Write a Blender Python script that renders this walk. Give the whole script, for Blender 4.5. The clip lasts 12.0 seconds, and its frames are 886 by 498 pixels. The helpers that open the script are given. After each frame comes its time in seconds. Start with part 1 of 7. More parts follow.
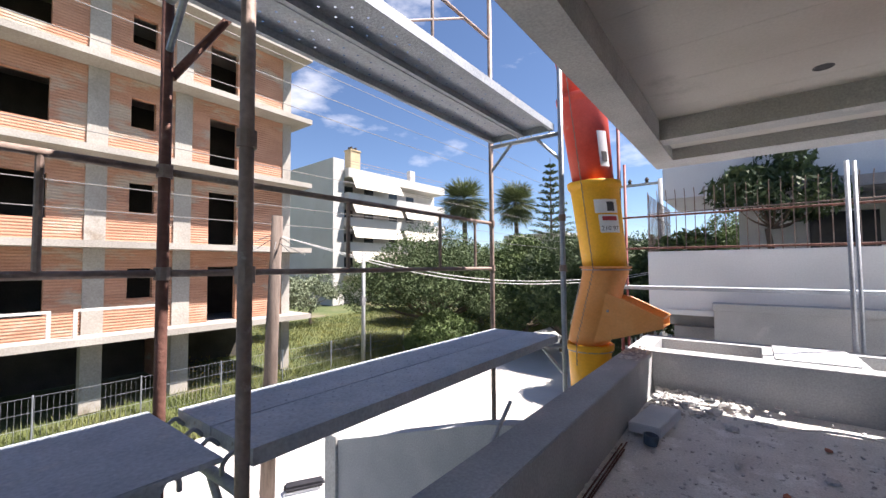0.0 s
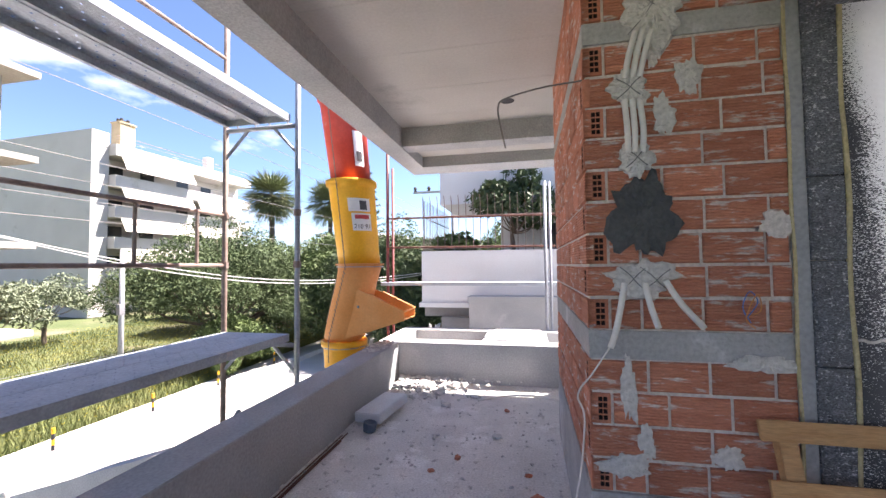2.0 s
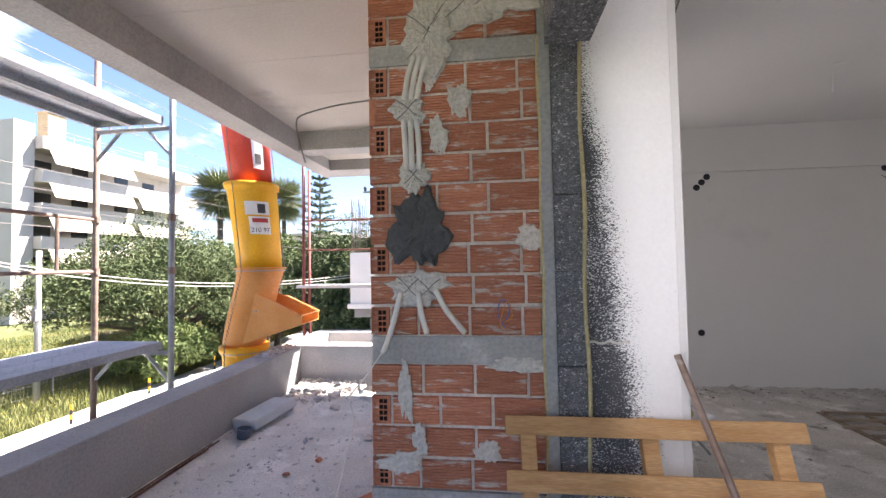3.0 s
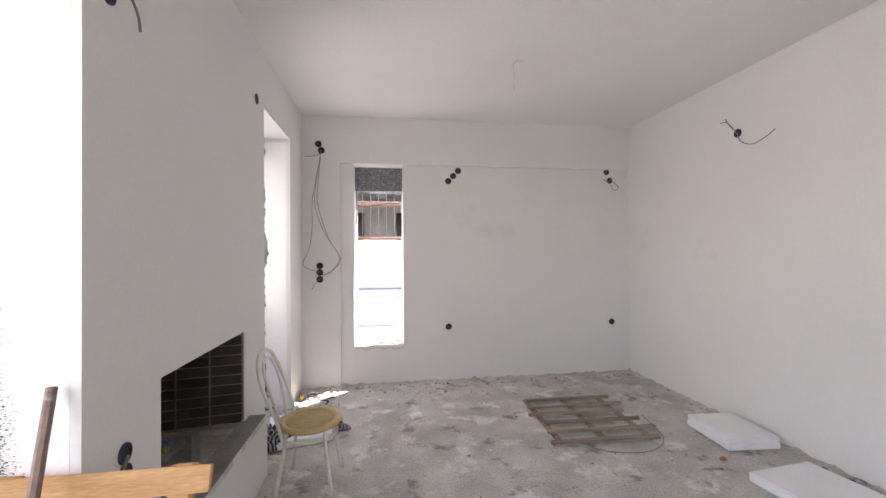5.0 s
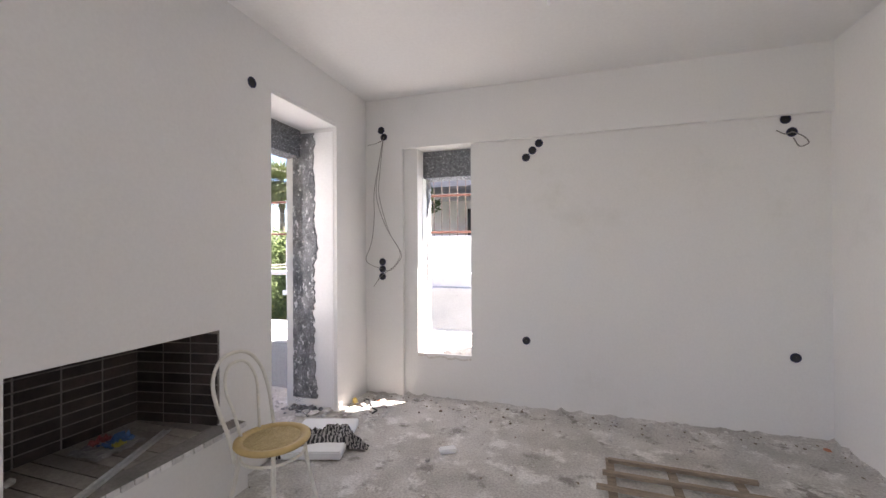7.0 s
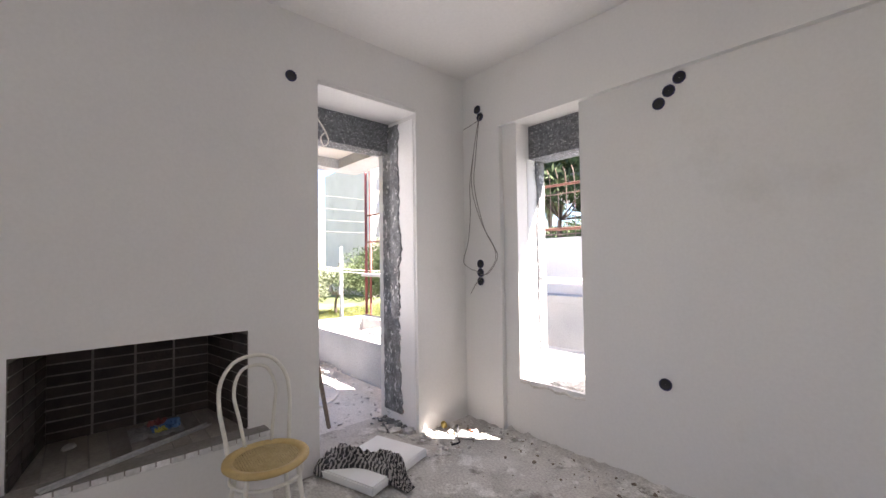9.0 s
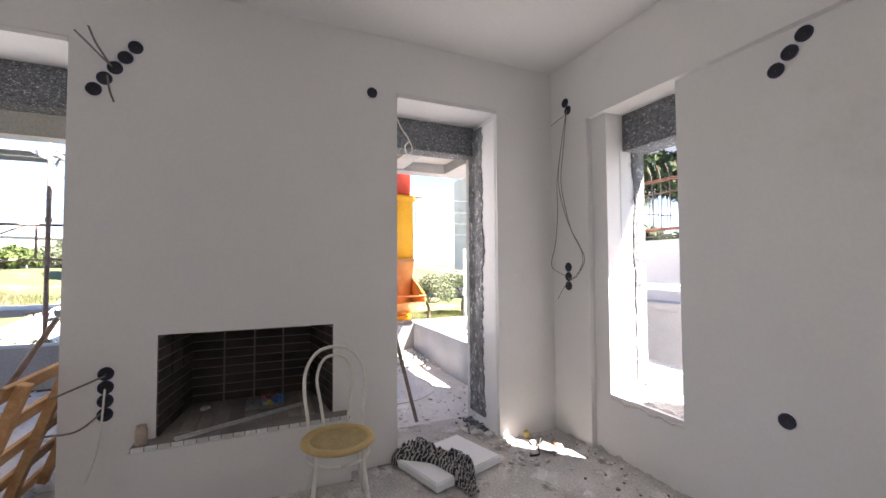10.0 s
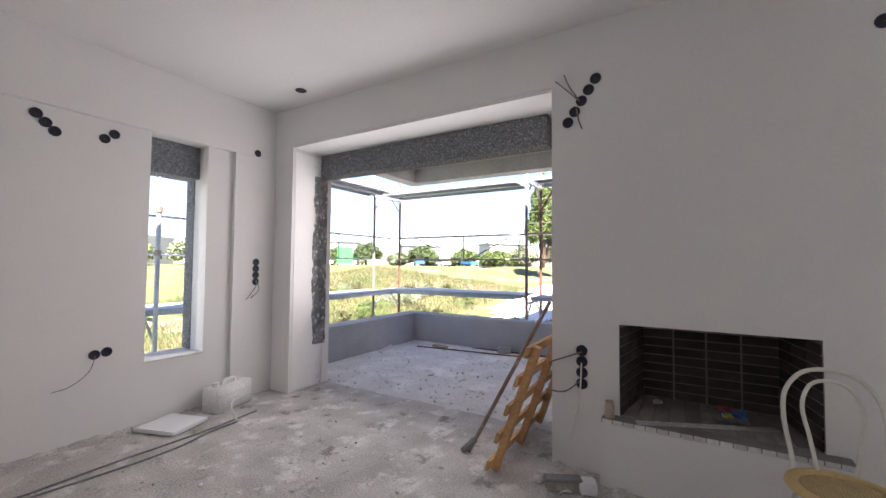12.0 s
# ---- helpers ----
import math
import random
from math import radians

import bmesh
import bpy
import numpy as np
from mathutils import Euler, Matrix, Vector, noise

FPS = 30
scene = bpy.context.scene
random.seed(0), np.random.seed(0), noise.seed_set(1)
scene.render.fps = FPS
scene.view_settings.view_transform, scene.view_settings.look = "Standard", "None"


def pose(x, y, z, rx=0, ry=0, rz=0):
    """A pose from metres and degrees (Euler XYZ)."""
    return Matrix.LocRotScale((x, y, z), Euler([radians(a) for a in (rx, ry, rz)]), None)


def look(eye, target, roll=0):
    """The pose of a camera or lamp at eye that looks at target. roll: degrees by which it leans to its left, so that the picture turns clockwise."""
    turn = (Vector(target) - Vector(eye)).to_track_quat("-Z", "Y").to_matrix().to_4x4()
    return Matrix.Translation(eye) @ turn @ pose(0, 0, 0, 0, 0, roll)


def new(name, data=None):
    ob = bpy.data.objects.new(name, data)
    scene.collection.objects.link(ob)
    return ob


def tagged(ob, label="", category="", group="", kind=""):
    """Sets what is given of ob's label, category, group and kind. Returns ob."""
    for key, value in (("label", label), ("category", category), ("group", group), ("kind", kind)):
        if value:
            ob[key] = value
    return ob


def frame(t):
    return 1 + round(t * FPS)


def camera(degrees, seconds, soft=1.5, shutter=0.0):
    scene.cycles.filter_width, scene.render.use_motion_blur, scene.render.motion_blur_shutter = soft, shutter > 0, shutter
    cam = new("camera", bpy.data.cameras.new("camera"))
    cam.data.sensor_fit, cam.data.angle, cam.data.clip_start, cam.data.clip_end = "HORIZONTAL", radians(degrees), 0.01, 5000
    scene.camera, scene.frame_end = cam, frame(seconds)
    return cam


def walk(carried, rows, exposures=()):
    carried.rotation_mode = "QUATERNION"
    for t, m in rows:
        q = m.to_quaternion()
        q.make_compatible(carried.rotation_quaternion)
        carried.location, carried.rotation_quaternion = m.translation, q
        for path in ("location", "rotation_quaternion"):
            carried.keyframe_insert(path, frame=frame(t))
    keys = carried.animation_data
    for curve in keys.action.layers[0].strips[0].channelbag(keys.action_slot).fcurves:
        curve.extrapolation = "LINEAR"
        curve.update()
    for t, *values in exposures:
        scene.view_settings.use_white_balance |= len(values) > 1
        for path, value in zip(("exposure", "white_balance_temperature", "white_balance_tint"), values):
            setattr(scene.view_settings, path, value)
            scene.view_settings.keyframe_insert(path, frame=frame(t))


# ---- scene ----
cam = camera(95.8, 12.0)
PATH = [
    (0, (-0.05, -0.382, 1.455), (-1.259, 1.209, 1.541), -0.4),
    (0.5, (0.073, -0.311, 1.444), (-0.64, 1.556, 1.52), -0.7),
    (1, (0.214, -0.261, 1.44), (-0.26, 1.681, 1.512), -0.9),
    (1.5, (0.366, -0.17, 1.418), (-0.054, 1.784, 1.49), -0.8),
    (2, (0.619, -0.005, 1.411), (0.207, 1.951, 1.491), -0.6),
    (2.5, (0.972, 0.044, 1.422), (0.59, 2.006, 1.497), -0.7),
    (3, (1.386, 0.031, 1.452), (1.151, 2.016, 1.523), -1.0),
    (3.5, (1.875, 0.107, 1.476), (1.915, 2.106, 1.513), -0.3),
    (3.6, (1.99, 0.11, 1.451), (2.044, 2.108, 1.511), -0.9),
    (3.7, (2.087, 0.104, 1.453), (2.207, 2.1, 1.507), -0.6),
    (5.3, (3.229, 0.525, 1.454), (3.517, 2.505, 1.468), -0.4),
    (5.5, (3.36, 0.59, 1.463), (3.576, 2.578, 1.473), -0.2),
    (6, (3.674, 0.7, 1.466), (3.649, 2.7, 1.467), -0.1),
    (6.5, (3.929, 0.996, 1.459), (3.673, 2.979, 1.465), -0.2),
    (7, (4.134, 1.241, 1.424), (3.528, 3.147, 1.435), -0.3),
    (7.2, (4.146, 1.312, 1.41), (3.454, 3.188, 1.438), -0.3),
    (9, (4.643, 2.384, 1.355), (3.158, 3.722, 1.412), -0.8),
    (9.5, (4.77, 2.645, 1.38), (3.116, 3.768, 1.43), -0.5),
    (10, (4.842, 2.703, 1.351), (3.012, 3.506, 1.426), -0.3),
    (10.5, (4.828, 2.657, 1.375), (2.886, 3.131, 1.429), -0.1),
    (11, (4.763, 2.571, 1.346), (2.764, 2.585, 1.407), 0.0),
    (11.5, (4.777, 2.525, 1.338), (2.845, 2.016, 1.406), 0.1),
    (12, (4.887, 2.504, 1.332), (3.175, 1.473, 1.409), 0.5),
]
EXPOSURES = [(0.0, 1.65, 6700, 17), (1.0, 2.25, 6700, 20), (2.0, 2.45, 6800, 21), (2.5, 2.5, 6900, 22), (3.0, 2.75, 7100, 21), (3.5, 3.3, 7200, 20), (5.3, 3.65, 7250, 20), (7.2, 3.55, 7200, 20), (9.0, 3.35, 7200, 20), (10.0, 3.15, 7150, 20), (11.0, 2.95, 7100, 20), (12.0, 3.0, 7100, 20)]
walk(cam, [(t, look(eye, target, roll)) for t, eye, target, roll in PATH], EXPOSURES)

scene.cycles.max_bounces, scene.cycles.diffuse_bounces = 14, 12

# ---- world and sun ----
SUN = Vector((1.06, 1.0, 2.25)).normalized()
SUN_ELEV = math.asin(SUN.z)
SUN_ROT = math.atan2(SUN.x, SUN.y)
world = bpy.data.worlds.new("sky")
scene.world = world
world.use_nodes = True
wn, wl = world.node_tree.nodes, world.node_tree.links
wn.clear()
sky = wn.new("ShaderNodeTexSky")
sky.sky_type = "NISHITA"
sky.sun_disc = False
sky.sun_elevation, sky.sun_rotation = SUN_ELEV, SUN_ROT
sky.air_density, sky.dust_density, sky.ozone_density = 1.0, 0.0, 5.0
sky.altitude = 1200
wtc = wn.new("ShaderNodeTexCoord")
wmap = wn.new("ShaderNodeMapping")
wmap.inputs["Scale"].default_value = (2.2, 2.2, 5.5)
wl.new(wtc.outputs["Generated"], wmap.inputs["Vector"])
wno = wn.new("ShaderNodeTexNoise")
wno.inputs["Scale"].default_value, wno.inputs["Detail"].default_value = 1.5, 7.0
wno.inputs["Roughness"].default_value = 0.55
wl.new(wmap.outputs["Vector"], wno.inputs["Vector"])
wr = wn.new("ShaderNodeValToRGB")
wr.color_ramp.elements[0].position, wr.color_ramp.elements[1].position = 0.585, 0.80
wl.new(wno.outputs["Fac"], wr.inputs["Fac"])
wm = wn.new("ShaderNodeMix")
wm.data_type = "RGBA"
wm.inputs["B"].default_value = (9.0, 9.3, 9.8, 1)
wl.new(wr.outputs["Color"], wm.inputs["Factor"])
wl.new(sky.outputs["Color"], wm.inputs["A"])
bg = wn.new("ShaderNodeBackground")
bg.inputs["Strength"].default_value = 0.055
wo = wn.new("ShaderNodeOutputWorld")
wl.new(wm.outputs["Result"], bg.inputs["Color"])
wl.new(bg.outputs["Background"], wo.inputs["Surface"])

sun_data = bpy.data.lights.new("sun", "SUN")
sun_data.energy, sun_data.angle, sun_data.color = 5.0, radians(0.53), (1.0, 0.965, 0.91)
sun_lamp = new("sun", sun_data)
sun_lamp.matrix_world = look(SUN * 60, (0, 0, 0))


def sky_lamp(name, at, towards, width, height, power):
    """Sky light that comes in through an opening, as an area lamp in it."""
    data = bpy.data.lights.new(name, "AREA")
    data.shape, data.size, data.size_y = "RECTANGLE", width, height
    data.energy, data.color = power, (0.93, 0.96, 1.0)
    ob = new(name, data)
    ob.matrix_world = look(at, towards)
    return ob


sky_lamp("sky_wide_opening", (1.80, 0.36, 1.58), (4.0, 0.36, 1.58), 2.4, 1.4, 3.1)
sky_lamp("sky_door", (1.80, 3.94, 1.58), (4.0, 3.94, 1.58), 0.74, 1.4, 0.5)
sky_lamp("sky_north_window", (2.97, 5.07, 1.3), (2.97, 3.0, 1.3), 0.46, 1.6, 0.25)
sky_lamp("sky_south_window", (3.075, -1.43, 1.3), (3.075, 1.0, 1.3), 0.44, 1.55, 0.25)


# ---- materials ----
def mat(name, c1, c2, rough=0.8, scale=3.0, fine=45.0, bump=0.25, metal=0.0, rnd=0.0, dist=0.01, grain=0.18, c3=None, s3=1.2, t3=0.6, ribs=0.0, stretch=(1, 1, 1), spec=0.4, c4=None, s4=2.0, t4=0.62):
    m = bpy.data.materials.new(name)
    m.use_nodes = True
    n, l = m.node_tree.nodes, m.node_tree.links
    b = n["Principled BSDF"]
    tc = n.new("ShaderNodeTexCoord")
    mp = n.new("ShaderNodeMapping")
    mp.inputs["Scale"].default_value = stretch
    l.new(tc.outputs["Object"], mp.inputs["Vector"])
    vec = mp.outputs["Vector"]
    if rnd:
        oi = n.new("ShaderNodeObjectInfo")
        cx = n.new("ShaderNodeVectorMath")
        cx.operation = "MULTIPLY_ADD"
        cx.inputs[1].default_value = (37.0, 53.0, 71.0)
        l.new(oi.outputs["Random"], cx.inputs[0])
        l.new(vec, cx.inputs[2])
        vec = cx.outputs["Vector"]
    a = n.new("ShaderNodeTexNoise")
    a.inputs["Scale"].default_value, a.inputs["Detail"].default_value = scale, 5.0
    l.new(vec, a.inputs["Vector"])
    f = n.new("ShaderNodeTexNoise")
    f.inputs["Scale"].default_value, f.inputs["Detail"].default_value = fine, 4.0
    l.new(vec, f.inputs["Vector"])
    ra = n.new("ShaderNodeValToRGB")
    ra.color_ramp.elements[0].position, ra.color_ramp.elements[1].position = 0.3, 0.7
    ra.color_ramp.elements[0].color, ra.color_ramp.elements[1].color = (*c1, 1), (*c2, 1)
    l.new(a.outputs["Fac"], ra.inputs["Fac"])
    col = ra.outputs["Color"]
    for c3, s3, t3 in ((c3, s3, t3), (c4, s4, t4)):
        if not c3:
            continue
        g = n.new("ShaderNodeTexNoise")
        g.inputs["Scale"].default_value, g.inputs["Detail"].default_value = s3, 6.0
        g.inputs["Roughness"].default_value = 0.65
        l.new(vec, g.inputs["Vector"])
        rg = n.new("ShaderNodeValToRGB")
        rg.color_ramp.elements[0].position, rg.color_ramp.elements[1].position = t3, t3 + 0.09
        l.new(g.outputs["Fac"], rg.inputs["Fac"])
        mx = n.new("ShaderNodeMix")
        mx.data_type = "RGBA"
        mx.inputs["B"].default_value = (*c3, 1)
        l.new(rg.outputs["Color"], mx.inputs["Factor"])
        l.new(col, mx.inputs["A"])
        col = mx.outputs["Result"]
    hs = n.new("ShaderNodeHueSaturation")
    l.new(col, hs.inputs["Color"])
    mr = n.new("ShaderNodeMapRange")
    mr.inputs["From Min"].default_value, mr.inputs["From Max"].default_value = 0.25, 0.75
    mr.inputs["To Min"].default_value, mr.inputs["To Max"].default_value = 1 - grain, 1 + grain
    l.new(f.outputs["Fac"], mr.inputs["Value"])
    val = mr.outputs["Result"]
    if rnd:
        m2 = n.new("ShaderNodeMapRange")
        m2.inputs["To Min"].default_value, m2.inputs["To Max"].default_value = 1 - rnd, 1 + rnd
        l.new(oi.outputs["Random"], m2.inputs["Value"])
        mu = n.new("ShaderNodeMath")
        mu.operation = "MULTIPLY"
        l.new(val, mu.inputs[0])
        l.new(m2.outputs["Result"], mu.inputs[1])
        val = mu.outputs["Value"]
    l.new(val, hs.inputs["Value"])
    l.new(hs.outputs["Color"], b.inputs["Base Color"])
    b.inputs["Roughness"].default_value, b.inputs["Metallic"].default_value = rough, metal
    b.inputs["Specular IOR Level"].default_value = spec
    if bump:
        bp = n.new("ShaderNodeBump")
        bp.inputs["Strength"].default_value, bp.inputs["Distance"].default_value = bump, dist
        h = f.outputs["Fac"]
        if ribs:
            w = n.new("ShaderNodeTexWave")
            w.bands_direction = "Z"
            w.inputs["Scale"].default_value, w.inputs["Distortion"].default_value = ribs, 0.6
            l.new(tc.outputs["Object"], w.inputs["Vector"])
            ad = n.new("ShaderNodeMath")
            ad.operation = "ADD"
            l.new(w.outputs["Fac"], ad.inputs[0])
            l.new(f.outputs["Fac"], ad.inputs[1])
            h = ad.outputs["Value"]
        l.new(h, bp.inputs["Height"])
        l.new(bp.outputs["Normal"], b.inputs["Normal"])
    return m


def residue_mat(name, axis, lo, hi, lean=0.0):
    """Black foam residue that thins out along one axis from lo to hi into white plaster."""
    m = mat(name, (0.82, 0.83, 0.84), (0.87, 0.87, 0.87), 0.9, 2.0, 60, 0.12, grain=0.03)
    n, l = m.node_tree.nodes, m.node_tree.links
    b = n["Principled BSDF"]
    base = b.inputs["Base Color"].links[0].from_socket
    tc = n.new("ShaderNodeTexCoord")
    sp = n.new("ShaderNodeSeparateXYZ")
    l.new(tc.outputs["Object"], sp.inputs["Vector"])
    big = n.new("ShaderNodeTexNoise")
    big.inputs["Scale"].default_value, big.inputs["Detail"].default_value = 3.0, 3.0
    l.new(tc.outputs["Object"], big.inputs["Vector"])
    mp = n.new("ShaderNodeMapping")
    mp.inputs["Scale"].default_value = (1, 1, 2.2)
    l.new(tc.outputs["Object"], mp.inputs["Vector"])
    sm = n.new("ShaderNodeTexNoise")
    sm.inputs["Scale"].default_value, sm.inputs["Detail"].default_value = 150.0, 5.0
    l.new(mp.outputs["Vector"], sm.inputs["Vector"])
    mr = n.new("ShaderNodeMapRange")
    mr.inputs["From Min"].default_value, mr.inputs["From Max"].default_value = lo, hi
    mr.inputs["To Min"].default_value, mr.inputs["To Max"].default_value = 0.46, 0.04
    along = n.new("ShaderNodeMath")
    along.operation = "MULTIPLY_ADD"
    along.inputs[1].default_value = lean
    l.new(sp.outputs["Z"], along.inputs[0])
    l.new(sp.outputs[axis], along.inputs[2])
    l.new(along.outputs["Value"], mr.inputs["Value"])
    a1 = n.new("ShaderNodeMath")
    a1.operation = "MULTIPLY_ADD"
    a1.inputs[1].default_value = 0.45
    l.new(big.outputs["Fac"], a1.inputs[0])
    l.new(mr.outputs["Result"], a1.inputs[2])
    a2 = n.new("ShaderNodeMath")
    a2.operation = "SUBTRACT"
    l.new(a1.outputs["Value"], a2.inputs[0])
    l.new(sm.outputs["Fac"], a2.inputs[1])
    rp = n.new("ShaderNodeValToRGB")
    rp.color_ramp.elements[0].position, rp.color_ramp.elements[1].position = 0.02, 0.10
    l.new(a2.outputs["Value"], rp.inputs["Fac"])
    mx = n.new("ShaderNodeMix")
    mx.data_type = "RGBA"
    mx.inputs["B"].default_value = (0.085, 0.088, 0.098, 1)
    l.new(rp.outputs["Color"], mx.inputs["Factor"])
    l.new(base, mx.inputs["A"])
    l.new(mx.outputs["Result"], b.inputs["Base Color"])
    return m


PLASTER = mat("plaster", (0.73, 0.73, 0.73), (0.77, 0.77, 0.765), 0.92, 0.6, 60, 0.05, grain=0.025, c3=(0.70, 0.70, 0.69), s3=0.8, t3=0.6)
CEIL = mat("ceiling_plaster", (0.72, 0.72, 0.72), (0.77, 0.77, 0.765), 0.95, 0.7, 40, 0.08, grain=0.03)
CONC = mat("concrete", (0.34, 0.35, 0.36), (0.43, 0.435, 0.44), 0.9, 2.2, 60, 0.3, c3=(0.49, 0.49, 0.49), s3=1.5, t3=0.62)
CONC_D = mat("concrete_dark", (0.19, 0.19, 0.20), (0.27, 0.27, 0.275), 0.9, 2.5, 60, 0.3)
SOFFIT = mat("soffit", (0.44, 0.425, 0.40), (0.52, 0.505, 0.48), 0.92, 1.2, 50, 0.15, c3=(0.38, 0.365, 0.345), s3=0.9, t3=0.62, grain=0.06)
SCREED = mat("screed", (0.39, 0.378, 0.36), (0.58, 0.565, 0.545), 0.95, 3.4, 70, 0.9, c3=(0.68, 0.67, 0.655), s3=4.0, t3=0.54, grain=0.24, c4=(0.25, 0.235, 0.22), s4=4.5, t4=0.575)
DUST = mat("dusty_concrete", (0.60, 0.585, 0.565), (0.76, 0.745, 0.725), 0.95, 2.6, 70, 0.7, c3=(0.82, 0.81, 0.80), s3=2.4, t3=0.54, grain=0.2, c4=(0.30, 0.285, 0.28), s4=11.0, t4=0.61)
RUBBLE = mat("rubble", (0.44, 0.43, 0.42), (0.70, 0.69, 0.68), 0.95, 9, 60, 0.4, c3=(0.33, 0.16, 0.11), s3=4.0, t3=0.66)
DIRT = mat("dark_dirt", (0.12, 0.10, 0.08), (0.26, 0.21, 0.165), 0.95, 9, 60, 0.3, c3=(0.26, 0.10, 0.06), s3=5.0, t3=0.62)
BRICK = mat("brick_clay", (0.52, 0.19, 0.115), (0.63, 0.27, 0.175), 0.85, 9, 70, 0.8, rnd=0.16, ribs=26, dist=0.006, c3=(0.72, 0.63, 0.58), s3=8.0, t3=0.555, stretch=(1, 1, 4.5), c4=(0.47, 0.17, 0.105), s4=3.0, t4=0.60)
BRICK_H = mat("brick_hollow", (0.46, 0.17, 0.10), (0.55, 0.23, 0.15), 0.9, 9, 70, 0.4, rnd=0.12)
# Near-black brown that paints the shade deep inside the brick holes.
HOLE_SHADE = mat("brick_hole_shade", (0.018, 0.008, 0.007), (0.03, 0.012, 0.01), 0.95, 9, 70, 0.1)
MORTAR = mat("mortar", (0.68, 0.62, 0.57), (0.80, 0.75, 0.71), 0.95, 5, 60, 0.8, dist=0.02)
MORTAR_W = mat("fresh_plaster", (0.60, 0.58, 0.55), (0.72, 0.70, 0.67), 0.95, 8, 55, 0.9, dist=0.02)
CEMENT = mat("dark_cement", (0.07, 0.075, 0.08), (0.115, 0.12, 0.125), 0.85, 8, 50, 0.9, dist=0.02)
FOAM = mat("grey_foam", (0.13, 0.14, 0.155), (0.24, 0.25, 0.275), 0.9, 30, 120, 1.0, grain=0.6, c3=(0.58, 0.59, 0.61), s3=60, t3=0.575, stretch=(1, 1, 1.6))
FOAM_W = mat("torn_foam", (0.12, 0.125, 0.135), (0.30, 0.31, 0.325), 0.9, 14, 120, 1.0, grain=0.6, c3=(0.70, 0.71, 0.73), s3=34, t3=0.55, stretch=(1, 1, 0.6), c4=(0.07, 0.07, 0.08), s4=12, t4=0.62)
FOAM_Y = mat("yellow_foam", (0.55, 0.47, 0.25), (0.62, 0.55, 0.34), 0.9, 14, 60, 0.8, dist=0.02)
EPS = mat("white_polystyrene", (0.78, 0.80, 0.82), (0.84, 0.86, 0.88), 0.75, 5, 160, 0.3, grain=0.05)
PVC = mat("white_conduit", (0.72, 0.70, 0.66), (0.80, 0.78, 0.75), 0.5, 9, 60, 0.15, grain=0.06)
WOOD = mat("pallet_wood", (0.50, 0.27, 0.115), (0.62, 0.38, 0.19), 0.75, 5, 30, 0.35, rnd=0.15, stretch=(1, 8, 8))
WOOD_D = mat("dirty_wood", (0.21, 0.165, 0.125), (0.35, 0.285, 0.225), 0.85, 4, 30, 0.4, rnd=0.2, stretch=(1, 8, 8))
STEEL = mat("galvanised_steel", (0.28, 0.30, 0.33), (0.40, 0.42, 0.46), 0.5, 6, 50, 0.15, metal=0.55)
RUST = mat("rusty_steel", (0.10, 0.045, 0.035), (0.19, 0.09, 0.07), 0.75, 7, 45, 0.5, metal=0.2, c3=(0.25, 0.22, 0.20), s3=3.5, t3=0.6)
PIPE = mat("worn_steel_tube", (0.19, 0.13, 0.105), (0.30, 0.235, 0.205), 0.65, 6, 45, 0.4, metal=0.25, c3=(0.38, 0.34, 0.31), s3=8, t3=0.6)
DECK = mat("deck_steel", (0.31, 0.345, 0.395), (0.41, 0.445, 0.495), 0.6, 5, 60, 0.35, metal=0.2, c3=(0.42, 0.43, 0.45), s3=7, t3=0.57, c4=(0.20, 0.17, 0.15), s4=9, t4=0.66)
REDPAINT = mat("red_steel", (0.17, 0.045, 0.045), (0.25, 0.08, 0.075), 0.6, 6, 50, 0.2, metal=0.2)
YELLOW = mat("yellow_plastic", (0.78, 0.38, 0.015), (0.85, 0.46, 0.03), 0.5, 3, 40, 0.12, c3=(0.72, 0.48, 0.22), s3=3.0, t3=0.66, grain=0.08)
ORANGE = mat("orange_plastic", (0.66, 0.26, 0.06), (0.74, 0.35, 0.13), 0.5, 3, 40, 0.12, c3=(0.76, 0.45, 0.22), s3=2.2, t3=0.6, grain=0.08)
RED = mat("red_plastic", (0.58, 0.055, 0.035), (0.68, 0.10, 0.07), 0.5, 3, 40, 0.12, c3=(0.60, 0.22, 0.18), s3=2.5, t3=0.62, grain=0.08)
LABEL = mat("white_label", (0.72, 0.72, 0.74), (0.80, 0.80, 0.82), 0.6, 9, 50, 0.05, grain=0.05)
INK = mat("dark_ink", (0.06, 0.06, 0.07), (0.09, 0.09, 0.10), 0.7, 9, 50, 0.0)
INK_R = mat("red_ink", (0.45, 0.05, 0.06), (0.52, 0.08, 0.08), 0.7, 9, 50, 0.0)
BLACK = mat("black_plastic", (0.012, 0.012, 0.016), (0.03, 0.03, 0.036), 0.5, 9, 50, 0.1)
NAVY = mat("blue_box_plastic", (0.022, 0.022, 0.075), (0.04, 0.04, 0.13), 0.45, 9, 50, 0.1)
WIRE = mat("grey_wire", (0.16, 0.155, 0.15), (0.24, 0.23, 0.22), 0.6, 20, 60, 0.0)
CHAIR_W = mat("cream_paint", (0.66, 0.65, 0.60), (0.74, 0.73, 0.68), 0.4, 6, 60, 0.08, grain=0.06)
SEATM = mat("seat_wood", (0.50, 0.36, 0.15), (0.60, 0.45, 0.22), 0.5, 4, 40, 0.15, grain=0.08)
CANE = mat("woven_cane", (0.46, 0.35, 0.17), (0.56, 0.45, 0.24), 0.65, 20, 120, 0.3)
FIREBRICK = mat("soot_brick", (0.035, 0.028, 0.027), (0.08, 0.062, 0.056), 0.8, 7, 60, 0.4, rnd=0.3)
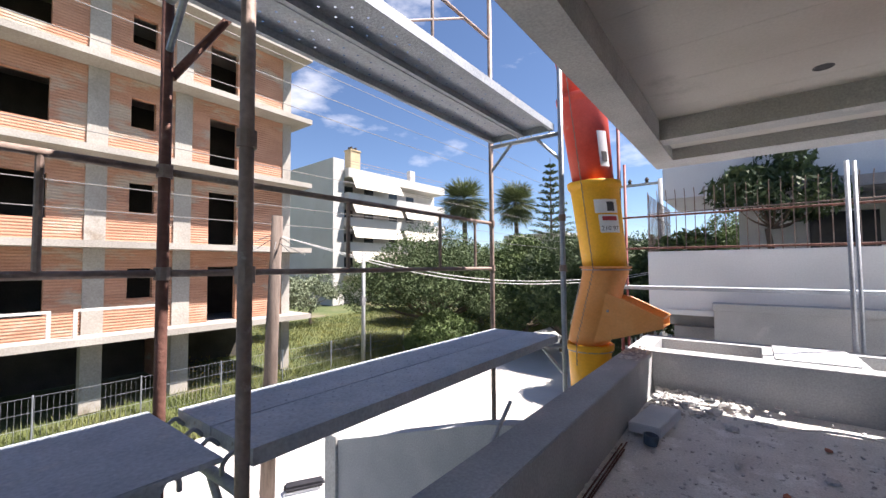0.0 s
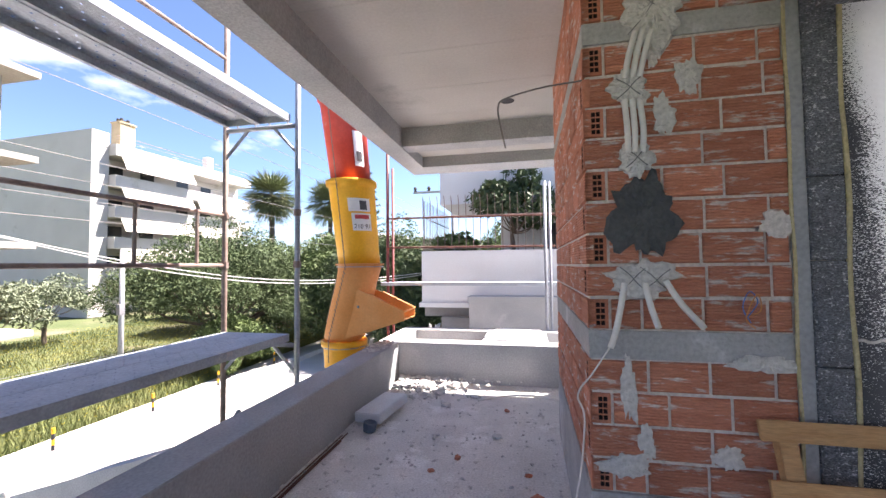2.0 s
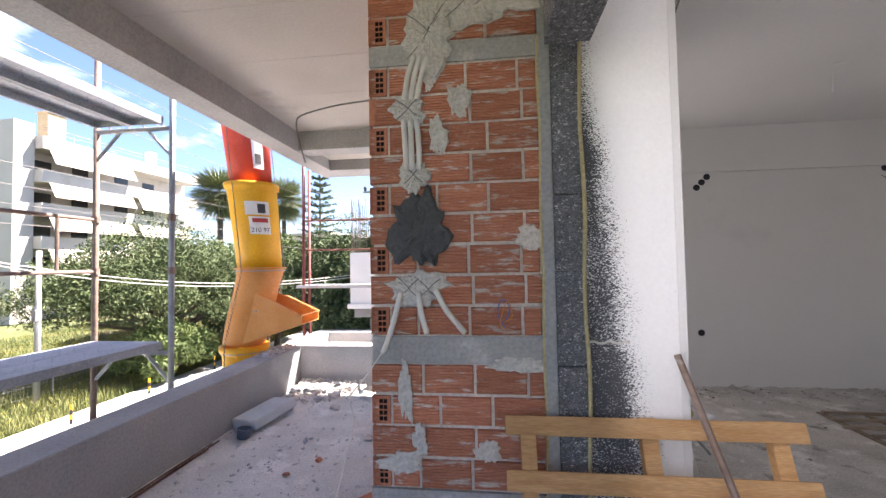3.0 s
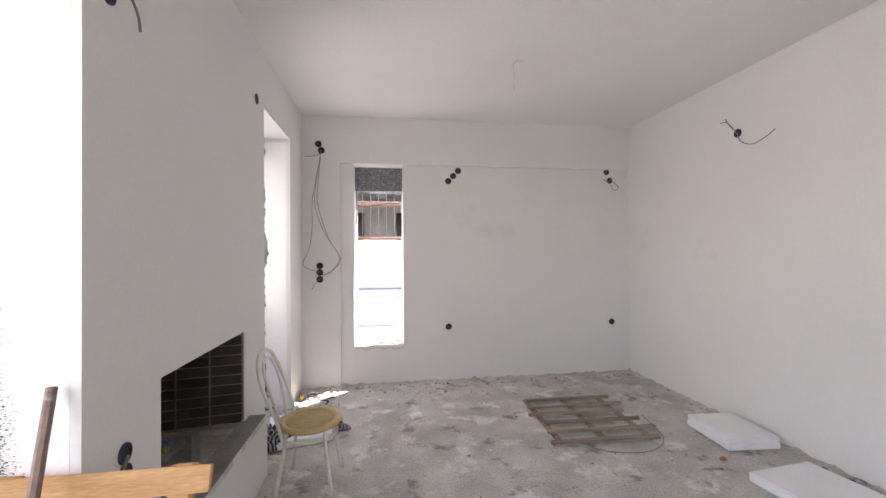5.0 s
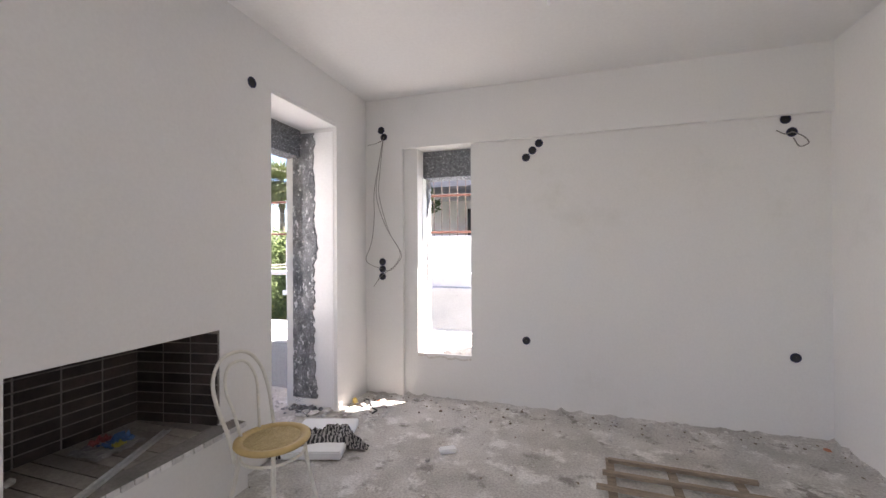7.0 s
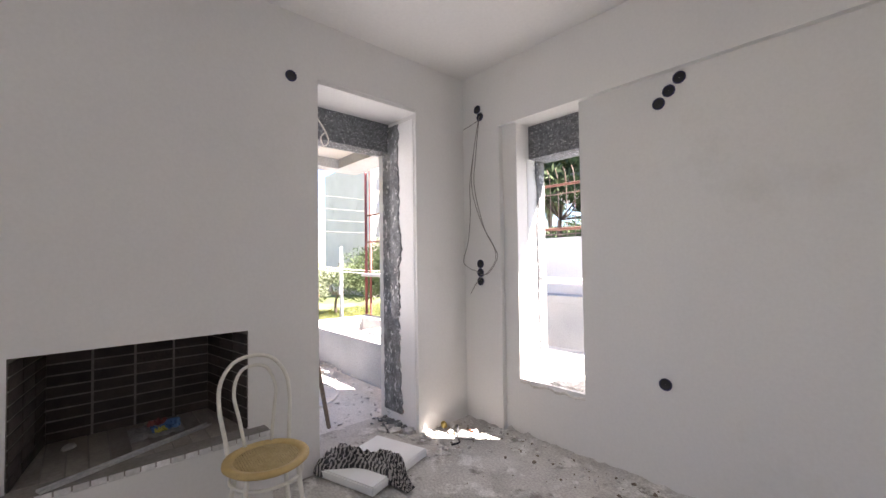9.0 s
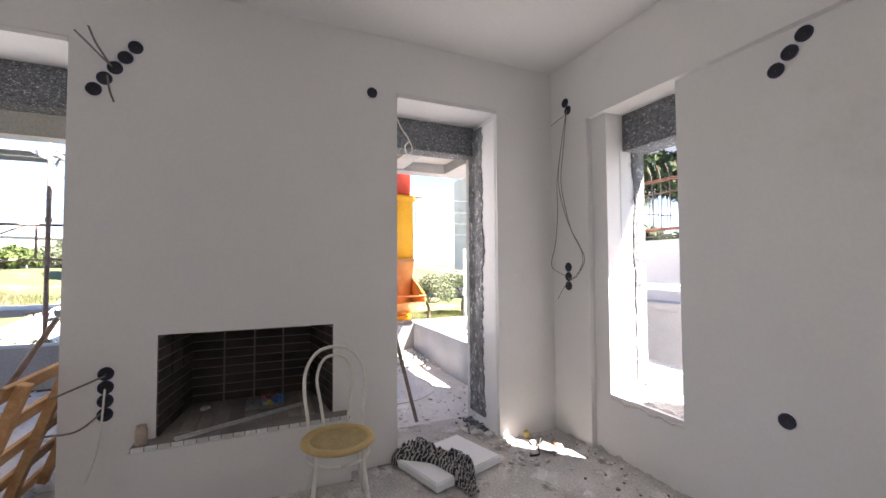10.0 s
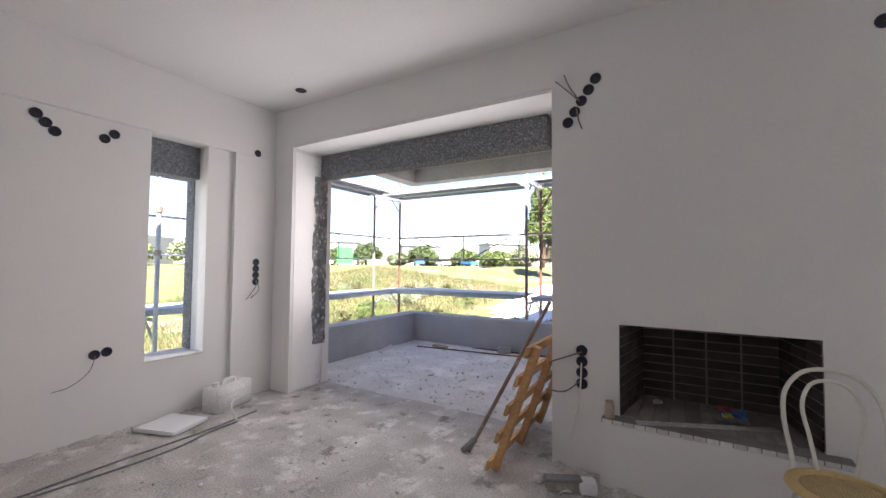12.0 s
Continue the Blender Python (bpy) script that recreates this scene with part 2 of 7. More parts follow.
FIREJOINT = mat("grey_joint", (0.20, 0.185, 0.175), (0.29, 0.275, 0.265), 0.9, 6, 60, 0.3)
HEARTH = mat("hearth_tile", (0.24, 0.215, 0.195), (0.37, 0.34, 0.315), 0.7, 5, 50, 0.3, rnd=0.2)
BLUE = mat("blue_plastic", (0.03, 0.15, 0.50), (0.06, 0.24, 0.60), 0.5, 9, 50, 0.1)
GRASS = mat("grass_ground", (0.06, 0.085, 0.028), (0.105, 0.12, 0.045), 0.95, 0.25, 6, 0.6, dist=0.08, c3=(0.17, 0.145, 0.095), s3=0.18, t3=0.53, grain=0.35)
ROAD = mat("pale_concrete_road", (0.50, 0.48, 0.46), (0.60, 0.58, 0.56), 0.9, 0.6, 25, 0.25, grain=0.08)
KERB = mat("kerb_concrete", (0.46, 0.45, 0.43), (0.58, 0.57, 0.55), 0.9, 1.5, 30, 0.25)
WHITEWALL = mat("old_white_paint", (0.60, 0.61, 0.62), (0.69, 0.70, 0.71), 0.9, 0.8, 40, 0.2, c3=(0.50, 0.50, 0.49), s3=0.9, t3=0.6, grain=0.06, c4=(0.40, 0.39, 0.37), s4=2.5, t4=0.68)
FACADE = mat("facade_white", (0.48, 0.46, 0.44), (0.56, 0.54, 0.52), 0.9, 0.3, 12, 0.1, grain=0.04, c3=(0.42, 0.40, 0.37), s3=0.35, t3=0.6)
AWNING = mat("awning_cloth", (0.60, 0.56, 0.48), (0.68, 0.64, 0.57), 0.9, 1.0, 20, 0.1)
BRICKFAR = mat("far_brick", (0.39, 0.195, 0.125), (0.49, 0.27, 0.18), 0.92, 0.8, 22, 0.8, c3=(0.42, 0.335, 0.26), s3=0.45, t3=0.52, stretch=(1, 1, 3), ribs=3.2, dist=0.02)
RAWCONC = mat("raw_concrete", (0.30, 0.275, 0.245), (0.41, 0.385, 0.345), 0.92, 0.7, 20, 0.3, c3=(0.25, 0.21, 0.17), s3=0.8, t3=0.62)
# Near-black: paints the shade inside the brick building; also dark pots and insulators.
SHADE_FITTINGS = mat("dark_shade_and_fittings", (0.05, 0.045, 0.04), (0.09, 0.08, 0.07), 0.95, 1, 20, 0.1)
BARK = mat("bark", (0.10, 0.075, 0.055), (0.19, 0.15, 0.115), 0.95, 5, 30, 0.7, stretch=(1, 1, 0.3), dist=0.03)
POLEW = mat("pole_wood", (0.11, 0.08, 0.065), (0.19, 0.15, 0.125), 0.9, 4, 30, 0.5, stretch=(4, 4, 0.4))
LEAF_PINE = mat("pine_needles", (0.05, 0.08, 0.03), (0.095, 0.13, 0.05), 0.8, 1.2, 9, 0, grain=0.3)
LEAF_DARK = mat("dark_leaves", (0.035, 0.062, 0.024), (0.075, 0.11, 0.04), 0.7, 1.0, 9, 0, grain=0.3)
LEAF_LIGHT = mat("light_leaves", (0.065, 0.10, 0.03), (0.11, 0.155, 0.045), 0.75, 1.0, 9, 0, grain=0.3)
LEAF_OLIVE = mat("olive_leaves", (0.12, 0.15, 0.09), (0.19, 0.22, 0.14), 0.8, 1.0, 9, 0, grain=0.3)
LEAF_PALM = mat("palm_leaves", (0.13, 0.16, 0.07), (0.23, 0.25, 0.13), 0.7, 1.0, 9, 0, grain=0.25)
BLADE = mat("grass_blades", (0.10, 0.13, 0.038), (0.20, 0.205, 0.075), 0.85, 0.5, 6, 0, grain=0.3)
DRY = mat("dry_grass", (0.045, 0.065, 0.02), (0.115, 0.09, 0.05), 0.9, 0.25, 6, 0, grain=0.3)
FLOWER = mat("yellow_flowers", (0.70, 0.55, 0.03), (0.80, 0.66, 0.06), 0.8, 1, 6, 0)
GLASSDARK = mat("dark_window", (0.03, 0.035, 0.04), (0.05, 0.055, 0.06), 0.15, 1, 5, 0)


def cloth_mat():
    m = mat("zebra_cloth", (0.035, 0.035, 0.04), (0.06, 0.06, 0.065), 0.95, 9, 90, 0.2)
    n, l = m.node_tree.nodes, m.node_tree.links
    tc = n.new("ShaderNodeTexCoord")
    w = n.new("ShaderNodeTexWave")
    w.inputs["Scale"].default_value, w.inputs["Distortion"].default_value = 9.0, 8.0
    w.inputs["Detail Scale"].default_value = 2.0
    l.new(tc.outputs["UV"], w.inputs["Vector"])
    r = n.new("ShaderNodeValToRGB")
    r.color_ramp.elements[0].position, r.color_ramp.elements[1].position = 0.60, 0.67
    r.color_ramp.elements[0].color, r.color_ramp.elements[1].color = (0.04, 0.04, 0.045, 1), (0.38, 0.37, 0.37, 1)
    l.new(w.outputs["Fac"], r.inputs["Fac"])
    l.new(r.outputs["Color"], n["Principled BSDF"].inputs["Base Color"])
    return m


ZEBRA = cloth_mat()
RES_X = residue_mat("foam_residue_jamb", "X", 1.99, 2.155, 0.11)
RES_XL = residue_mat("foam_residue_reveal", "X", 1.58, 1.92)
RES_YN = residue_mat("foam_residue_north", "Y", -5.22, -5.10)


# ---- mesh helpers ----
def mesh_of(bm, material, smooth=False):
    me = bpy.data.meshes.new("mesh")
    bmesh.ops.recalc_face_normals(bm, faces=bm.faces[:])
    bm.to_mesh(me)
    bm.free()
    me.materials.append(material)
    if smooth:
        me.polygons.foreach_set("use_smooth", [True] * len(me.polygons))
    return me


def part(name, bm, material, parent=None, label="", smooth=False, m=None):
    ob = new(name, bm if isinstance(bm, bpy.types.Mesh) else mesh_of(bm, material, smooth))
    if parent:
        ob.parent = parent
    if m is not None:
        ob.matrix_basis = m
    return tagged(ob, label)


def thing(name, m, label, category, group="", kind=""):
    ob = new(name)
    ob.empty_display_size = 0.1
    ob.matrix_basis = m
    return tagged(ob, label, category, group, kind)


def structure(name, bm, material, label, category="", smooth=False):
    return tagged(part(name, bm, material, smooth=smooth), label, category or name.split("_")[0], kind="structure")


def box(bm, x0, y0, z0, x1, y1, z1, bevel=0.0):
    vs = [bm.verts.new((x, y, z)) for z in (z0, z1) for y in (y0, y1) for x in (x0, x1)]
    fs = [bm.faces.new([vs[i] for i in q]) for q in ((0, 2, 3, 1), (4, 5, 7, 6), (0, 1, 5, 4), (2, 6, 7, 3), (0, 4, 6, 2), (1, 3, 7, 5))]
    if bevel:
        es = list({e for f in fs for e in f.edges})
        bmesh.ops.bevel(bm, geom=es, offset=bevel, segments=2, affect="EDGES")
    return bm


def boxes(*rows, bevel=0.0):
    bm = bmesh.new()
    for r in rows:
        box(bm, *r, bevel=bevel)
    return bm


def tube(bm, points, r, seg=8, r1=None, caps=True):
    """A round tube along points; the radius goes from r to r1."""
    r1 = r if r1 is None else r1
    pts = [Vector(p) for p in points]
    rings, side = [], None
    for i, p in enumerate(pts):
        d = (pts[min(i + 1, len(pts) - 1)] - pts[max(i - 1, 0)]).normalized()
        if side is None:
            side = d.orthogonal().normalized()
        side = (side - d * side.dot(d)).normalized()
        up = d.cross(side)
        rr = r + (r1 - r) * i / max(len(pts) - 1, 1)
        rings.append([bm.verts.new(p + (side * math.cos(a) + up * math.sin(a)) * rr) for a in (2 * math.pi * k / seg for k in range(seg))])
    for a, b in zip(rings, rings[1:]):
        for k in range(seg):
            bm.faces.new((a[k], a[(k + 1) % seg], b[(k + 1) % seg], b[k]))
    if caps:
        bm.faces.new(rings[0][::-1])
        bm.faces.new(rings[-1])
    return bm


def tubes(*rows, seg=8):
    bm = bmesh.new()
    for pts, r in rows:
        tube(bm, pts, r, seg)
    return bm


def bend(points, n=6):
    """A smooth line through points."""
    p = [Vector(q) for q in points]
    p = [p[0] * 2 - p[1]] + p + [p[-1] * 2 - p[-2]]
    out = []
    for i in range(1, len(p) - 2):
        a, b, c, d = p[i - 1:i + 3]
        for k in range(n):
            t = k / n
            out.append(0.5 * ((2 * b) + (c - a) * t + (2 * a - 5 * b + 4 * c - d) * t * t + (3 * b - a - 3 * c + d) * t ** 3))
    out.append(p[-2])
    return out


def lathe(bm, profile, seg=24, centre=(0, 0)):
    rings = []
    for r, z in profile:
        rings.append([bm.verts.new((centre[0] + r * math.cos(2 * math.pi * k / seg), centre[1] + r * math.sin(2 * math.pi * k / seg), z)) for k in range(seg)])
    for a, b in zip(rings, rings[1:]):
        for k in range(seg):
            bm.faces.new((a[k], a[(k + 1) % seg], b[(k + 1) % seg], b[k]))
    return bm


def blob(bm, rx, rz, depth, seed, n=44, rough=0.24):
    """A lumpy trowelled patch in the xz plane that stands out towards -y."""
    rnd = random.Random(seed)
    ph = [rnd.uniform(0, 6.28) for _ in range(4)]
    rings = []
    for f, d in ((1.0, 0.0), (0.93, 0.7), (0.6, 1.0), (0.25, 0.92)):
        ring = []
        for k in range(n):
            a = 2 * math.pi * k / n
            w = 1 + rough * (math.sin(2 * a + ph[0]) * 0.5 + math.sin(3 * a + ph[1]) * 0.45 + math.sin(5 * a + ph[2]) * 0.35 + math.sin(9 * a + ph[3]) * 0.35 + math.sin(14 * a + ph[0] * 2) * 0.3 + rnd.uniform(-0.25, 0.25))
            ring.append(bm.verts.new((rx * f * w * math.cos(a), -depth * d * rnd.uniform(0.8, 1.15), rz * f * w * math.sin(a))))
        rings.append(ring)
    for a, b in zip(rings, rings[1:]):
        for k in range(n):
            bm.faces.new((a[k], a[(k + 1) % n], b[(k + 1) % n], b[k]))
    bm.faces.new(rings[-1])
    return bm


def stone(bm, c, r, rnd, flat=0.6):
    ret = bmesh.ops.create_icosphere(bm, subdivisions=1, radius=1.0)
    sx, sy, sz = r * rnd.uniform(0.6, 1.3), r * rnd.uniform(0.6, 1.3), r * rnd.uniform(0.4, 1.0) * flat * 1.4
    rot = Euler((0, 0, rnd.uniform(0, 6.28))).to_matrix()
    for v in ret["verts"]:
        q = v.co * rnd.uniform(0.75, 1.15)
        v.co = rot @ Vector((q.x * sx, q.y * sy, q.z * sz)) + Vector((c[0], c[1], c[2] + sz * 0.55))


def rough_sheet(x0, y0, x1, y1, z, step, amp, seed):
    """A floor sheet with an uneven top."""
    nx, ny = max(2, round((x1 - x0) / step)), max(2, round((y1 - y0) / step))
    vs, fs = [], []
    for j in range(ny + 1):
        for i in range(nx + 1):
            x, y = x0 + (x1 - x0) * i / nx, y0 + (y1 - y0) * j / ny
            h = noise.noise((x * 2.3 + seed, y * 2.3, 0)) * 0.6 + noise.noise((x * 11, y * 11, seed)) * 0.4
            vs.append((x, y, z + amp * h))
    for j in range(ny):
        for i in range(nx):
            a = j * (nx + 1) + i
            fs.append((a, a + 1, a + nx + 2, a + nx + 1))
    me = bpy.data.meshes.new("mesh")
    me.from_pydata(vs, [], fs)
    me.polygons.foreach_set("use_smooth", [True] * len(fs))
    return me


# ---- large structure ----
XI, XO = 2.155, 1.62          # inner and outer face of the terrace wall
YN, YS, XE = 4.93, -1.30, 5.98  # inner faces of the other walls
CEILZ, HEAD = 2.95, 2.565
BIG0, BIG1, DOOR0, DOOR1 = -0.975, 1.73, 3.53, 4.35
PX0, PY0, PY1 = 0.86, 1.75, 3.53  # chimney pier
FX0, FX1, FZ0, FZ1 = 2.15, 3.10, 0.41, 0.965  # fireplace opening along y and z

# room floor and terrace floor
fl = rough_sheet(XO, YS - 0.1, XE + 0.1, YN + 0.1, 0.0, 0.05, 0.008, 3)
fl.materials.append(SCREED)
tagged(new("floor", fl), "bare grey cement screed floor with dust and stains", "floor", kind="structure")
fl = rough_sheet(-1.0, -1.65, XO + 0.02, 5.0, 0.0, 0.05, 0.012, 8)
fl.materials.append(DUST)
tagged(new("floor_terrace", fl), "dusty pale concrete terrace floor under construction", "floor", kind="structure")
structure("slab", boxes((-1.23, -1.9, -0.28, XE + 0.3, 6.0, -0.03)), CONC, "concrete floor slab of the unfinished house")
# house below the slab
structure("wall_lower", boxes((1.0, -1.6, -3.3, XE + 0.3, 5.3, -0.28)), CONC, "plain concrete wall of the floor below")

# ceiling inside and over the terrace
structure("ceiling", boxes((XI - 0.02, YS - 0.02, CEILZ, XE + 0.02, YN + 0.02, CEILZ + 0.02)), CEIL, "white plastered room ceiling")
structure("roof_slab", boxes((-0.98, -1.68, 3.0, XE + 0.3, 5.68, 3.2)), CONC, "concrete slab over the terrace and the room")
bm = bmesh.new()
y = -1.45
while y < 4.28:
    box(bm, -0.76, y, 2.96, XO + 0.3, min(y + 0.6, 4.3) - 0.004, 3.0)
    y += 0.6
box(bm, -0.76, 4.52, 2.87, XO + 0.3, 5.2, 3.0)
structure("ceiling_terrace", bm, SOFFIT, "board-marked beige concrete soffit over the terrace")
structure("beam", boxes((-0.98, -1.68, 2.73, -0.74, 5.6, 3.0), (-0.74, -1.68, 2.73, XO, -1.45, 2.998), (-0.74, 4.28, 2.75, XO, 4.52, 2.998), (-0.74, 5.18, 2.73, XE + 0.3, 5.6, 3.0)), CONC, "grey concrete edge beams of the overhanging slab")

# terrace wall with two openings, and the chimney pier core
structure("wall_west", boxes(
    (XO, -1.66, 0.0, XI, BIG0, HEAD), (XO, DOOR1, 0.0, XI, 5.3, HEAD),
    (XO, -1.66, HEAD, XI, BIG1, CEILZ + 0.05), (XO, DOOR0, HEAD, XI, 5.3, CEILZ + 0.05)), PLASTER, "smooth white plastered wall with openings to the terrace", "wall")
WD = 0.55
bm = boxes((PX0 + 0.012, PY0 + 0.012, 0, XI - WD - 0.05, PY1 - 0.004, 2.96), (XI - WD - 0.05, PY0 + 0.012, 0, XI - 0.03, FX0 - 0.02, 2.96),
           (XI - WD - 0.05, FX1 + 0.02, 0, XI - 0.03, PY1 - 0.004, 2.96), (XI - WD - 0.05, FX0 - 0.02, FZ1 + 0.02, XI - 0.03, FX1 + 0.02, 2.96),
           (XI - WD - 0.05, FX0 - 0.02, 0, XI - 0.03, FX1 + 0.02, FZ0 - 0.03))
structure("wall_chimney", bm, MORTAR, "mortar core of the hollow-brick chimney pier", "wall")
bm = boxes((XI - 0.03, BIG1, 0, XI, FX0, CEILZ + 0.05), (XI - 0.03, FX1, 0, XI, DOOR0, CEILZ + 0.05), (XI - 0.03, FX0, FZ1, XI, FX1, CEILZ + 0.05), (XI - 0.03, FX0, 0, XI, FX1, FZ0 - 0.03))
structure("wall_fireplace", bm, PLASTER, "smooth white plastered chimney breast", "wall")
# jamb faces of the pier
structure("jamb", boxes((1.765, BIG1, 0.0, XI - 0.031, PY0 + 0.011, HEAD + 0.38)), RES_X, "white plastered jamb with black foam residue", "wall")
structure("jamb_door", boxes((1.35, PY1 - 0.003, 0, XI - 0.031, PY1 + 0.012, HEAD)), PLASTER, "white plastered side of the chimney pier", "wall")
bm = bmesh.new()
for z0, z1 in ((0.02, 1.02), (1.025, 1.412), (1.415, 1.725), (1.73, 2.62)):
    box(bm, 1.653, BIG1 - 0.006, z0, 1.764, PY0 + 0.011, z1, 0.004)
structure("pier_edge", boxes((1.602, BIG1 + 0.008, 0.0, 1.652, PY0 + 0.011, 2.73), bevel=0.003), CONC, "grey cement edge between brick and foam", "wall")
structure("foam_strip", bm, FOAM, "grey bead-foam insulation boards glued to the pier", "insulation")
bm = tube(bmesh.new(), bend([(1.769 + 0.006 * math.sin(k * 1.7), BIG1 - 0.004, 0.02 + k * 0.2) for k in range(13)], 4), 0.009, 6)
structure("foam_bead", bm, FOAM_Y, "yellowed bead of expanding foam", "insulation", True)
bm = tube(bmesh.new(), bend([(1.602 + 0.003 * math.sin(k * 2.1), BIG1 + 0.012, 0.02 + k * 0.2) for k in range(13)], 4), 0.007, 6)
structure("foam_bead", bm, FOAM_Y, "yellowed bead of expanding foam", "insulation", True)
bm = tube(bmesh.new(), bend([(1.775 + 0.02 * k, BIG1, 1.12 + 0.005 * math.sin(k * 1.9)) for k in range(9)], 4), 0.006, 6)
structure("foam_bead", bm, MORTAR_W, "pale bead of filler across the foam residue", "insulation", True)

# south jamb of the wide opening and reveals: residue over plaster
def ragged(name, axis_pts, side, z0, z1, material, label, seed, jag=0.022):
    """A thin foam strip on a reveal with a torn edge; axis_pts maps (along, out) to x, y."""
    rr = random.Random(seed)
    bm = bmesh.new()
    n = int((z1 - z0) / 0.03)
    rows = []
    for k in range(n + 1):
        z = z0 + (z1 - z0) * k / n
        e = side + jag * noise.noise((z * 3.0, seed, 0)) * 1.6 + rr.uniform(-jag, jag) * 0.5
        d = 0.010 + 0.006 * rr.random()
        rows.append([bm.verts.new((*axis_pts(u, o), z)) for u, o in ((0.0, 0.0), (0.0, d), (e * 0.55, d + 0.003 * rr.random()), (e - 0.006, d * 0.8), (e, 0.0))])
    for p, q in zip(rows, rows[1:]):
        for k in range(4):
            bm.faces.new((p[k], p[k + 1], q[k + 1], q[k]))
    return structure(name, bm, material, label, "insulation")


structure("jamb_south", boxes((XO + 0.1, BIG0 - 0.001, 0.02, XI - 0.035, BIG0 + 0.004, 2.5)), RES_XL, "white reveal with black foam residue", "wall")
structure("jamb_north", boxes((XO + 0.1, DOOR1 - 0.004, 0.02, XI - 0.035, DOOR1 + 0.001, 2.5)), RES_XL, "white reveal with black foam residue", "wall")
ragged("foam_reveal", lambda u, o: (XO + 0.07 + u, BIG0 + 0.003 + o), 0.18, 0.45, 2.29, FOAM_W, "torn grey foam strip on the reveal", 3)
ragged("foam_reveal", lambda u, o: (XO + 0.08 + u, DOOR1 - 0.003 - o), 0.23, 0.1, 2.50, FOAM_W, "torn grey foam strip on the reveal", 5, 0.028)
ragged("foam_reveal", lambda u, o: (2.705 + o, 5.285 - u), 0.11, 0.47, 2.17, FOAM_W, "torn grey foam strip on the window reveal", 7, 0.015)

# shutter boxes of grey foam in the heads of the openings
SB = 2.29
structure("shutter_box", boxes((XO - 0.01, BIG0 + 0.006, SB, XO + 0.16, -0.02, HEAD - 0.03), (XO - 0.01, -0.015, SB, XO + 0.16, 0.85, HEAD - 0.03), (XO - 0.01, 0.855, SB, XO + 0.16, 1.585, HEAD - 0.03)), FOAM, "dark grey foam roller-shutter box above the wide opening", "shutter box")
structure("shutter_box", boxes((XO - 0.01, DOOR0 + 0.013, SB, XO + 0.16, DOOR1 - 0.006, HEAD - 0.03)), FOAM, "dark grey foam roller-shutter box above the narrow door", "shutter box")
structure("lintel_strip", boxes((XO, BIG0, HEAD - 0.028, XI - 0.004, BIG1 - 0.007, HEAD - 0.001), (XO, DOOR0 + 0.013, HEAD - 0.028, XI - 0.004, DOOR1, HEAD - 0.001)), PLASTER, "white plaster soffit of the openings", "wall")

# north wall
WN0, WN1, WNZ0, WNZ1 = 2.70, 3.24, 0.43, 2.44
YNO = 5.30
structure("wall_north", boxes((XI, YN, 0, WN0, YNO, CEILZ + 0.05), (WN1, YN, 0, XE + 0.2, YNO, CEILZ + 0.05), (WN0, YN, 0, WN1, YNO, WNZ0), (WN0, YN, WNZ1, WN1, YNO, CEILZ + 0.05)), PLASTER, "smooth white plastered wall with a tall narrow window opening", "wall")
structure("beam_north", boxes((XI, YN - 0.045, WNZ1, XE, YN + 0.001, CEILZ)), PLASTER, "white plastered beam along the top of the wall", "wall")
structure("pilaster_north", boxes((XI, YN - 0.045, 0, 2.56, YN + 0.001, WNZ1 - 0.001)), PLASTER, "white plastered corner pilaster", "wall")
structure("shutter_box", boxes((WN0 + 0.002, YNO - 0.21, 2.17, WN1 - 0.002, YNO + 0.01, WNZ1 - 0.002)), FOAM, "dark grey foam shutter box in the narrow window head", "shutter box")
bm = boxes((WN0 - 0.001, -(YNO - 0.002), WNZ0 + 0.02, WN0 + 0.006, -(YN + 0.13), 2.17))
ob = structure("reveal_north", bm, RES_YN, "white window reveal edged with black foam residue", "wall")
ob.matrix_basis = Matrix.Diagonal((1, -1, 1, 1))
bm = bmesh.new()
rnd = random.Random(4)
vs = []
for i in range(15):
    x = WN0 + (WN1 - WN0) * i / 14
    d = rnd.uniform(0.0, 0.03)
    vs.append([bm.verts.new((x, YNO - 0.01, WNZ0 + 0.02)), bm.verts.new((x, YN + 0.04, WNZ0 + rnd.uniform(0.0, 0.022))), bm.verts.new((x, YN - 0.004, WNZ0 - 0.012 - d)), bm.verts.new((x, YN + 0.006, WNZ0 - 0.05 - d))])
for a, b in zip(vs, vs[1:]):
    for k in range(3):
        bm.faces.new((a[k], a[k + 1], b[k + 1], b[k]))
structure("sill_north", bm, MORTAR_W, "broken rough window sill", "sill")

# south wall
WS0, WS1, WSZ0, WSZ1 = 2.84, 3.31, 0.50, 2.42
YSO = -1.66
structure("wall_south", boxes((XI, YSO, 0, WS0, YS, CEILZ + 0.05), (WS1, YSO, 0, XE + 0.2, YS, CEILZ + 0.05), (WS0, YSO, 0, WS1, YS, WSZ0), (WS0, YSO, WSZ1, WS1, YS, CEILZ + 0.05)), PLASTER, "smooth white plastered wall with a tall narrow window opening", "wall")
structure("beam_south", boxes((XI, YS - 0.001, WSZ1, XE, YS + 0.045, CEILZ)), PLASTER, "white plastered beam along the top of the wall", "wall")
structure("pilaster_south", boxes((XI, YS - 0.001, 0, 2.60, YS + 0.045, WSZ1 - 0.001)), PLASTER, "white plastered corner pilaster", "wall")
structure("shutter_box", boxes((WS0 + 0.002, YSO - 0.01, 2.12, WS1 - 0.002, YSO + 0.22, WSZ1 - 0.002)), FOAM, "dark grey foam shutter box in the narrow window head", "shutter box")
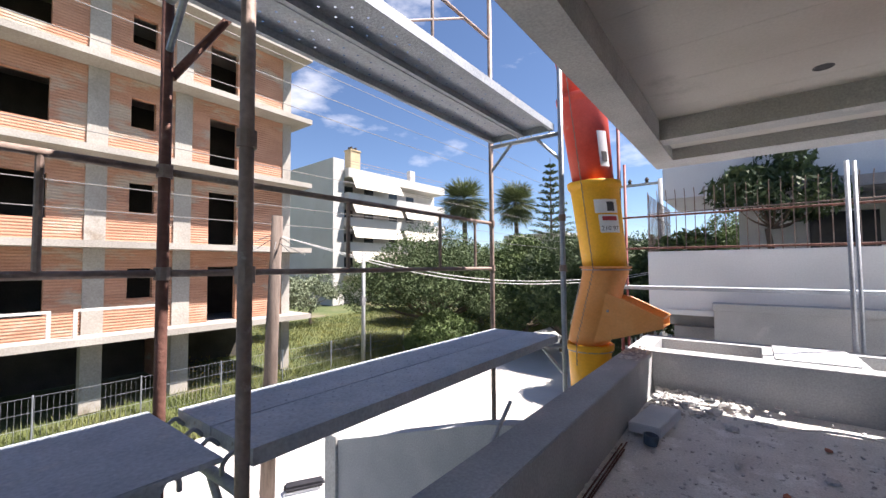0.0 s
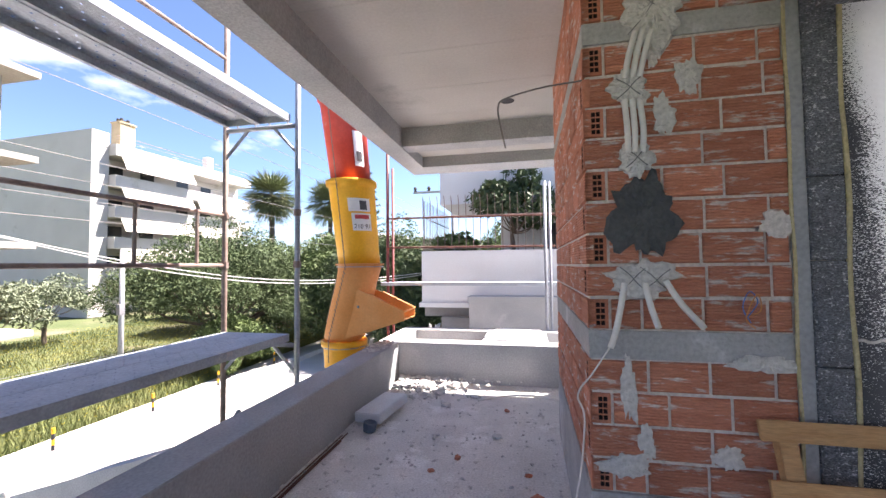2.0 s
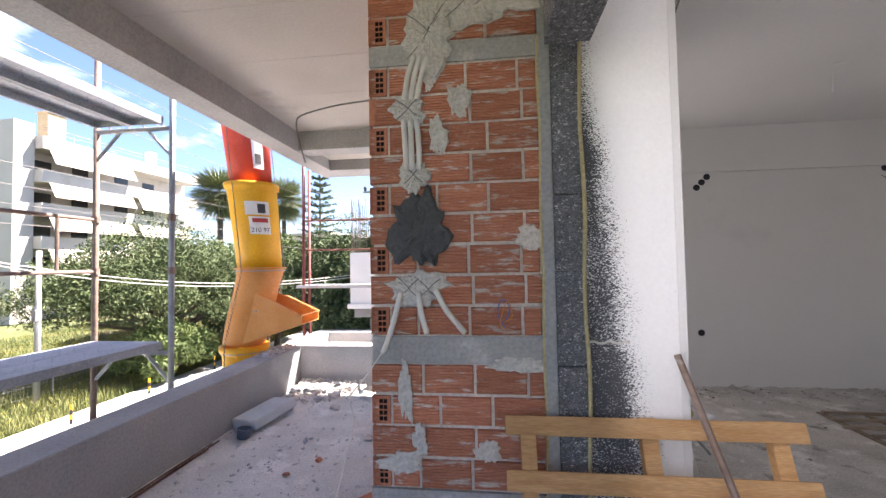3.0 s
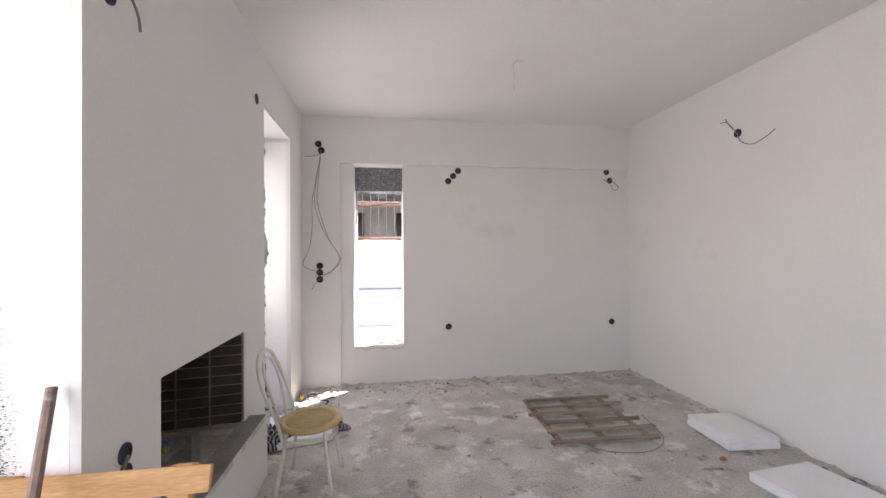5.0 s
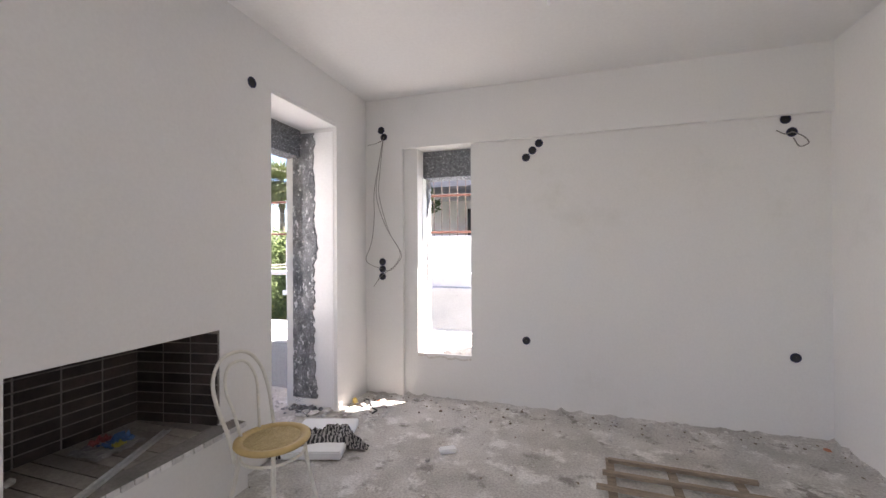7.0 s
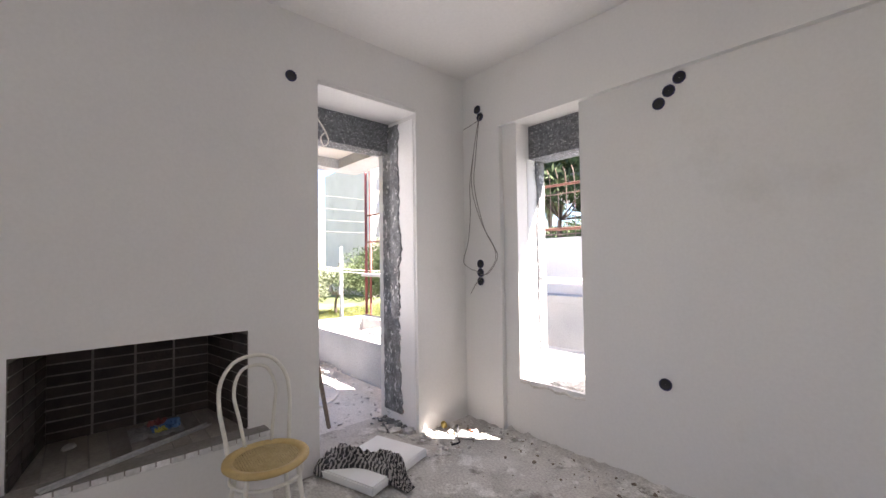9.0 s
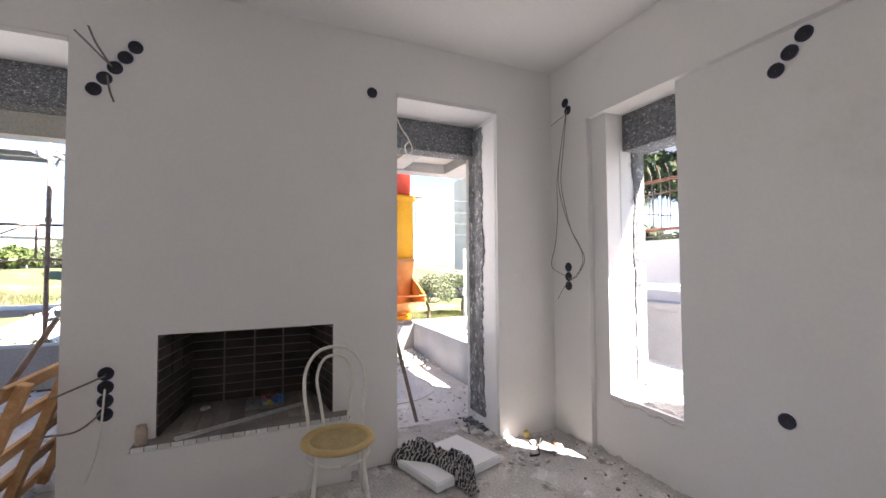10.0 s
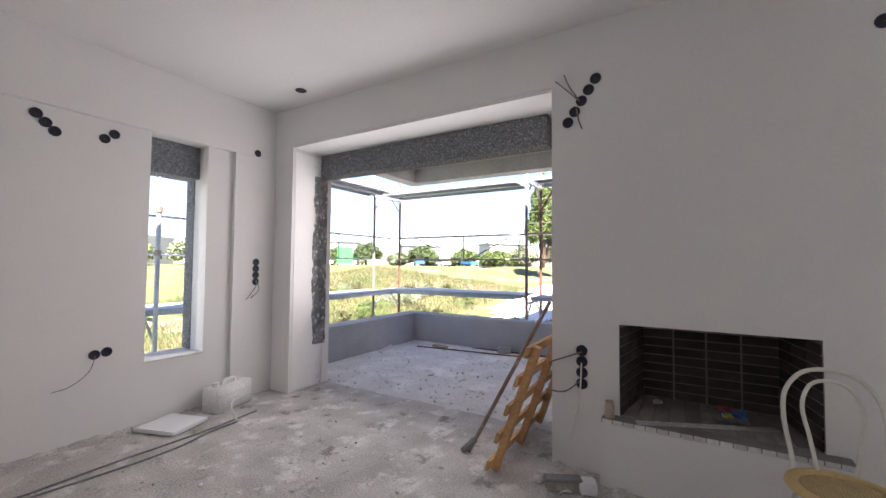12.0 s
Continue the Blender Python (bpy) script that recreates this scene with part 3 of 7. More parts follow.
structure("reveal_south", boxes((WS0 - 0.001, YSO + 0.002, WSZ0 + 0.01, WS0 + 0.006, YSO + 0.14, 2.12)), FOAM, "grey foam edge of the window reveal", "wall")
structure("sill_south", boxes((WS0, YSO + 0.01, WSZ0, WS1, YS + 0.006, WSZ0 + 0.012)), MORTAR_W, "rough mortar window sill", "sill")
# closing wall
structure("wall_east", boxes((XE, YSO, 0, XE + 0.2, YN, CEILZ + 0.05)), PLASTER, "smooth white plastered wall", "wall")

# parapets of the terrace and the planter beyond
PT = 0.47
structure("parapet_west", boxes((-1.23, -1.86, -0.03, -0.95, 4.75, PT), bevel=0.006), CONC, "smooth grey cement parapet around the terrace", "parapet")
structure("parapet_south", boxes((-0.95, -1.86, -0.03, XO, -1.58, PT), bevel=0.006), CONC, "smooth grey cement parapet around the terrace", "parapet")
structure("parapet_north", boxes((-1.23, 4.752, -0.03, XO, 5.0, PT - 0.002), bevel=0.006), CONC, "smooth grey cement parapet around the terrace", "parapet")
structure("planter", boxes((-1.23, 5.0, 0.0, -1.0, 5.95, PT - 0.004), (-1.0, 5.72, 0.0, 0.28, 5.95, PT - 0.004), (0.05, 5.0, 0.0, 0.28, 5.72, PT - 0.004), (0.62, 5.0, 0.0, 0.85, 5.95, PT - 0.004), (0.85, 5.72, 0.0, 3.6, 5.95, PT - 0.004), (-1.0, 5.0, 0.0, 3.6, 5.72, 0.2)), CONC, "open grey cement planter troughs beyond the parapet", "planter")
structure("planter_cover", boxes((0.15, 5.02, PT, 0.78, 5.9, PT + 0.012)), LABEL, "thin pale board over the planter", "board")

# fireplace lining
BACK0, BACK1 = FX0 + 0.09, FX1 - 0.09
XB = XI - WD
bm = bmesh.new()
q = [(XI - 0.005, FX0), (XB, BACK0), (XB, BACK1), (XI - 0.005, FX1)]
for (xa, ya), (xb, yb) in zip(q, q[1:]):
    bm.faces.new([bm.verts.new(v) for v in ((xa, ya, FZ0), (xb, yb, FZ0), (xb, yb, FZ1 + 0.02), (xa, ya, FZ1 + 0.02))])
bm.faces.new([bm.verts.new((x, y, FZ1 + 0.001)) for x, y in q])
bm.faces.new([bm.verts.new((x, y, FZ0 - 0.012)) for x, y in q])
structure("firebox", bm, FIREJOINT, "pale joints of the soot-dark fireplace lining", "fireplace")
PLX = 2.265
structure("hearth_plinth", boxes((XI - 0.001, 2.05, 0, PLX, 3.2, FZ0 - 0.03), bevel=0.004), PLASTER, "white plastered plinth under the fireplace", "fireplace")
structure("hearth_bed", boxes((XI - 0.031, 2.06, FZ0 - 0.029, PLX - 0.004, 3.19, FZ0 - 0.008)), FIREJOINT, "mortar bed of the hearth tiles", "fireplace")


def wall_foot(name, p0, p1, normal, seed):
    """A low uneven strip of bare mortar where the plaster stops above the floor."""
    rr = random.Random(seed)
    a, b, nn = Vector(p0), Vector(p1), Vector(normal)
    n = int((b - a).length / 0.04)
    bm = bmesh.new()
    rows = []
    for k in range(n + 1):
        p = a.lerp(b, k / n)
        h = max(0.002, 0.010 + 0.034 * noise.noise((k * 0.5, seed, 0)) + rr.uniform(-0.007, 0.007))
        rows.append([bm.verts.new(p + nn * (0.018 + 0.5 * h + rr.uniform(0.0, 0.012)) + Vector((0, 0, 0.0))), bm.verts.new(p + nn * 0.010 + Vector((0, 0, h * 0.7))), bm.verts.new(p + nn * 0.001 + Vector((0, 0, h + 0.004)))])
    for q, r in zip(rows, rows[1:]):
        for k in range(2):
            bm.faces.new((q[k], q[k + 1], r[k + 1], r[k]))
    return structure(name, bm, SCREED, "ragged bare mortar edge at the wall foot", "trim")


wall_foot("trim_north", (2.56, YN, 0), (XE, YN, 0), (0, -1, 0), 1)
wall_foot("trim_east", (XE, YS, 0), (XE, YN, 0), (-1, 0, 0), 2)
wall_foot("trim_south", (2.6, YS, 0), (XE, YS, 0), (0, 1, 0), 3)
wall_foot("trim_pilaster", (XI, YN - 0.045, 0), (2.56, YN - 0.045, 0), (0, -1, 0), 4)
wall_foot("trim_fireplace", (XI, BIG1, 0), (XI, 2.05, 0), (1, 0, 0), 5)


# ---- loose matter ----
PHI = (1 + 5 ** 0.5) / 2
ICO_V = [Vector(v).normalized() for v in ((-1, PHI, 0), (1, PHI, 0), (-1, -PHI, 0), (1, -PHI, 0), (0, -1, PHI), (0, 1, PHI), (0, -1, -PHI), (0, 1, -PHI), (PHI, 0, -1), (PHI, 0, 1), (-PHI, 0, -1), (-PHI, 0, 1))]
ICO_F = ((0, 11, 5), (0, 5, 1), (0, 1, 7), (0, 7, 10), (0, 10, 11), (1, 5, 9), (5, 11, 4), (11, 10, 2), (10, 7, 6), (7, 1, 8), (3, 9, 4), (3, 4, 2), (3, 2, 6), (3, 6, 8), (3, 8, 9), (4, 9, 5), (2, 4, 11), (6, 2, 10), (8, 6, 7), (9, 8, 1))


def crumbs(name, spots, material, label, category, seed):
    """Many small broken pieces as one object; spots are (x, y, z, radius)."""
    rnd = random.Random(seed)
    vs, fs = [], []
    for x, y, z, r in spots:
        o = len(vs)
        s = (r * rnd.uniform(0.6, 1.4), r * rnd.uniform(0.6, 1.4), r * rnd.uniform(0.3, 0.8))
        a = rnd.uniform(0, 6.28)
        ca, sa = math.cos(a), math.sin(a)
        for v in ICO_V:
            k = rnd.uniform(0.65, 1.2)
            px, py = v.x * s[0] * k, v.y * s[1] * k
            vs.append((x + px * ca - py * sa, y + px * sa + py * ca, z + s[2] * 0.5 + v.z * s[2] * k))
        fs.extend((a0 + o, b0 + o, c0 + o) for a0, b0, c0 in ICO_F)
    me = bpy.data.meshes.new("mesh")
    me.from_pydata(vs, [], fs)
    me.materials.append(material)
    return tagged(new(name, me), label, category, kind="stuff")


rnd = random.Random(21)
spots = []
for _ in range(5200):
    x, y = rnd.uniform(-0.93, 1.6), rnd.uniform(-1.5, 4.72)
    spots.append((x, y, 0.0, 0.003 + 0.016 * rnd.random() ** 6))
for _ in range(420):
    d = abs(rnd.gauss(0, 0.3))
    x, y = -0.9 + abs(rnd.gauss(0, 0.42)), 4.7 - d
    spots.append((x, y, max(0.0, 0.07 - 0.12 * d), 0.008 + 0.032 * rnd.random() ** 2))
for _ in range(150):
    spots.append((-0.93 + abs(rnd.gauss(0, 0.04)), rnd.uniform(-1.5, 4.7), 0.0, 0.006 + 0.02 * rnd.random() ** 2))
for _ in range(120):
    spots.append((rnd.uniform(-1.2, -0.98), 4.1 + rnd.random() * 0.85, PT, 0.006 + 0.022 * rnd.random() ** 2))
crumbs("terrace_rubble", spots, RUBBLE, "broken mortar and brick rubble on the terrace floor", "rubble", 5)
spots = []
for _ in range(900):
    spots.append((rnd.uniform(2.2, 5.9), rnd.uniform(-1.2, 4.85), 0.0, 0.003 + 0.014 * rnd.random() ** 3))
for _ in range(300):
    spots.append((rnd.uniform(2.2, 5.95), YN - 0.05 - abs(rnd.gauss(0, 0.12)), 0.0, 0.004 + 0.016 * rnd.random() ** 2.5))
for _ in range(160):
    spots.append((XE - abs(rnd.gauss(0, 0.05)), rnd.uniform(0.5, 4.9), 0.0, 0.004 + 0.014 * rnd.random() ** 2.5))
for _ in range(160):
    spots.append((rnd.uniform(2.7, 5.9), YS + abs(rnd.gauss(0, 0.08)), 0.0, 0.004 + 0.016 * rnd.random() ** 2.5))
for _ in range(90):
    spots.append((rnd.uniform(1.85, 2.6), rnd.gauss(4.35, 0.13), 0.0, 0.006 + 0.03 * rnd.random() ** 2))
for _ in range(70):
    spots.append((rnd.gauss(2.3, 0.12), rnd.uniform(1.7, 2.2), 0.0, 0.006 + 0.03 * rnd.random() ** 2))
crumbs("room_debris", spots, RUBBLE, "crumbs of plaster and mortar along the room floor", "debris", 6)
spots = [(rnd.uniform(2.3, 5.9), YN - 0.04 - abs(rnd.gauss(0, 0.22)), 0.0, 0.003 + 0.012 * rnd.random() ** 3) for _ in range(220)]
spots += [(XE - 0.02 - abs(rnd.gauss(0, 0.06)), rnd.uniform(0.5, 4.9), 0.0, 0.003 + 0.011 * rnd.random() ** 3) for _ in range(110)]
spots += [(rnd.uniform(2.2, 5.8), rnd.uniform(-1.2, 4.8), 0.0, 0.0025 + 0.009 * rnd.random() ** 5) for _ in range(300)]
spots += [(rnd.gauss(2.3, 0.15), rnd.gauss(4.6, 0.15), 0.0, 0.003 + 0.014 * rnd.random() ** 3) for _ in range(60)]
spots = [q for q in spots if q[0] > 2.18 and q[1] < YN - 0.06]
crumbs("dark_debris", spots, DIRT, "dark bits of dirt, bark and brick on the screed", "debris", 7)


# ---- terrace things ----
def eps_block(name, m, sx, sy, sz, label, material=EPS, seam=False):
    t = thing(name, m, label, "insulation")
    part("board", boxes((-sx / 2, -sy / 2, 0, sx / 2, sy / 2, sz * (0.55 if seam else 1)), bevel=0.008), material, t)
    if seam:
        part("upper_board", boxes((-sx / 2 + 0.004, -sy / 2 + 0.006, sz * 0.55 + 0.001, sx / 2 - 0.003, sy / 2 - 0.004, sz), bevel=0.008), material, t)
    return t


eps_block("foam_block", pose(-0.74, 3.62, 0.04, 2, -2, -9), 0.26, 0.55, 0.085, "pale blue foam block lying on terrace rubble", mat("pale_blue_foam", (0.55, 0.60, 0.66), (0.64, 0.69, 0.74), 0.8, 5, 120, 0.3))
t = thing("paint_cup", pose(-0.72, 3.24, 0.012, 0, 8, 0), "small dark blue plastic cup lying on the terrace", "cup")
part("body", lathe(bmesh.new(), [(0.0, 0.0), (0.05, 0.0), (0.055, 0.035), (0.057, 0.075), (0.045, 0.078), (0.042, 0.03), (0.0, 0.02)], 18), mat("slate_plastic", (0.07, 0.10, 0.15), (0.10, 0.14, 0.2), 0.5, 8, 50, 0.1), t, smooth=True)
t = thing("hose", pose(0, 0, 0.012), "thin white plastic hose curled on the terrace floor", "hose")
part("tube", tube(bmesh.new(), bend([(0.1, 4.1, 0.02), (0.45, 4.35, 0.012), (0.85, 4.33, 0.012), (1.08, 4.1, 0.015), (1.12, 3.8, 0.012), (1.0, 3.62, 0.012)]), 0.011, 8), PVC, t, smooth=True)
for i, (xx, dy) in enumerate(((-0.90, 0), (-0.875, 0.05), (-0.86, -0.1))):
    t = thing("rebar", pose(xx, 1.6 + dy, 0.012), "rusty steel bar lying along the parapet", "steel bar", "bars along the parapet")
    part("bar", tube(bmesh.new(), bend([(0, -1.9, 0), (0.006, -0.6, 0.004), (-0.008, 0.6, 0), (0.0, 1.5, 0.006)]), 0.006, 6), RUST, t)


def hollow_brick(name, m, label="loose red hollow clay brick"):
    t = thing(name, m, label, "brick")
    bm = boxes((-0.1, -0.045, 0, 0.1, 0.045, 0.085), bevel=0.003)
    part("body", bm, BRICK_H, t)
    for i in range(2):
        for j in range(3):
            # flat dark plates on the brick end, painted as the shaded holes
            part("hole", boxes((-0.1012, -0.036 + 0.026 * j, 0.014 + 0.032 * i, -0.0995, -0.018 + 0.026 * j, 0.038 + 0.032 * i)), HOLE_SHADE, t)
    return t


hollow_brick("loose_brick", pose(0.62, 2.3, 0.012, 0, 0, 50))
t = thing("plank_offcut", pose(-0.62, -0.85, 0.01, 0, 0, 78), "short dirty wooden plank on terrace dust", "plank")
part("plank", boxes((-0.13, -0.05, 0, 0.13, 0.05, 0.03), bevel=0.004), WOOD_D, t)
t = thing("rebar", pose(-0.57, -0.35, 0.016, 0, 0, 7), "rusty steel bar lying on the terrace floor", "steel bar", "bars along the parapet")
part("bar", tube(bmesh.new(), bend([(0, -0.85, 0), (0.01, 0.0, 0.003), (0.0, 0.85, 0)]), 0.009, 6), RUST, t)
t = thing("hose_end", pose(0, 0, 0.012), "white plastic hose end curled by the parapet", "hose")
part("tube", tube(bmesh.new(), bend([(0.27, -1.30, 0.02), (0.2, -1.42, 0.012), (0.05, -1.47, 0.012), (-0.2, -1.5, 0.03)]), 0.013, 8), PVC, t, smooth=True)
t = thing("mortar_block", pose(-0.80, 0.17, 0.012, 0, 0, 20), "grey broken cement block by the parapet", "block")
part("block", boxes((-0.06, -0.1, 0, 0.06, 0.1, 0.08), bevel=0.012), CONC, t)
for i, (x, y, r, c) in enumerate(((0.1, 2.9, 0.035, 1), (-0.05, 2.7, 0.03, 1), (0.25, 2.35, 0.04, 0), (0.35, 3.3, 0.04, 0), (-0.2, 3.95, 0.05, 0), (0.05, 4.25, 0.06, 0), (-0.35, 4.3, 0.07, 0), (-0.6, 4.35, 0.06, 0), (0.4, 3.9, 0.03, 1), (-0.15, 3.2, 0.03, 0), (0.6, 2.75, 0.03, 1))):
    bm = bmesh.new()
    stone(bm, (0, 0, 0), r, random.Random(50 + i))
    t = thing("brick_fragment" if c else "mortar_lump", pose(x, y, 0.008), "broken red brick fragment on terrace dust" if c else "broken lump of pale mortar on terrace dust", "rubble", "larger rubble on the terrace")
    part("lump", bm, BRICK_H if c else RUBBLE, t)
for i, (x, y, r, c) in enumerate(((1.98, 4.24, 0.05, 0), (2.08, 4.3, 0.045, 0), (1.88, 4.18, 0.04, 0), (2.3, 4.55, 0.035, 0), (2.42, 4.68, 0.04, 1), (2.25, 4.7, 0.03, 0), (2.33, 1.86, 0.05, 0), (2.45, 1.9, 0.035, 0), (3.2, 3.8, 0.02, 0), (5.35, 2.9, 0.03, 1), (5.85, 4.75, 0.035, 1), (4.2, 4.7, 0.025, 0), (4.75, 1.55, 0.03, 0), (3.4, 1.6, 0.02, 1), (3.7, 0.9, 0.04, 0))):
    bm = bmesh.new()
    stone(bm, (0, 0, 0), r, random.Random(150 + i), 0.5)
    t = thing("brick_fragment" if c else "mortar_lump", pose(x, y, 0.004), "broken red brick fragment on the screed" if c else "broken lump of mortar on the screed", "rubble", "larger debris on the room floor")
    part("lump", bm, BRICK_H if c else RUBBLE, t)
t = thing("paper_scrap", pose(2.4, 4.5, 0.01, 4, 3, 25), "crumpled scrap of grey paper on the floor", "paper")
bm = bmesh.new()
gv = [[bm.verts.new((0.03 * i, 0.03 * j, 0.02 * abs(noise.noise((i * 0.9, j * 0.8, 3))))) for i in range(6)] for j in range(5)]
for j in range(4):
    for i in range(5):
        bm.faces.new((gv[j][i], gv[j][i + 1], gv[j + 1][i + 1], gv[j + 1][i]))
part("sheet", bm, CONC_D, t)
t = thing("leaning_stick", pose(0, 0, 0.005), "thin wooden batten leaning on the chimney pier", "batten")
part("batten", tube(bmesh.new(), [(1.55, 3.89, 0.0), (1.97, 3.565, 0.85)], 0.018, 4), WOOD_D, t)

# iron wire hook and ceiling hole above the terrace
t = thing("bent_wire", pose(0, 0, 0), "bent grey steel wire sticking out of brickwork", "wire")
part("wire", tube(bmesh.new(), bend([(0.88, 1.79, 2.205), (0.7, 1.777, 2.185), (0.535, 1.776, 2.15), (0.503, 1.777, 2.11), (0.512, 1.79, 2.03), (0.532, 1.807, 1.935)], 6), 0.0038, 6), WIRE, t, smooth=True)
# flat black disc under the soffit; its colour stands for the hole's inner shade
structure("ceiling_hole", lathe(bmesh.new(), [(0.0, 2.9592), (0.052, 2.9592), (0.056, 2.957), (0.066, 2.9575), (0.066, 2.9595)], 20, (0.46, 3.78)), BLACK, "round service hole in the soffit, its inner shade painted as a black disc", "hole")

# ---- services on the pier face ----
FY = PY0 - 0.004
for name, x, z, rx, rz, dep, material, seed, lab in (
        ("plaster_patch", 1.07, 1.345, 0.125, 0.075, 0.02, MORTAR_W, 2, "lumpy pale plaster patch"), ("cement_patch", 1.078, 1.60, 0.118, 0.175, 0.022, CEMENT, 3, "dark grey wet cement patch on brick"),
        ("plaster_patch", 1.06, 1.83, 0.062, 0.075, 0.018, MORTAR_W, 4, "lumpy pale plaster patch"), ("plaster_patch", 1.04, 2.13, 0.08, 0.075, 0.018, MORTAR_W, 5, "lumpy pale plaster patch"),
        ("plaster_patch", 1.14, 2.47, 0.12, 0.17, 0.022, MORTAR_W, 6, "lumpy pale plaster patch"), ("plaster_patch", 1.36, 2.62, 0.26, 0.14, 0.02, MORTAR_W, 7, "lumpy pale plaster patch"),
        ("mortar_smear", 1.265, 2.16, 0.045, 0.08, 0.006, MORTAR_W, 8, "thin mortar smear on brick"), ("mortar_smear", 1.17, 2.01, 0.04, 0.085, 0.006, MORTAR_W, 9, "thin mortar smear on brick"),
        ("mortar_smear", 1.56, 1.55, 0.07, 0.05, 0.006, MORTAR, 10, "thin mortar smear on brick"), ("mortar_smear", 1.01, 0.9, 0.03, 0.13, 0.006, MORTAR_W, 11, "thin mortar smear on brick"),
        ("mortar_smear", 1.07, 0.70, 0.03, 0.07, 0.006, MORTAR_W, 12, "thin mortar smear on brick"), ("mortar_smear", 1.36, 0.66, 0.05, 0.05, 0.006, MORTAR, 13, "thin mortar smear on brick"),
        ("mortar_smear", 0.99, 0.60, 0.09, 0.05, 0.006, MORTAR_W, 14, "thin mortar smear on brick"), ("mortar_smear", 1.14, 2.28, 0.035, 0.06, 0.006, MORTAR, 15, "thin mortar smear on brick"),
        ("mortar_smear", 1.5, 1.02, 0.12, 0.035, 0.006, MORTAR_W, 16, "thin mortar smear on brick")):
    t = thing(name, pose(x, FY, z), lab, "plaster")
    part("patch", blob(bmesh.new(), rx, rz, dep, seed), material, t)
for x, z, dx, dz in ((1.04, 2.13, 0.05, 0.045), (1.04, 2.13, 0.05, -0.04), (1.06, 1.84, 0.04, 0.04), (1.06, 1.84, 0.04, -0.035), (1.03, 1.345, 0.05, 0.045), (1.03, 1.35, 0.045, -0.045), (1.12, 1.345, 0.05, 0.04), (1.11, 1.35, 0.05, -0.045), (1.12, 2.45, 0.08, 0.1), (1.16, 2.52, 0.09, 0.11), (1.1, 2.5, 0.06, -0.05), (1.3, 2.6, 0.09, 0.08), (1.4, 2.62, 0.08, 0.07)):
    t = thing("trowel_score", pose(x, FY - 0.0205, z), "dark line scored into a plaster patch", "scratch", "scored lines in the plaster")
    part("groove", tube(bmesh.new(), bend([(-dx, 0.004, -dz), (-dx * 0.2, 0.0, -dz * 0.3), (dx * 0.4, 0.0, dz * 0.45), (dx, 0.004, dz)], 4), 0.0022, 5), CONC_D, t)
CY = PY0 - 0.016
for pts in ([(1.03, CY, 1.86), (1.028, CY - 0.006, 1.95), (1.02, CY, 2.08)], [(1.055, CY, 1.86), (1.055, CY - 0.008, 1.95), (1.05, CY, 2.08)], [(1.085, CY, 1.86), (1.088, CY - 0.006, 1.95), (1.078, CY, 2.08)],
            [(1.025, CY, 2.17), (1.04, CY - 0.006, 2.26), (1.07, CY, 2.36)], [(1.055, CY, 2.17), (1.07, CY - 0.008, 2.26), (1.10, CY, 2.37)], [(1.08, CY, 2.17), (1.1, CY - 0.006, 2.26), (1.13, CY, 2.36)],
            [(1.0, CY - 0.01, 1.33), (0.975, CY - 0.03, 1.22), (0.95, CY - 0.05, 1.13), (0.93, CY - 0.06, 1.08)], [(1.075, CY - 0.01, 1.33), (1.09, CY - 0.025, 1.24), (1.115, CY - 0.03, 1.155)], [(1.15, CY - 0.01, 1.34), (1.20, CY - 0.025, 1.25), (1.275, CY - 0.03, 1.16)]):
    t = thing("conduit", pose(0, 0, 0), "white plastic electrical conduit set in plaster", "conduit", "conduits on the brick pier")
    part("pipe", tube(bmesh.new(), bend(pts, 5), 0.0125, 8), PVC, t, smooth=True)
t = thing("loose_cable", pose(0, 0, 0.006), "thin white cable hanging from a conduit", "cable")
part("cable", tube(bmesh.new(), bend([(0.93, CY - 0.06, 1.08), (0.86, CY - 0.08, 0.98), (0.80, CY - 0.1, 0.9), (0.82, CY - 0.12, 0.8), (0.76, CY - 0.2, 0.5), (0.6, CY - 0.2, 0.1), (0.45, CY - 0.1, 0.01), (0.3, CY + 0.3, 0.008)], 6), 0.0035, 6), PVC, t, smooth=True)
t = thing("coiled_wires", pose(1.44, PY0 - 0.008, 1.2), "thin blue and orange wires curling out of brick", "cable")
part("blue_wire", tube(bmesh.new(), bend([(0, 0, 0), (0.02, -0.03, 0.06), (-0.01, -0.04, 0.1), (-0.03, -0.03, 0.04), (0.0, -0.02, -0.02)], 5), 0.002, 5), BLUE, t)
part("orange_wire", tube(bmesh.new(), bend([(0, 0, 0), (0.03, -0.03, 0.03), (0.01, -0.05, 0.09), (-0.02, -0.03, 0.0), (0.01, -0.03, -0.04)], 5), 0.002, 5), ORANGE, t)
t = thing("ventilation_grille", pose(1.5, PY0 - 0.012, 0.22), "small dark metal box at the pier foot", "box")
part("body", boxes((-0.14, -0.02, -0.1, 0.14, 0.012, 0.1), bevel=0.006), CONC_D, t)
part("face", boxes((-0.12, -0.024, -0.08, 0.12, -0.0205, 0.08), bevel=0.001), STEEL, t)


# ---- pallets and sticks ----
def pallet_board(bm, x0, y0, z0, x1, y1, z1):
    return box(bm, x0, y0, z0, x1, y1, z1, 0.002)


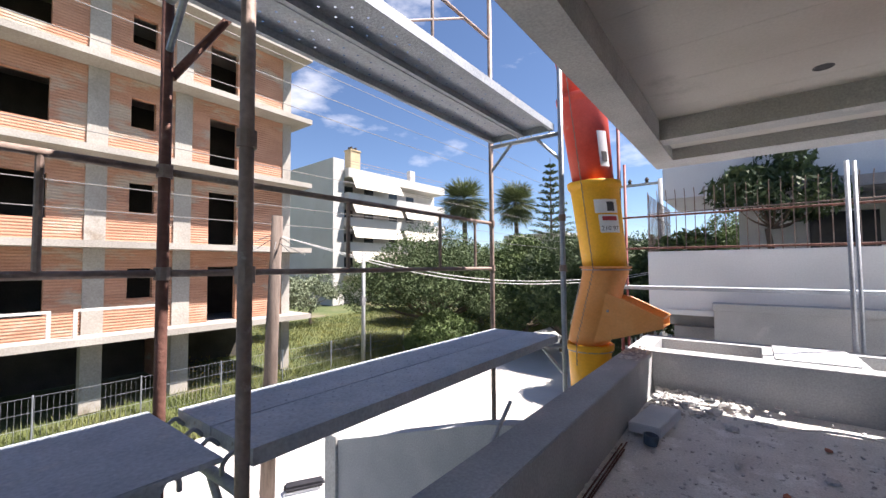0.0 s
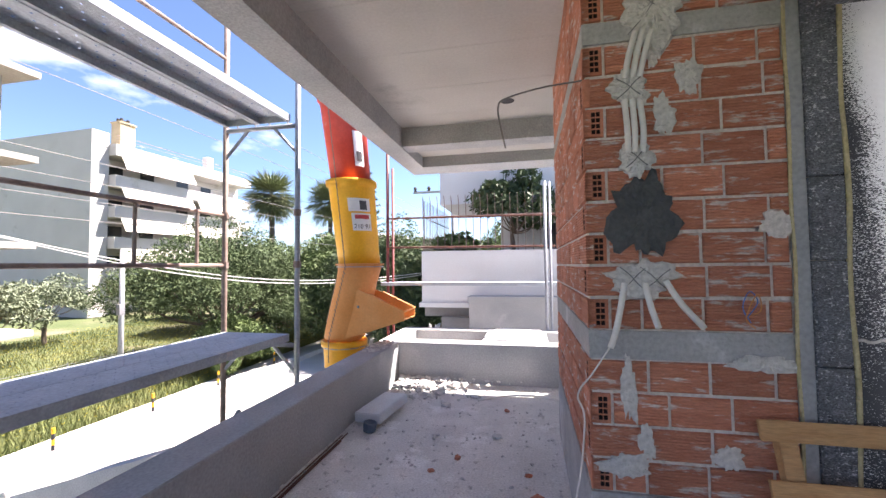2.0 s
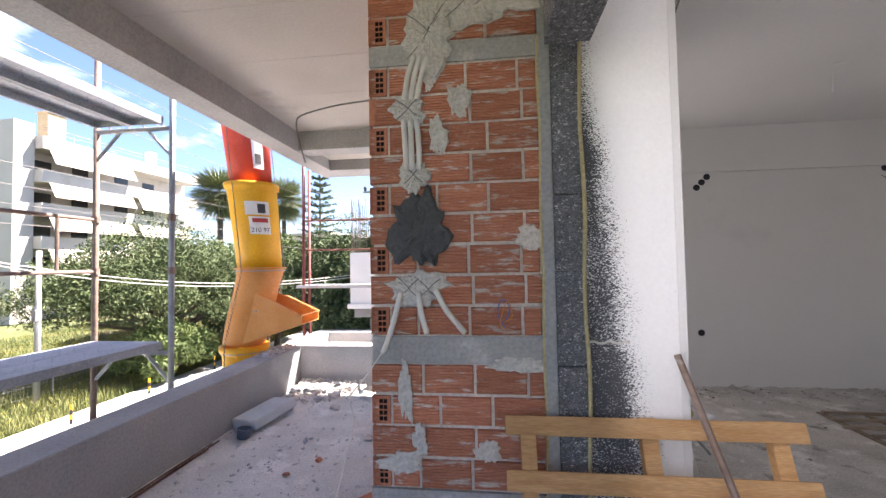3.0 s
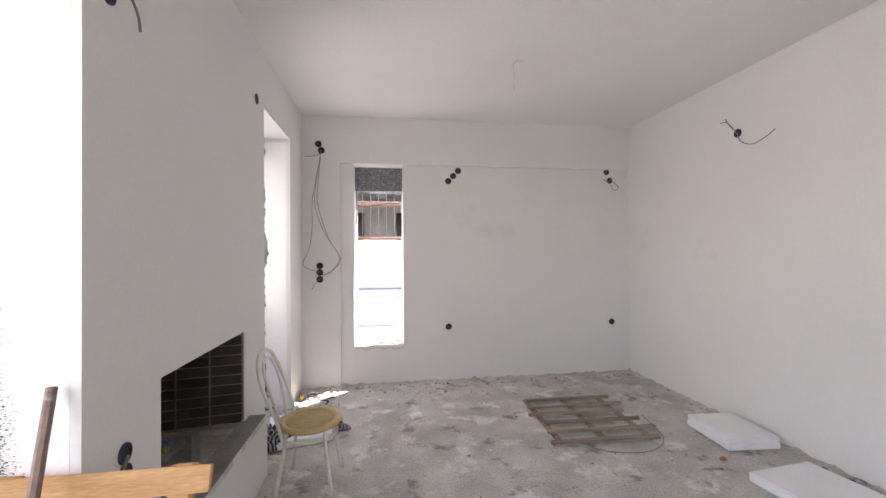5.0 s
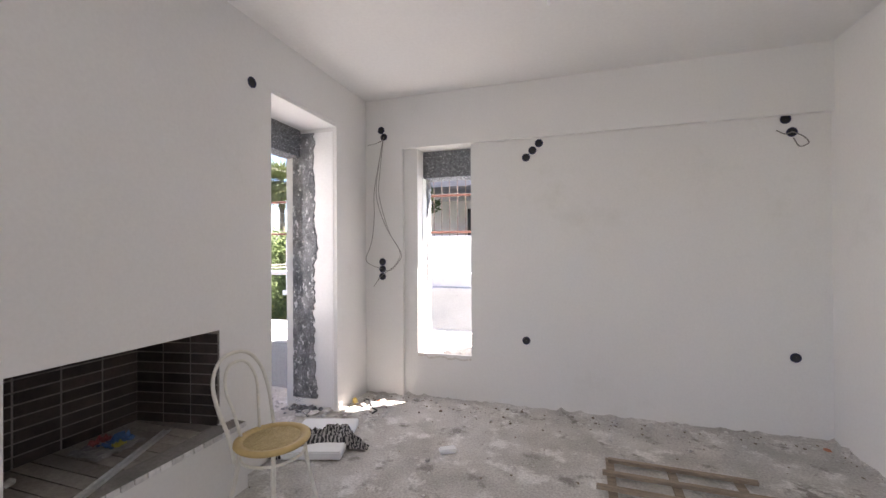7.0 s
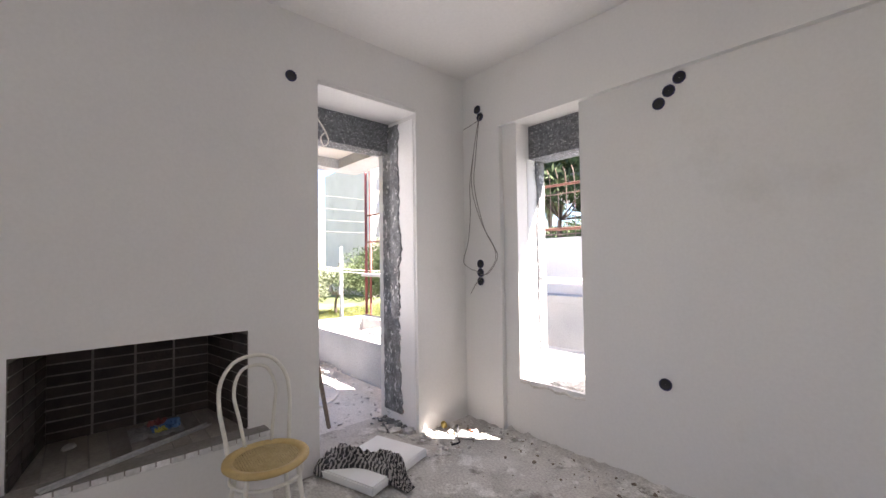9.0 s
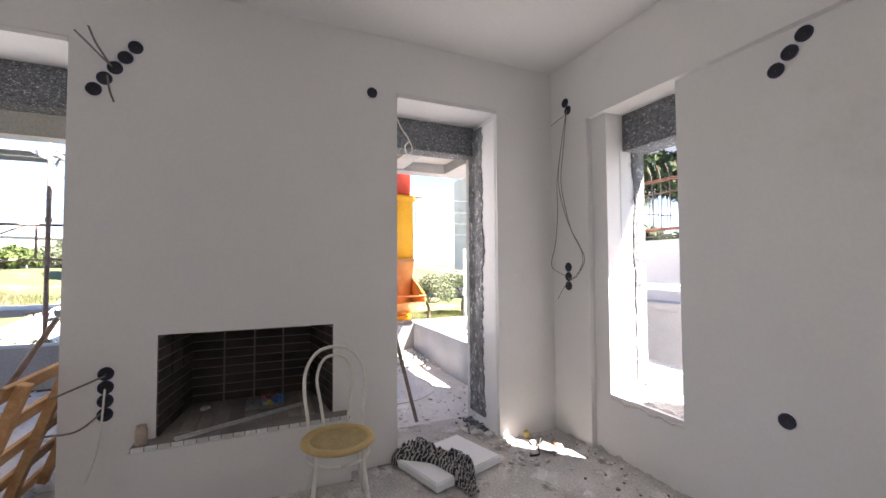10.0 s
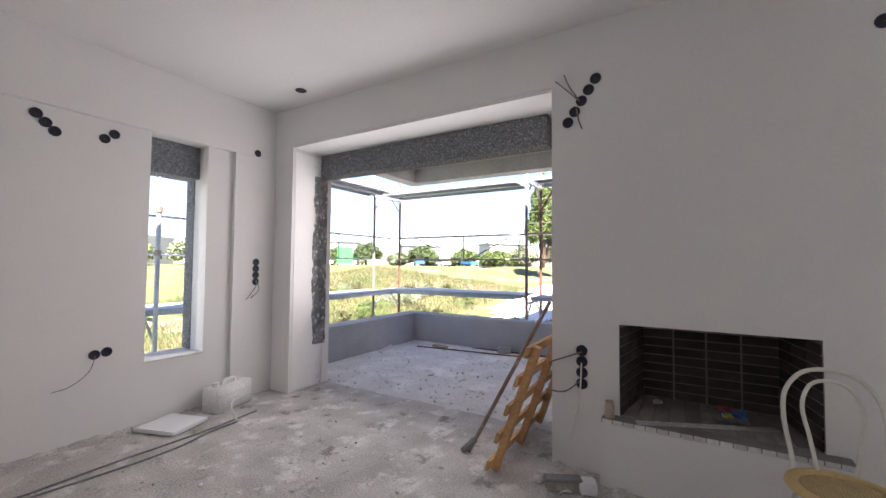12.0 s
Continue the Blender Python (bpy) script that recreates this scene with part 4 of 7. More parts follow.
t = thing("pallet", pose(1.98, 1.42, 0.02, -19, 0, 0), "light wooden pallet leaning against the foam-lined jamb", "pallet")
for x in (-0.46, 0.0, 0.46):
    part("stringer", pallet_board(bmesh.new(), x - 0.03, 0.0, 0.0, x + 0.03, 0.045, 0.86), WOOD, t)
for k in range(5):
    z = 0.006 + 0.195 * k
    part("slat", pallet_board(bmesh.new(), -0.55, -0.022, z, 0.55, -0.001, z + 0.072), WOOD, t)
t = thing("pole", pose(0, 0, 0.004), "dark metal rod leaning by the jamb", "rod")
part("rod", tube(bmesh.new(), [(2.30, 1.175, 0.0), (2.10, 1.70, 1.075)], 0.014, 8), PIPE, t)
part("tip", tube(bmesh.new(), [(2.312, 1.13, 0.0), (2.282, 1.22, 0.09)], 0.022, 8), CONC_D, t)

t = thing("floor_pallet", pose(4.72, 3.71, 0.006, 0, 0, -2), "dirty brown wooden slatted pallet lying on screed", "pallet")
for x in (-0.36, 0.0, 0.36):
    part("stringer", pallet_board(bmesh.new(), x - 0.025, -0.45, 0.0, x + 0.025, 0.45, 0.012), WOOD_D, t)
for k in range(6):
    y = -0.47 + 0.17 * k
    part("slat", pallet_board(bmesh.new(), -0.45 + 0.04 * (k % 3), y, 0.0125, 0.42 + 0.04 * ((k * 2) % 3), y + 0.032, 0.036), WOOD_D, t)
part("wire", tube(bmesh.new(), bend([(-0.3, -0.46, 0.05), (-0.1, -0.62, 0.02), (0.2, -0.66, 0.02), (0.42, -0.5, 0.03), (0.44, -0.2, 0.08)], 6), 0.004, 6), WIRE, t)
eps_block("foam_sheet", pose(5.70, 3.20, 0.006, 0, 0, -5), 0.40, 0.46, 0.09, "two white polystyrene sheets stacked against the wall", EPS, True)
eps_block("foam_sheet", pose(5.56, 2.44, 0.006, 0, 0, 6), 0.5, 0.46, 0.06, "white polystyrene sheet lying on screed")
eps_block("foam_sheet", pose(2.345, 3.83, 0.006, 0, 0, 17), 0.44, 0.56, 0.055, "white polystyrene sheet under a striped cloth")
eps_block("foam_sheet", pose(3.19, -1.06, 0.006, 0, 0, 18), 0.34, 0.38, 0.03, "thin white board lying on screed", EPS)
eps_block("foam_offcut", pose(3.3, 3.95, 0.006, 0, 0, 30), 0.12, 0.07, 0.03, "small white foam offcut on the floor")
eps_block("foam_offcut", pose(2.38, 2.0, 0.006, 0, 0, 20), 0.11, 0.1, 0.06, "small white foam offcut on the floor")

# striped cloth
NX, NY = 54, 40
vs, fs, uvs = [], [], []
for j in range(NY + 1):
    for i in range(NX + 1):
        u, v = i / NX, j / NY
        w = 0.095 + 0.03 * math.sin(u * 5 + 0.4) + 0.03 * math.sin(u * 11)
        x, y = (v - 0.5) * w * 2 + 0.05 * math.sin(u * 7), (u - 0.5) * 0.74
        fold = abs(noise.noise((u * 6.0, v * 5.0, 2.2))) * 0.055 + abs(noise.noise((u * 19.0, v * 12.0, 5.0))) * 0.06
        edge = min(1.0, 5 * min(v, 1 - v), 7 * min(u, 1 - u))
        z = 0.010 + (fold + 0.012) * edge + 0.056 * max(0.0, min(1.0, 1 - (abs(y + 0.03) - 0.23) / 0.06)) * (1.0 if edge > 0.2 else edge * 5)
        vs.append((x, y, z))
        uvs.append((u * 0.95, v * 0.55))
for j in range(NY):
    for i in range(NX):
        a = j * (NX + 1) + i
        fs.append((a, a + 1, a + NX + 2, a + NX + 1))
me = bpy.data.meshes.new("mesh")
me.from_pydata(vs, [], fs)
me.materials.append(ZEBRA)
me.polygons.foreach_set("use_smooth", [True] * len(fs))
uvl = me.uv_layers.new(name="UVMap")
for lp in me.loops:
    uvl.data[lp.index].uv = uvs[lp.vertex_index]
t = thing("striped_cloth", pose(2.38, 3.745, 0.006, 0, 0, -73), "crumpled black and white zebra-striped cloth on foam", "cloth")
part("cloth", me, ZEBRA, t)

# ---- bentwood chair ----
t = thing("chair", pose(2.56, 3.07, 0.004, 0, 0, -4), "cream metal bentwood-style chair with a cane seat", "chair")
SH = 0.39
part("seat", lathe(bmesh.new(), [(0.15, SH - 0.012), (0.186, SH - 0.016), (0.2, SH - 0.004), (0.198, SH + 0.008), (0.18, SH + 0.014), (0.15, SH + 0.006), (0.15, SH - 0.012)], 40), SEATM, t, "honey-coloured round wooden seat rim", True)
bm = bmesh.new()
for k in range(-12, 13):
    h = math.sqrt(max(0.0, 0.152 ** 2 - (k * 0.0122) ** 2))
    box(bm, -h, k * 0.0122 - 0.0042, SH - 0.002, h, k * 0.0122 + 0.0042, SH + 0.002)
    box(bm, k * 0.0122 - 0.0042, -h, SH - 0.0045, k * 0.0122 + 0.0042, h, SH - 0.0025)
tagged(part("cane_panel", bm, CANE, t, "woven yellow cane panel"), kind="stuff")
part("outer_hoop", tube(bmesh.new(), bend([(-0.12, -0.145, 0.300), (-0.156, -0.155, 0.444), (-0.211, -0.175, 0.595), (-0.256, -0.165, 0.719), (-0.283, -0.10, 0.812), (-0.291, 0.0, 0.838), (-0.283, 0.10, 0.812), (-0.256, 0.165, 0.719), (-0.211, 0.175, 0.595), (-0.156, 0.155, 0.444), (-0.12, 0.145, 0.300)], 6), 0.0105, 10), CHAIR_W, t, smooth=True)
part("inner_hoop", tube(bmesh.new(), bend([(-0.166, -0.065, 0.400), (-0.195, -0.085, 0.533), (-0.233, -0.105, 0.665), (-0.263, -0.07, 0.763), (-0.271, 0.0, 0.789), (-0.263, 0.07, 0.763), (-0.233, 0.105, 0.665), (-0.195, 0.085, 0.533), (-0.166, 0.065, 0.400)], 6), 0.009, 10), CHAIR_W, t, smooth=True)
for sx, sy in ((-1, -1), (-1, 1), (1, -1), (1, 1)):
    part("leg", tube(bmesh.new(), bend([(0.115 * sx, 0.115 * sy, SH - 0.012), (0.125 * sx, 0.125 * sy, 0.25), (0.165 * sx, 0.16 * sy, 0.0)], 4), 0.0115, 10), CHAIR_W, t, smooth=True)
part("stretcher_ring", tube(bmesh.new(), [(0.165 * math.cos(a), 0.165 * math.sin(a), 0.315) for a in (2 * math.pi * k / 28 for k in range(29))], 0.008, 8), CHAIR_W, t, smooth=True)

# ---- canister, cables, fireplace contents ----
t = thing("canister", pose(2.69, -1.13, 0.006, 0, 0, 14), "white plastic jerrycan standing on the floor by the wall", "canister")
part("body", boxes((-0.2, -0.085, 0, 0.2, 0.085, 0.215), (-0.203, -0.088, 0.07, 0.203, 0.088, 0.078), (-0.203, -0.088, 0.14, 0.203, 0.088, 0.148), bevel=0.003), mat("milky_plastic", (0.80, 0.81, 0.80), (0.86, 0.87, 0.86), 0.5, 6, 60, 0.15), t, smooth=True)
part("handle", tube(bmesh.new(), bend([(-0.08, 0, 0.215), (-0.06, 0, 0.25), (0.04, 0, 0.25), (0.07, 0, 0.215)], 5), 0.014, 8), LABEL, t, smooth=True)
part("cap", lathe(bmesh.new(), [(0.0, 0.25), (0.028, 0.25), (0.03, 0.215)], 16, (0.14, 0)), LABEL, t)
t = thing("pipe_hook", pose(2.95, -0.75, 0.006), "thin white bent pipe end beside the canister", "pipe")
part("pipe", tube(bmesh.new(), bend([(-0.1, 0.02, 0.01), (-0.06, 0.0, 0.12), (-0.09, -0.02, 0.17)], 5), 0.008, 8), PVC, t)
for pts in ([(2.86, -0.704, 0), (3.09, -0.69, 0), (3.42, -0.61, 0), (4.0, -0.64, 0), (5.2, -0.8, 0)], [(2.62, -0.80, 0), (3.09, -0.74, 0), (3.7, -0.73, 0), (4.4, -0.72, 0), (5.4, -0.9, 0)]):
    t = thing("floor_cable", pose(0, 0, 0.0085), "dark corrugated cable conduit lying on screed", "cable", "cables on the floor")
    part("cable", tube(bmesh.new(), bend(pts, 8), 0.0065, 8), CONC_D, t, smooth=True)
t = thing("plastic_bag", pose(1.84, 2.72, FZ0 - 0.004), "crumpled blue and clear plastic wrapper in the fireplace", "bag")
BLUE_FILM = mat("blue_film", (0.03, 0.10, 0.30), (0.07, 0.18, 0.42), 0.35, 14, 60, 0.8)
CLEAR_FILM = mat("clear_film", (0.20, 0.20, 0.21), (0.32, 0.32, 0.33), 0.3, 14, 60, 0.8)
RED_FILM = mat("red_film", (0.24, 0.05, 0.06), (0.34, 0.10, 0.10), 0.4, 14, 60, 0.8)
YELLOW_FILM = mat("yellow_film", (0.36, 0.32, 0.05), (0.46, 0.42, 0.10), 0.4, 14, 60, 0.8)


def crumple(sx, sy, h, seed):
    """A crumpled sheet of plastic film."""
    bm = bmesh.new()
    g = [[bm.verts.new((sx * (i / 9 - 0.5) + 0.015 * noise.noise((i, j, seed)), sy * (j / 9 - 0.5) + 0.015 * noise.noise((j, i, seed + 3)), 0.004 + h * abs(noise.noise((i * 0.55, j * 0.5, seed))) * 2.0)) for i in range(10)] for j in range(10)]
    for j in range(9):
        for i in range(9):
            bm.faces.new((g[j][i], g[j][i + 1], g[j + 1][i + 1], g[j + 1][i]))
    return bm


for mm, x, y, sx, sy, h, seed in ((CLEAR_FILM, 0.0, -0.02, 0.22, 0.24, 0.014, 2), (BLUE_FILM, -0.01, 0.03, 0.10, 0.14, 0.028, 5), (RED_FILM, -0.09, 0.0, 0.05, 0.10, 0.025, 8), (YELLOW_FILM, 0.05, 0.0, 0.03, 0.06, 0.02, 11)):
    part("wrapper", crumple(sx, sy, h, seed), mm, t, m=pose(x, y, 0.002 * seed / 2))
t = thing("plaster_lump", pose(1.78, 2.34, FZ0 - 0.004), "pale lump of plaster on the hearth", "rubble")
bm = bmesh.new()
stone(bm, (0, 0, 0), 0.035, random.Random(77), 0.7)
part("lump", bm, RUBBLE, t)
t = thing("aluminium_profile", pose(2.08, 2.62, FZ0 - 0.004, 0, 0, 24), "long aluminium profile lying in the fireplace", "profile")
part("profile", boxes((-0.02, -0.4, 0, 0.02, 0.36, 0.003), (-0.02, -0.4, 0.003, -0.017, 0.36, 0.012), (0.017, -0.4, 0.003, 0.02, 0.36, 0.012)), mat("aluminium", (0.55, 0.56, 0.57), (0.66, 0.67, 0.68), 0.4, 6, 50, 0.1, metal=0.7), t)
t = thing("glass_jar", pose(2.22, 2.1, FZ0 - 0.028), "small jar with red residue on the hearth ledge", "jar")
part("jar", lathe(bmesh.new(), [(0.0, 0.0), (0.027, 0.0), (0.029, 0.05), (0.029, 0.095), (0.024, 0.11), (0.024, 0.122), (0.021, 0.122), (0.024, 0.01)], 16), mat("amber_glass_haze", (0.40, 0.32, 0.26), (0.52, 0.43, 0.36), 0.3, 12, 60, 0.1), t, smooth=True)
part("residue", lathe(bmesh.new(), [(0.0298, 0.0), (0.0302, 0.022), (0.0, 0.023)], 16), RUST, t)
FLOAT = mat("dusty_float", (0.27, 0.24, 0.21), (0.42, 0.39, 0.36), 0.9, 9, 50, 0.5)
t = thing("block_brush", pose(2.43, 1.87, 0.006, 0, 0, 118), "dusty grey block brush lying near the jamb", "brush")
part("bristles", boxes((-0.1, -0.032, 0, 0.1, 0.032, 0.05), bevel=0.004), FLOAT, t)
part("back", boxes((-0.108, -0.038, 0.05, 0.108, 0.038, 0.07), bevel=0.005), CONC_D, t)

t = thing("yellow_rag", pose(2.21, 4.56, 0.006), "small crumpled dull yellow rag in the corner", "rag")
bm = bmesh.new()
stone(bm, (0, 0, 0.012), 0.045, random.Random(91), 0.6)
part("rag", bm, mat("dull_yellow_cloth", (0.45, 0.32, 0.08), (0.55, 0.42, 0.16), 0.9, 14, 60, 0.6), t)
t = thing("black_strap", pose(2.38, 4.50, 0.008), "curled black strap on the dusty floor", "strap")
part("strap", tube(bmesh.new(), bend([(-0.1, 0.14, 0.02), (-0.03, 0.08, 0.035), (0.03, 0.02, 0.0), (0.1, -0.03, 0.0), (0.09, -0.1, 0.0)], 5), 0.007, 6), BLACK, t, smooth=True)
rnd = random.Random(44)
crumbs("foam_debris", [(rnd.gauss(1.86, 0.07), rnd.gauss(4.28, 0.05), 0.0, 0.012 + 0.035 * rnd.random() ** 2) for _ in range(60)], FOAM_W, "broken grey foam pieces at the foot of the reveal", "debris", 45)


# ---- electrical boxes and wires ----
def junction(name, p, normal, group, r=0.036):
    axis = Vector(normal)
    m = Matrix.Translation(Vector(p) + axis * 0.0005) @ axis.to_track_quat("Z", "Y").to_matrix().to_4x4()
    t = thing(name, m, "round dark blue electrical wall box in plaster", "wall box", group)
    part("rim", lathe(bmesh.new(), [(r, 0.0), (r, 0.005), (r * 0.86, 0.006), (r * 0.82, 0.001)], 20), NAVY, t, smooth=True)
    # no recess here: the flat black disc paints the shaded inside of the box
    part("cup", lathe(bmesh.new(), [(r * 0.84, 0.003), (r * 0.7, 0.0015), (0.001, 0.001)], 20), BLACK, t)
    return t


W, N, S, E = (1, 0, 0), (0, -1, 0), (0, 1, 0), (-1, 0, 0)
YP, YSP = YN - 0.045, YS + 0.045
for p, nrm, g in (
        [((XI, 3.353, 2.535), W, "single box")] +
        [((XI, 1.84 + 0.045 * k, 2.30 + 0.066 * k), W, "row of boxes by the wide opening") for k in range(5)] +
        [((XI, 1.925, 0.565 + 0.071 * k), W, "low boxes by the fireplace") for k in range(4)] +
        [((2.33, YP, 2.64), N, "pair of corner boxes"), ((2.36, YP, 2.57), N, "pair of corner boxes")] +
        [((2.34, YP, 1.175 + 0.073 * k), N, "column of corner boxes") for k in range(3)] +
        [((3.757 + 0.057 * k, YN, 2.27 + 0.06 * k), N, "slanting boxes under the beam") for k in range(3)] +
        [((5.70, YN, 2.415), N, "boxes under the beam"), ((5.74, YN, 2.313), N, "boxes under the beam"), ((3.75, YN, 0.61), N, "low single boxes"), ((5.75, YN, 0.605), N, "low single boxes")] +
        [((XE, 3.38, 2.44), E, "single box")] +
        [((4.01 - 0.05 * k, YS, 2.35 - 0.05 * k), S, "slanting boxes under the south beam") for k in range(3)] +
        [((3.625, YS, 2.275), S, "boxes beside the south window"), ((3.565, YS, 2.325), S, "boxes beside the south window"), ((2.37, YSP, 2.46), S, "corner box")] +
        [((2.36, YSP, 1.14 + 0.066 * k), S, "column of boxes in the south corner") for k in range(4)] +
        [((3.635, YS, 0.63), S, "low boxes under the south window"), ((3.56, YS, 0.64), S, "low boxes under the south window")]):
    junction("wall_box", p, nrm, g)


def wires(p, runs, label, r=0.0032, material=WIRE):
    t = thing("wall_wires", pose(*p), label, "wire")
    for pts in runs:
        part("wire", tube(bmesh.new(), bend(pts, 6), r, 6), material, t, smooth=True)
    return t


wires((2.36, YP - 0.012, 2.57), ([(0, 0, 0), (-0.03, -0.02, -0.2), (-0.09, -0.03, -0.55), (-0.09, -0.03, -0.8), (-0.12, -0.03, -1.05), (-0.19, -0.02, -1.22), (-0.13, -0.02, -1.28), (-0.02, -0.01, -1.32)],
                                 [(0, 0, 0), (-0.04, -0.03, -0.3), (-0.06, -0.04, -0.6), (0.04, -0.04, -0.9), (0.17, -0.04, -1.1), (0.2, -0.03, -1.2), (0.1, -0.02, -1.32), (0.0, -0.01, -1.34)],
                                 [(0, 0, 0), (-0.03, -0.02, -0.35), (-0.03, -0.04, -0.6), (0.08, -0.05, -0.95), (0.19, -0.04, -1.15), (0.13, -0.02, -1.28), (-0.02, -0.02, -1.39), (-0.1, -0.03, -1.5)],
                                 [(0, 0, -0.03), (-0.06, -0.04, -0.07), (-0.16, -0.03, -0.08)]), "grey wires hanging between boxes in the corner", 0.0028)
wires((XE - 0.012, 3.38, 2.44), ([(0, 0, 0), (-0.02, 0.03, 0.06), (-0.03, 0.07, 0.11), (-0.04, 0.12, 0.12)], [(0, 0, 0), (-0.03, -0.07, -0.09), (-0.04, -0.18, -0.14), (-0.05, -0.30, -0.12), (-0.05, -0.38, -0.08)], [(0, 0.0, 0), (-0.03, 0.05, 0.09), (-0.04, 0.07, 0.14)]), "short grey wires sprouting from a wall box", 0.004)
wires((5.74, YN - 0.012, 2.313), ([(0, 0, 0), (-0.06, -0.03, -0.02), (-0.12, -0.04, 0.01)], [(0, 0, 0), (0.05, -0.04, -0.05), (0.08, -0.04, -0.1), (0.03, -0.03, -0.12), (0, -0.01, -0.05)]), "short looped wires at a wall box", 0.004)
wires((XI + 0.012, 1.92, 2.43), ([(0, 0, 0), (0.03, -0.06, 0.1), (0.05, -0.09, 0.18)], [(0, 0, 0), (0.03, -0.08, 0.08), (0.04, -0.15, 0.15)], [(0, -0.02, -0.05), (0.03, 0.0, -0.14), (0.03, 0.02, -0.2)]), "stiff grey wires sprouting from wall boxes", 0.005)
wires((XI + 0.012, 1.925, 0.77), ([(0, 0, 0), (0.03, -0.1, -0.04), (0.05, -0.2, -0.08)], [(0, 0, -0.18), (0.03, -0.1, -0.26), (0.05, -0.22, -0.26)]), "stiff grey wires at low wall boxes", 0.005)
wires((XI + 0.012, 1.925, 0.70), ([(0, 0, 0), (0.03, -0.01, -0.25), (0.03, -0.05, -0.42), (0.03, -0.07, -0.46)],), "white cable hanging from low wall boxes", 0.005, PVC)
wires((2.36, YSP + 0.012, 1.16), ([(0, 0, 0), (0.02, 0.03, -0.06), (0.1, 0.04, -0.16), (0.13, 0.04, -0.19)], [(0, 0, 0), (-0.01, 0.03, -0.1), (0.08, 0.04, -0.18)]), "short wires hanging in the corner", 0.004)
wires((3.63, YS + 0.012, 0.62), ([(0, 0, 0), (0.05, 0.04, -0.1), (0.15, 0.04, -0.18), (0.25, 0.04, -0.2)],), "thin wire hanging from low boxes", 0.003)
wires((XO + 0.24, 3.62, 2.5), ([(0, 0, 0), (0.0, 0.04, -0.08), (0.0, 0.10, -0.16), (0.0, 0.13, -0.24), (0.0, 0.09, -0.28), (0.0, 0.07, -0.22), (0.0, 0.11, -0.17)],), "curl of white cable at the shutter box", 0.006, PVC)
t = thing("ceiling_wire", pose(4.035, 3.41, CEILZ - 0.002), "bare white lamp wire hooked from the ceiling", "wire")
part("wire", tube(bmesh.new(), bend([(0.1, 0, 0), (0.02, 0, -0.01), (0.0, 0, -0.05), (0.0, 0, -0.18)], 5), 0.005, 6), PVC, t)
part("connector", boxes((-0.008, -0.006, -0.235, 0.008, 0.006, -0.17), bevel=0.003), LABEL, t)
junction("ceiling_box", (2.42, -0.55, CEILZ), (0, 0, -1), "ceiling box", 0.05)


# ---- scaffolding ----
SXI, SXO = -1.42, -2.18
GZ = -3.25


def scaffold_frame(m, z_top, label, mat_in, mat_out, low=GZ, deck_z=0.78, w=0.76):
    """Two standards with transoms and corner braces; local x runs from the inner to the outer standard (towards -x)."""
    t = thing("scaffold_tower", m, label, "scaffold", "frames of the scaffold")
    part("standard", tubes(([(0, 0, low), (0, 0, z_top)], 0.0245), seg=12), mat_in, t, smooth=True)
    part("standard", tubes(([(-w, 0, low), (-w, 0, z_top)], 0.0245), seg=12), mat_out, t, smooth=True)
    for z in (deck_z - 0.075, deck_z + 1.925):
        part("transom", tubes(([(0, 0, z), (-w, 0, z)], 0.021), seg=10), STEEL, t, smooth=True)
        part("brace", tubes(([(-0.02, 0, z - 0.24), (-0.25, 0, z)], 0.015)), STEEL, t)
        part("brace", tubes(([(-w + 0.02, 0, z - 0.24), (-w + 0.25, 0, z)], 0.015)), STEEL, t)
    for x in (0, -w):
        for z in (1.43, 1.9):
            part("coupler", tubes(([(x, 0, z - 0.03), (x, 0, z + 0.03)], 0.034), seg=10), PIPE, t)
    return t


scaffold_frame(pose(SXI, 0.30, 0), 4.9, "worn steel scaffold frame beside the terrace parapet", PIPE, RUST)
scaffold_frame(pose(SXI, 3.27, 0), 4.9, "grey steel scaffold frame beside the terrace parapet", STEEL, PIPE)
scaffold_frame(pose(-1.40, -2.93, 0, 0, 0, -5.7), 4.9, "rusty steel scaffold frame at the terrace corner", PIPE, RUST)
scaffold_frame(pose(2.78, -2.35, 0, 0, 0, 90), 4.9, "steel scaffold frame outside the south window", STEEL, STEEL)
scaffold_frame(pose(5.73, -2.35, 0, 0, 0, 90), 4.9, "steel scaffold frame outside the south window", STEEL, STEEL)
for x, mm in ((0.88, STEEL), (-1.59, REDPAINT)):
    t = thing("scaffold_standard", pose(x, 6.15 if x < 0 else 5.98, 0), "upright scaffold tube beyond the planter", "scaffold")
    part("standard", tubes(([(0, 0, GZ), (0, 0, 2.62 if x > 0 else 4.5)], 0.0245), seg=12), mm, t, smooth=True)
    part("standard", tubes(([(0.07, 0.05, GZ), (0.07, 0.05, 2.62 if x > 0 else 3.0)], 0.02), seg=12), mm, t, smooth=True)


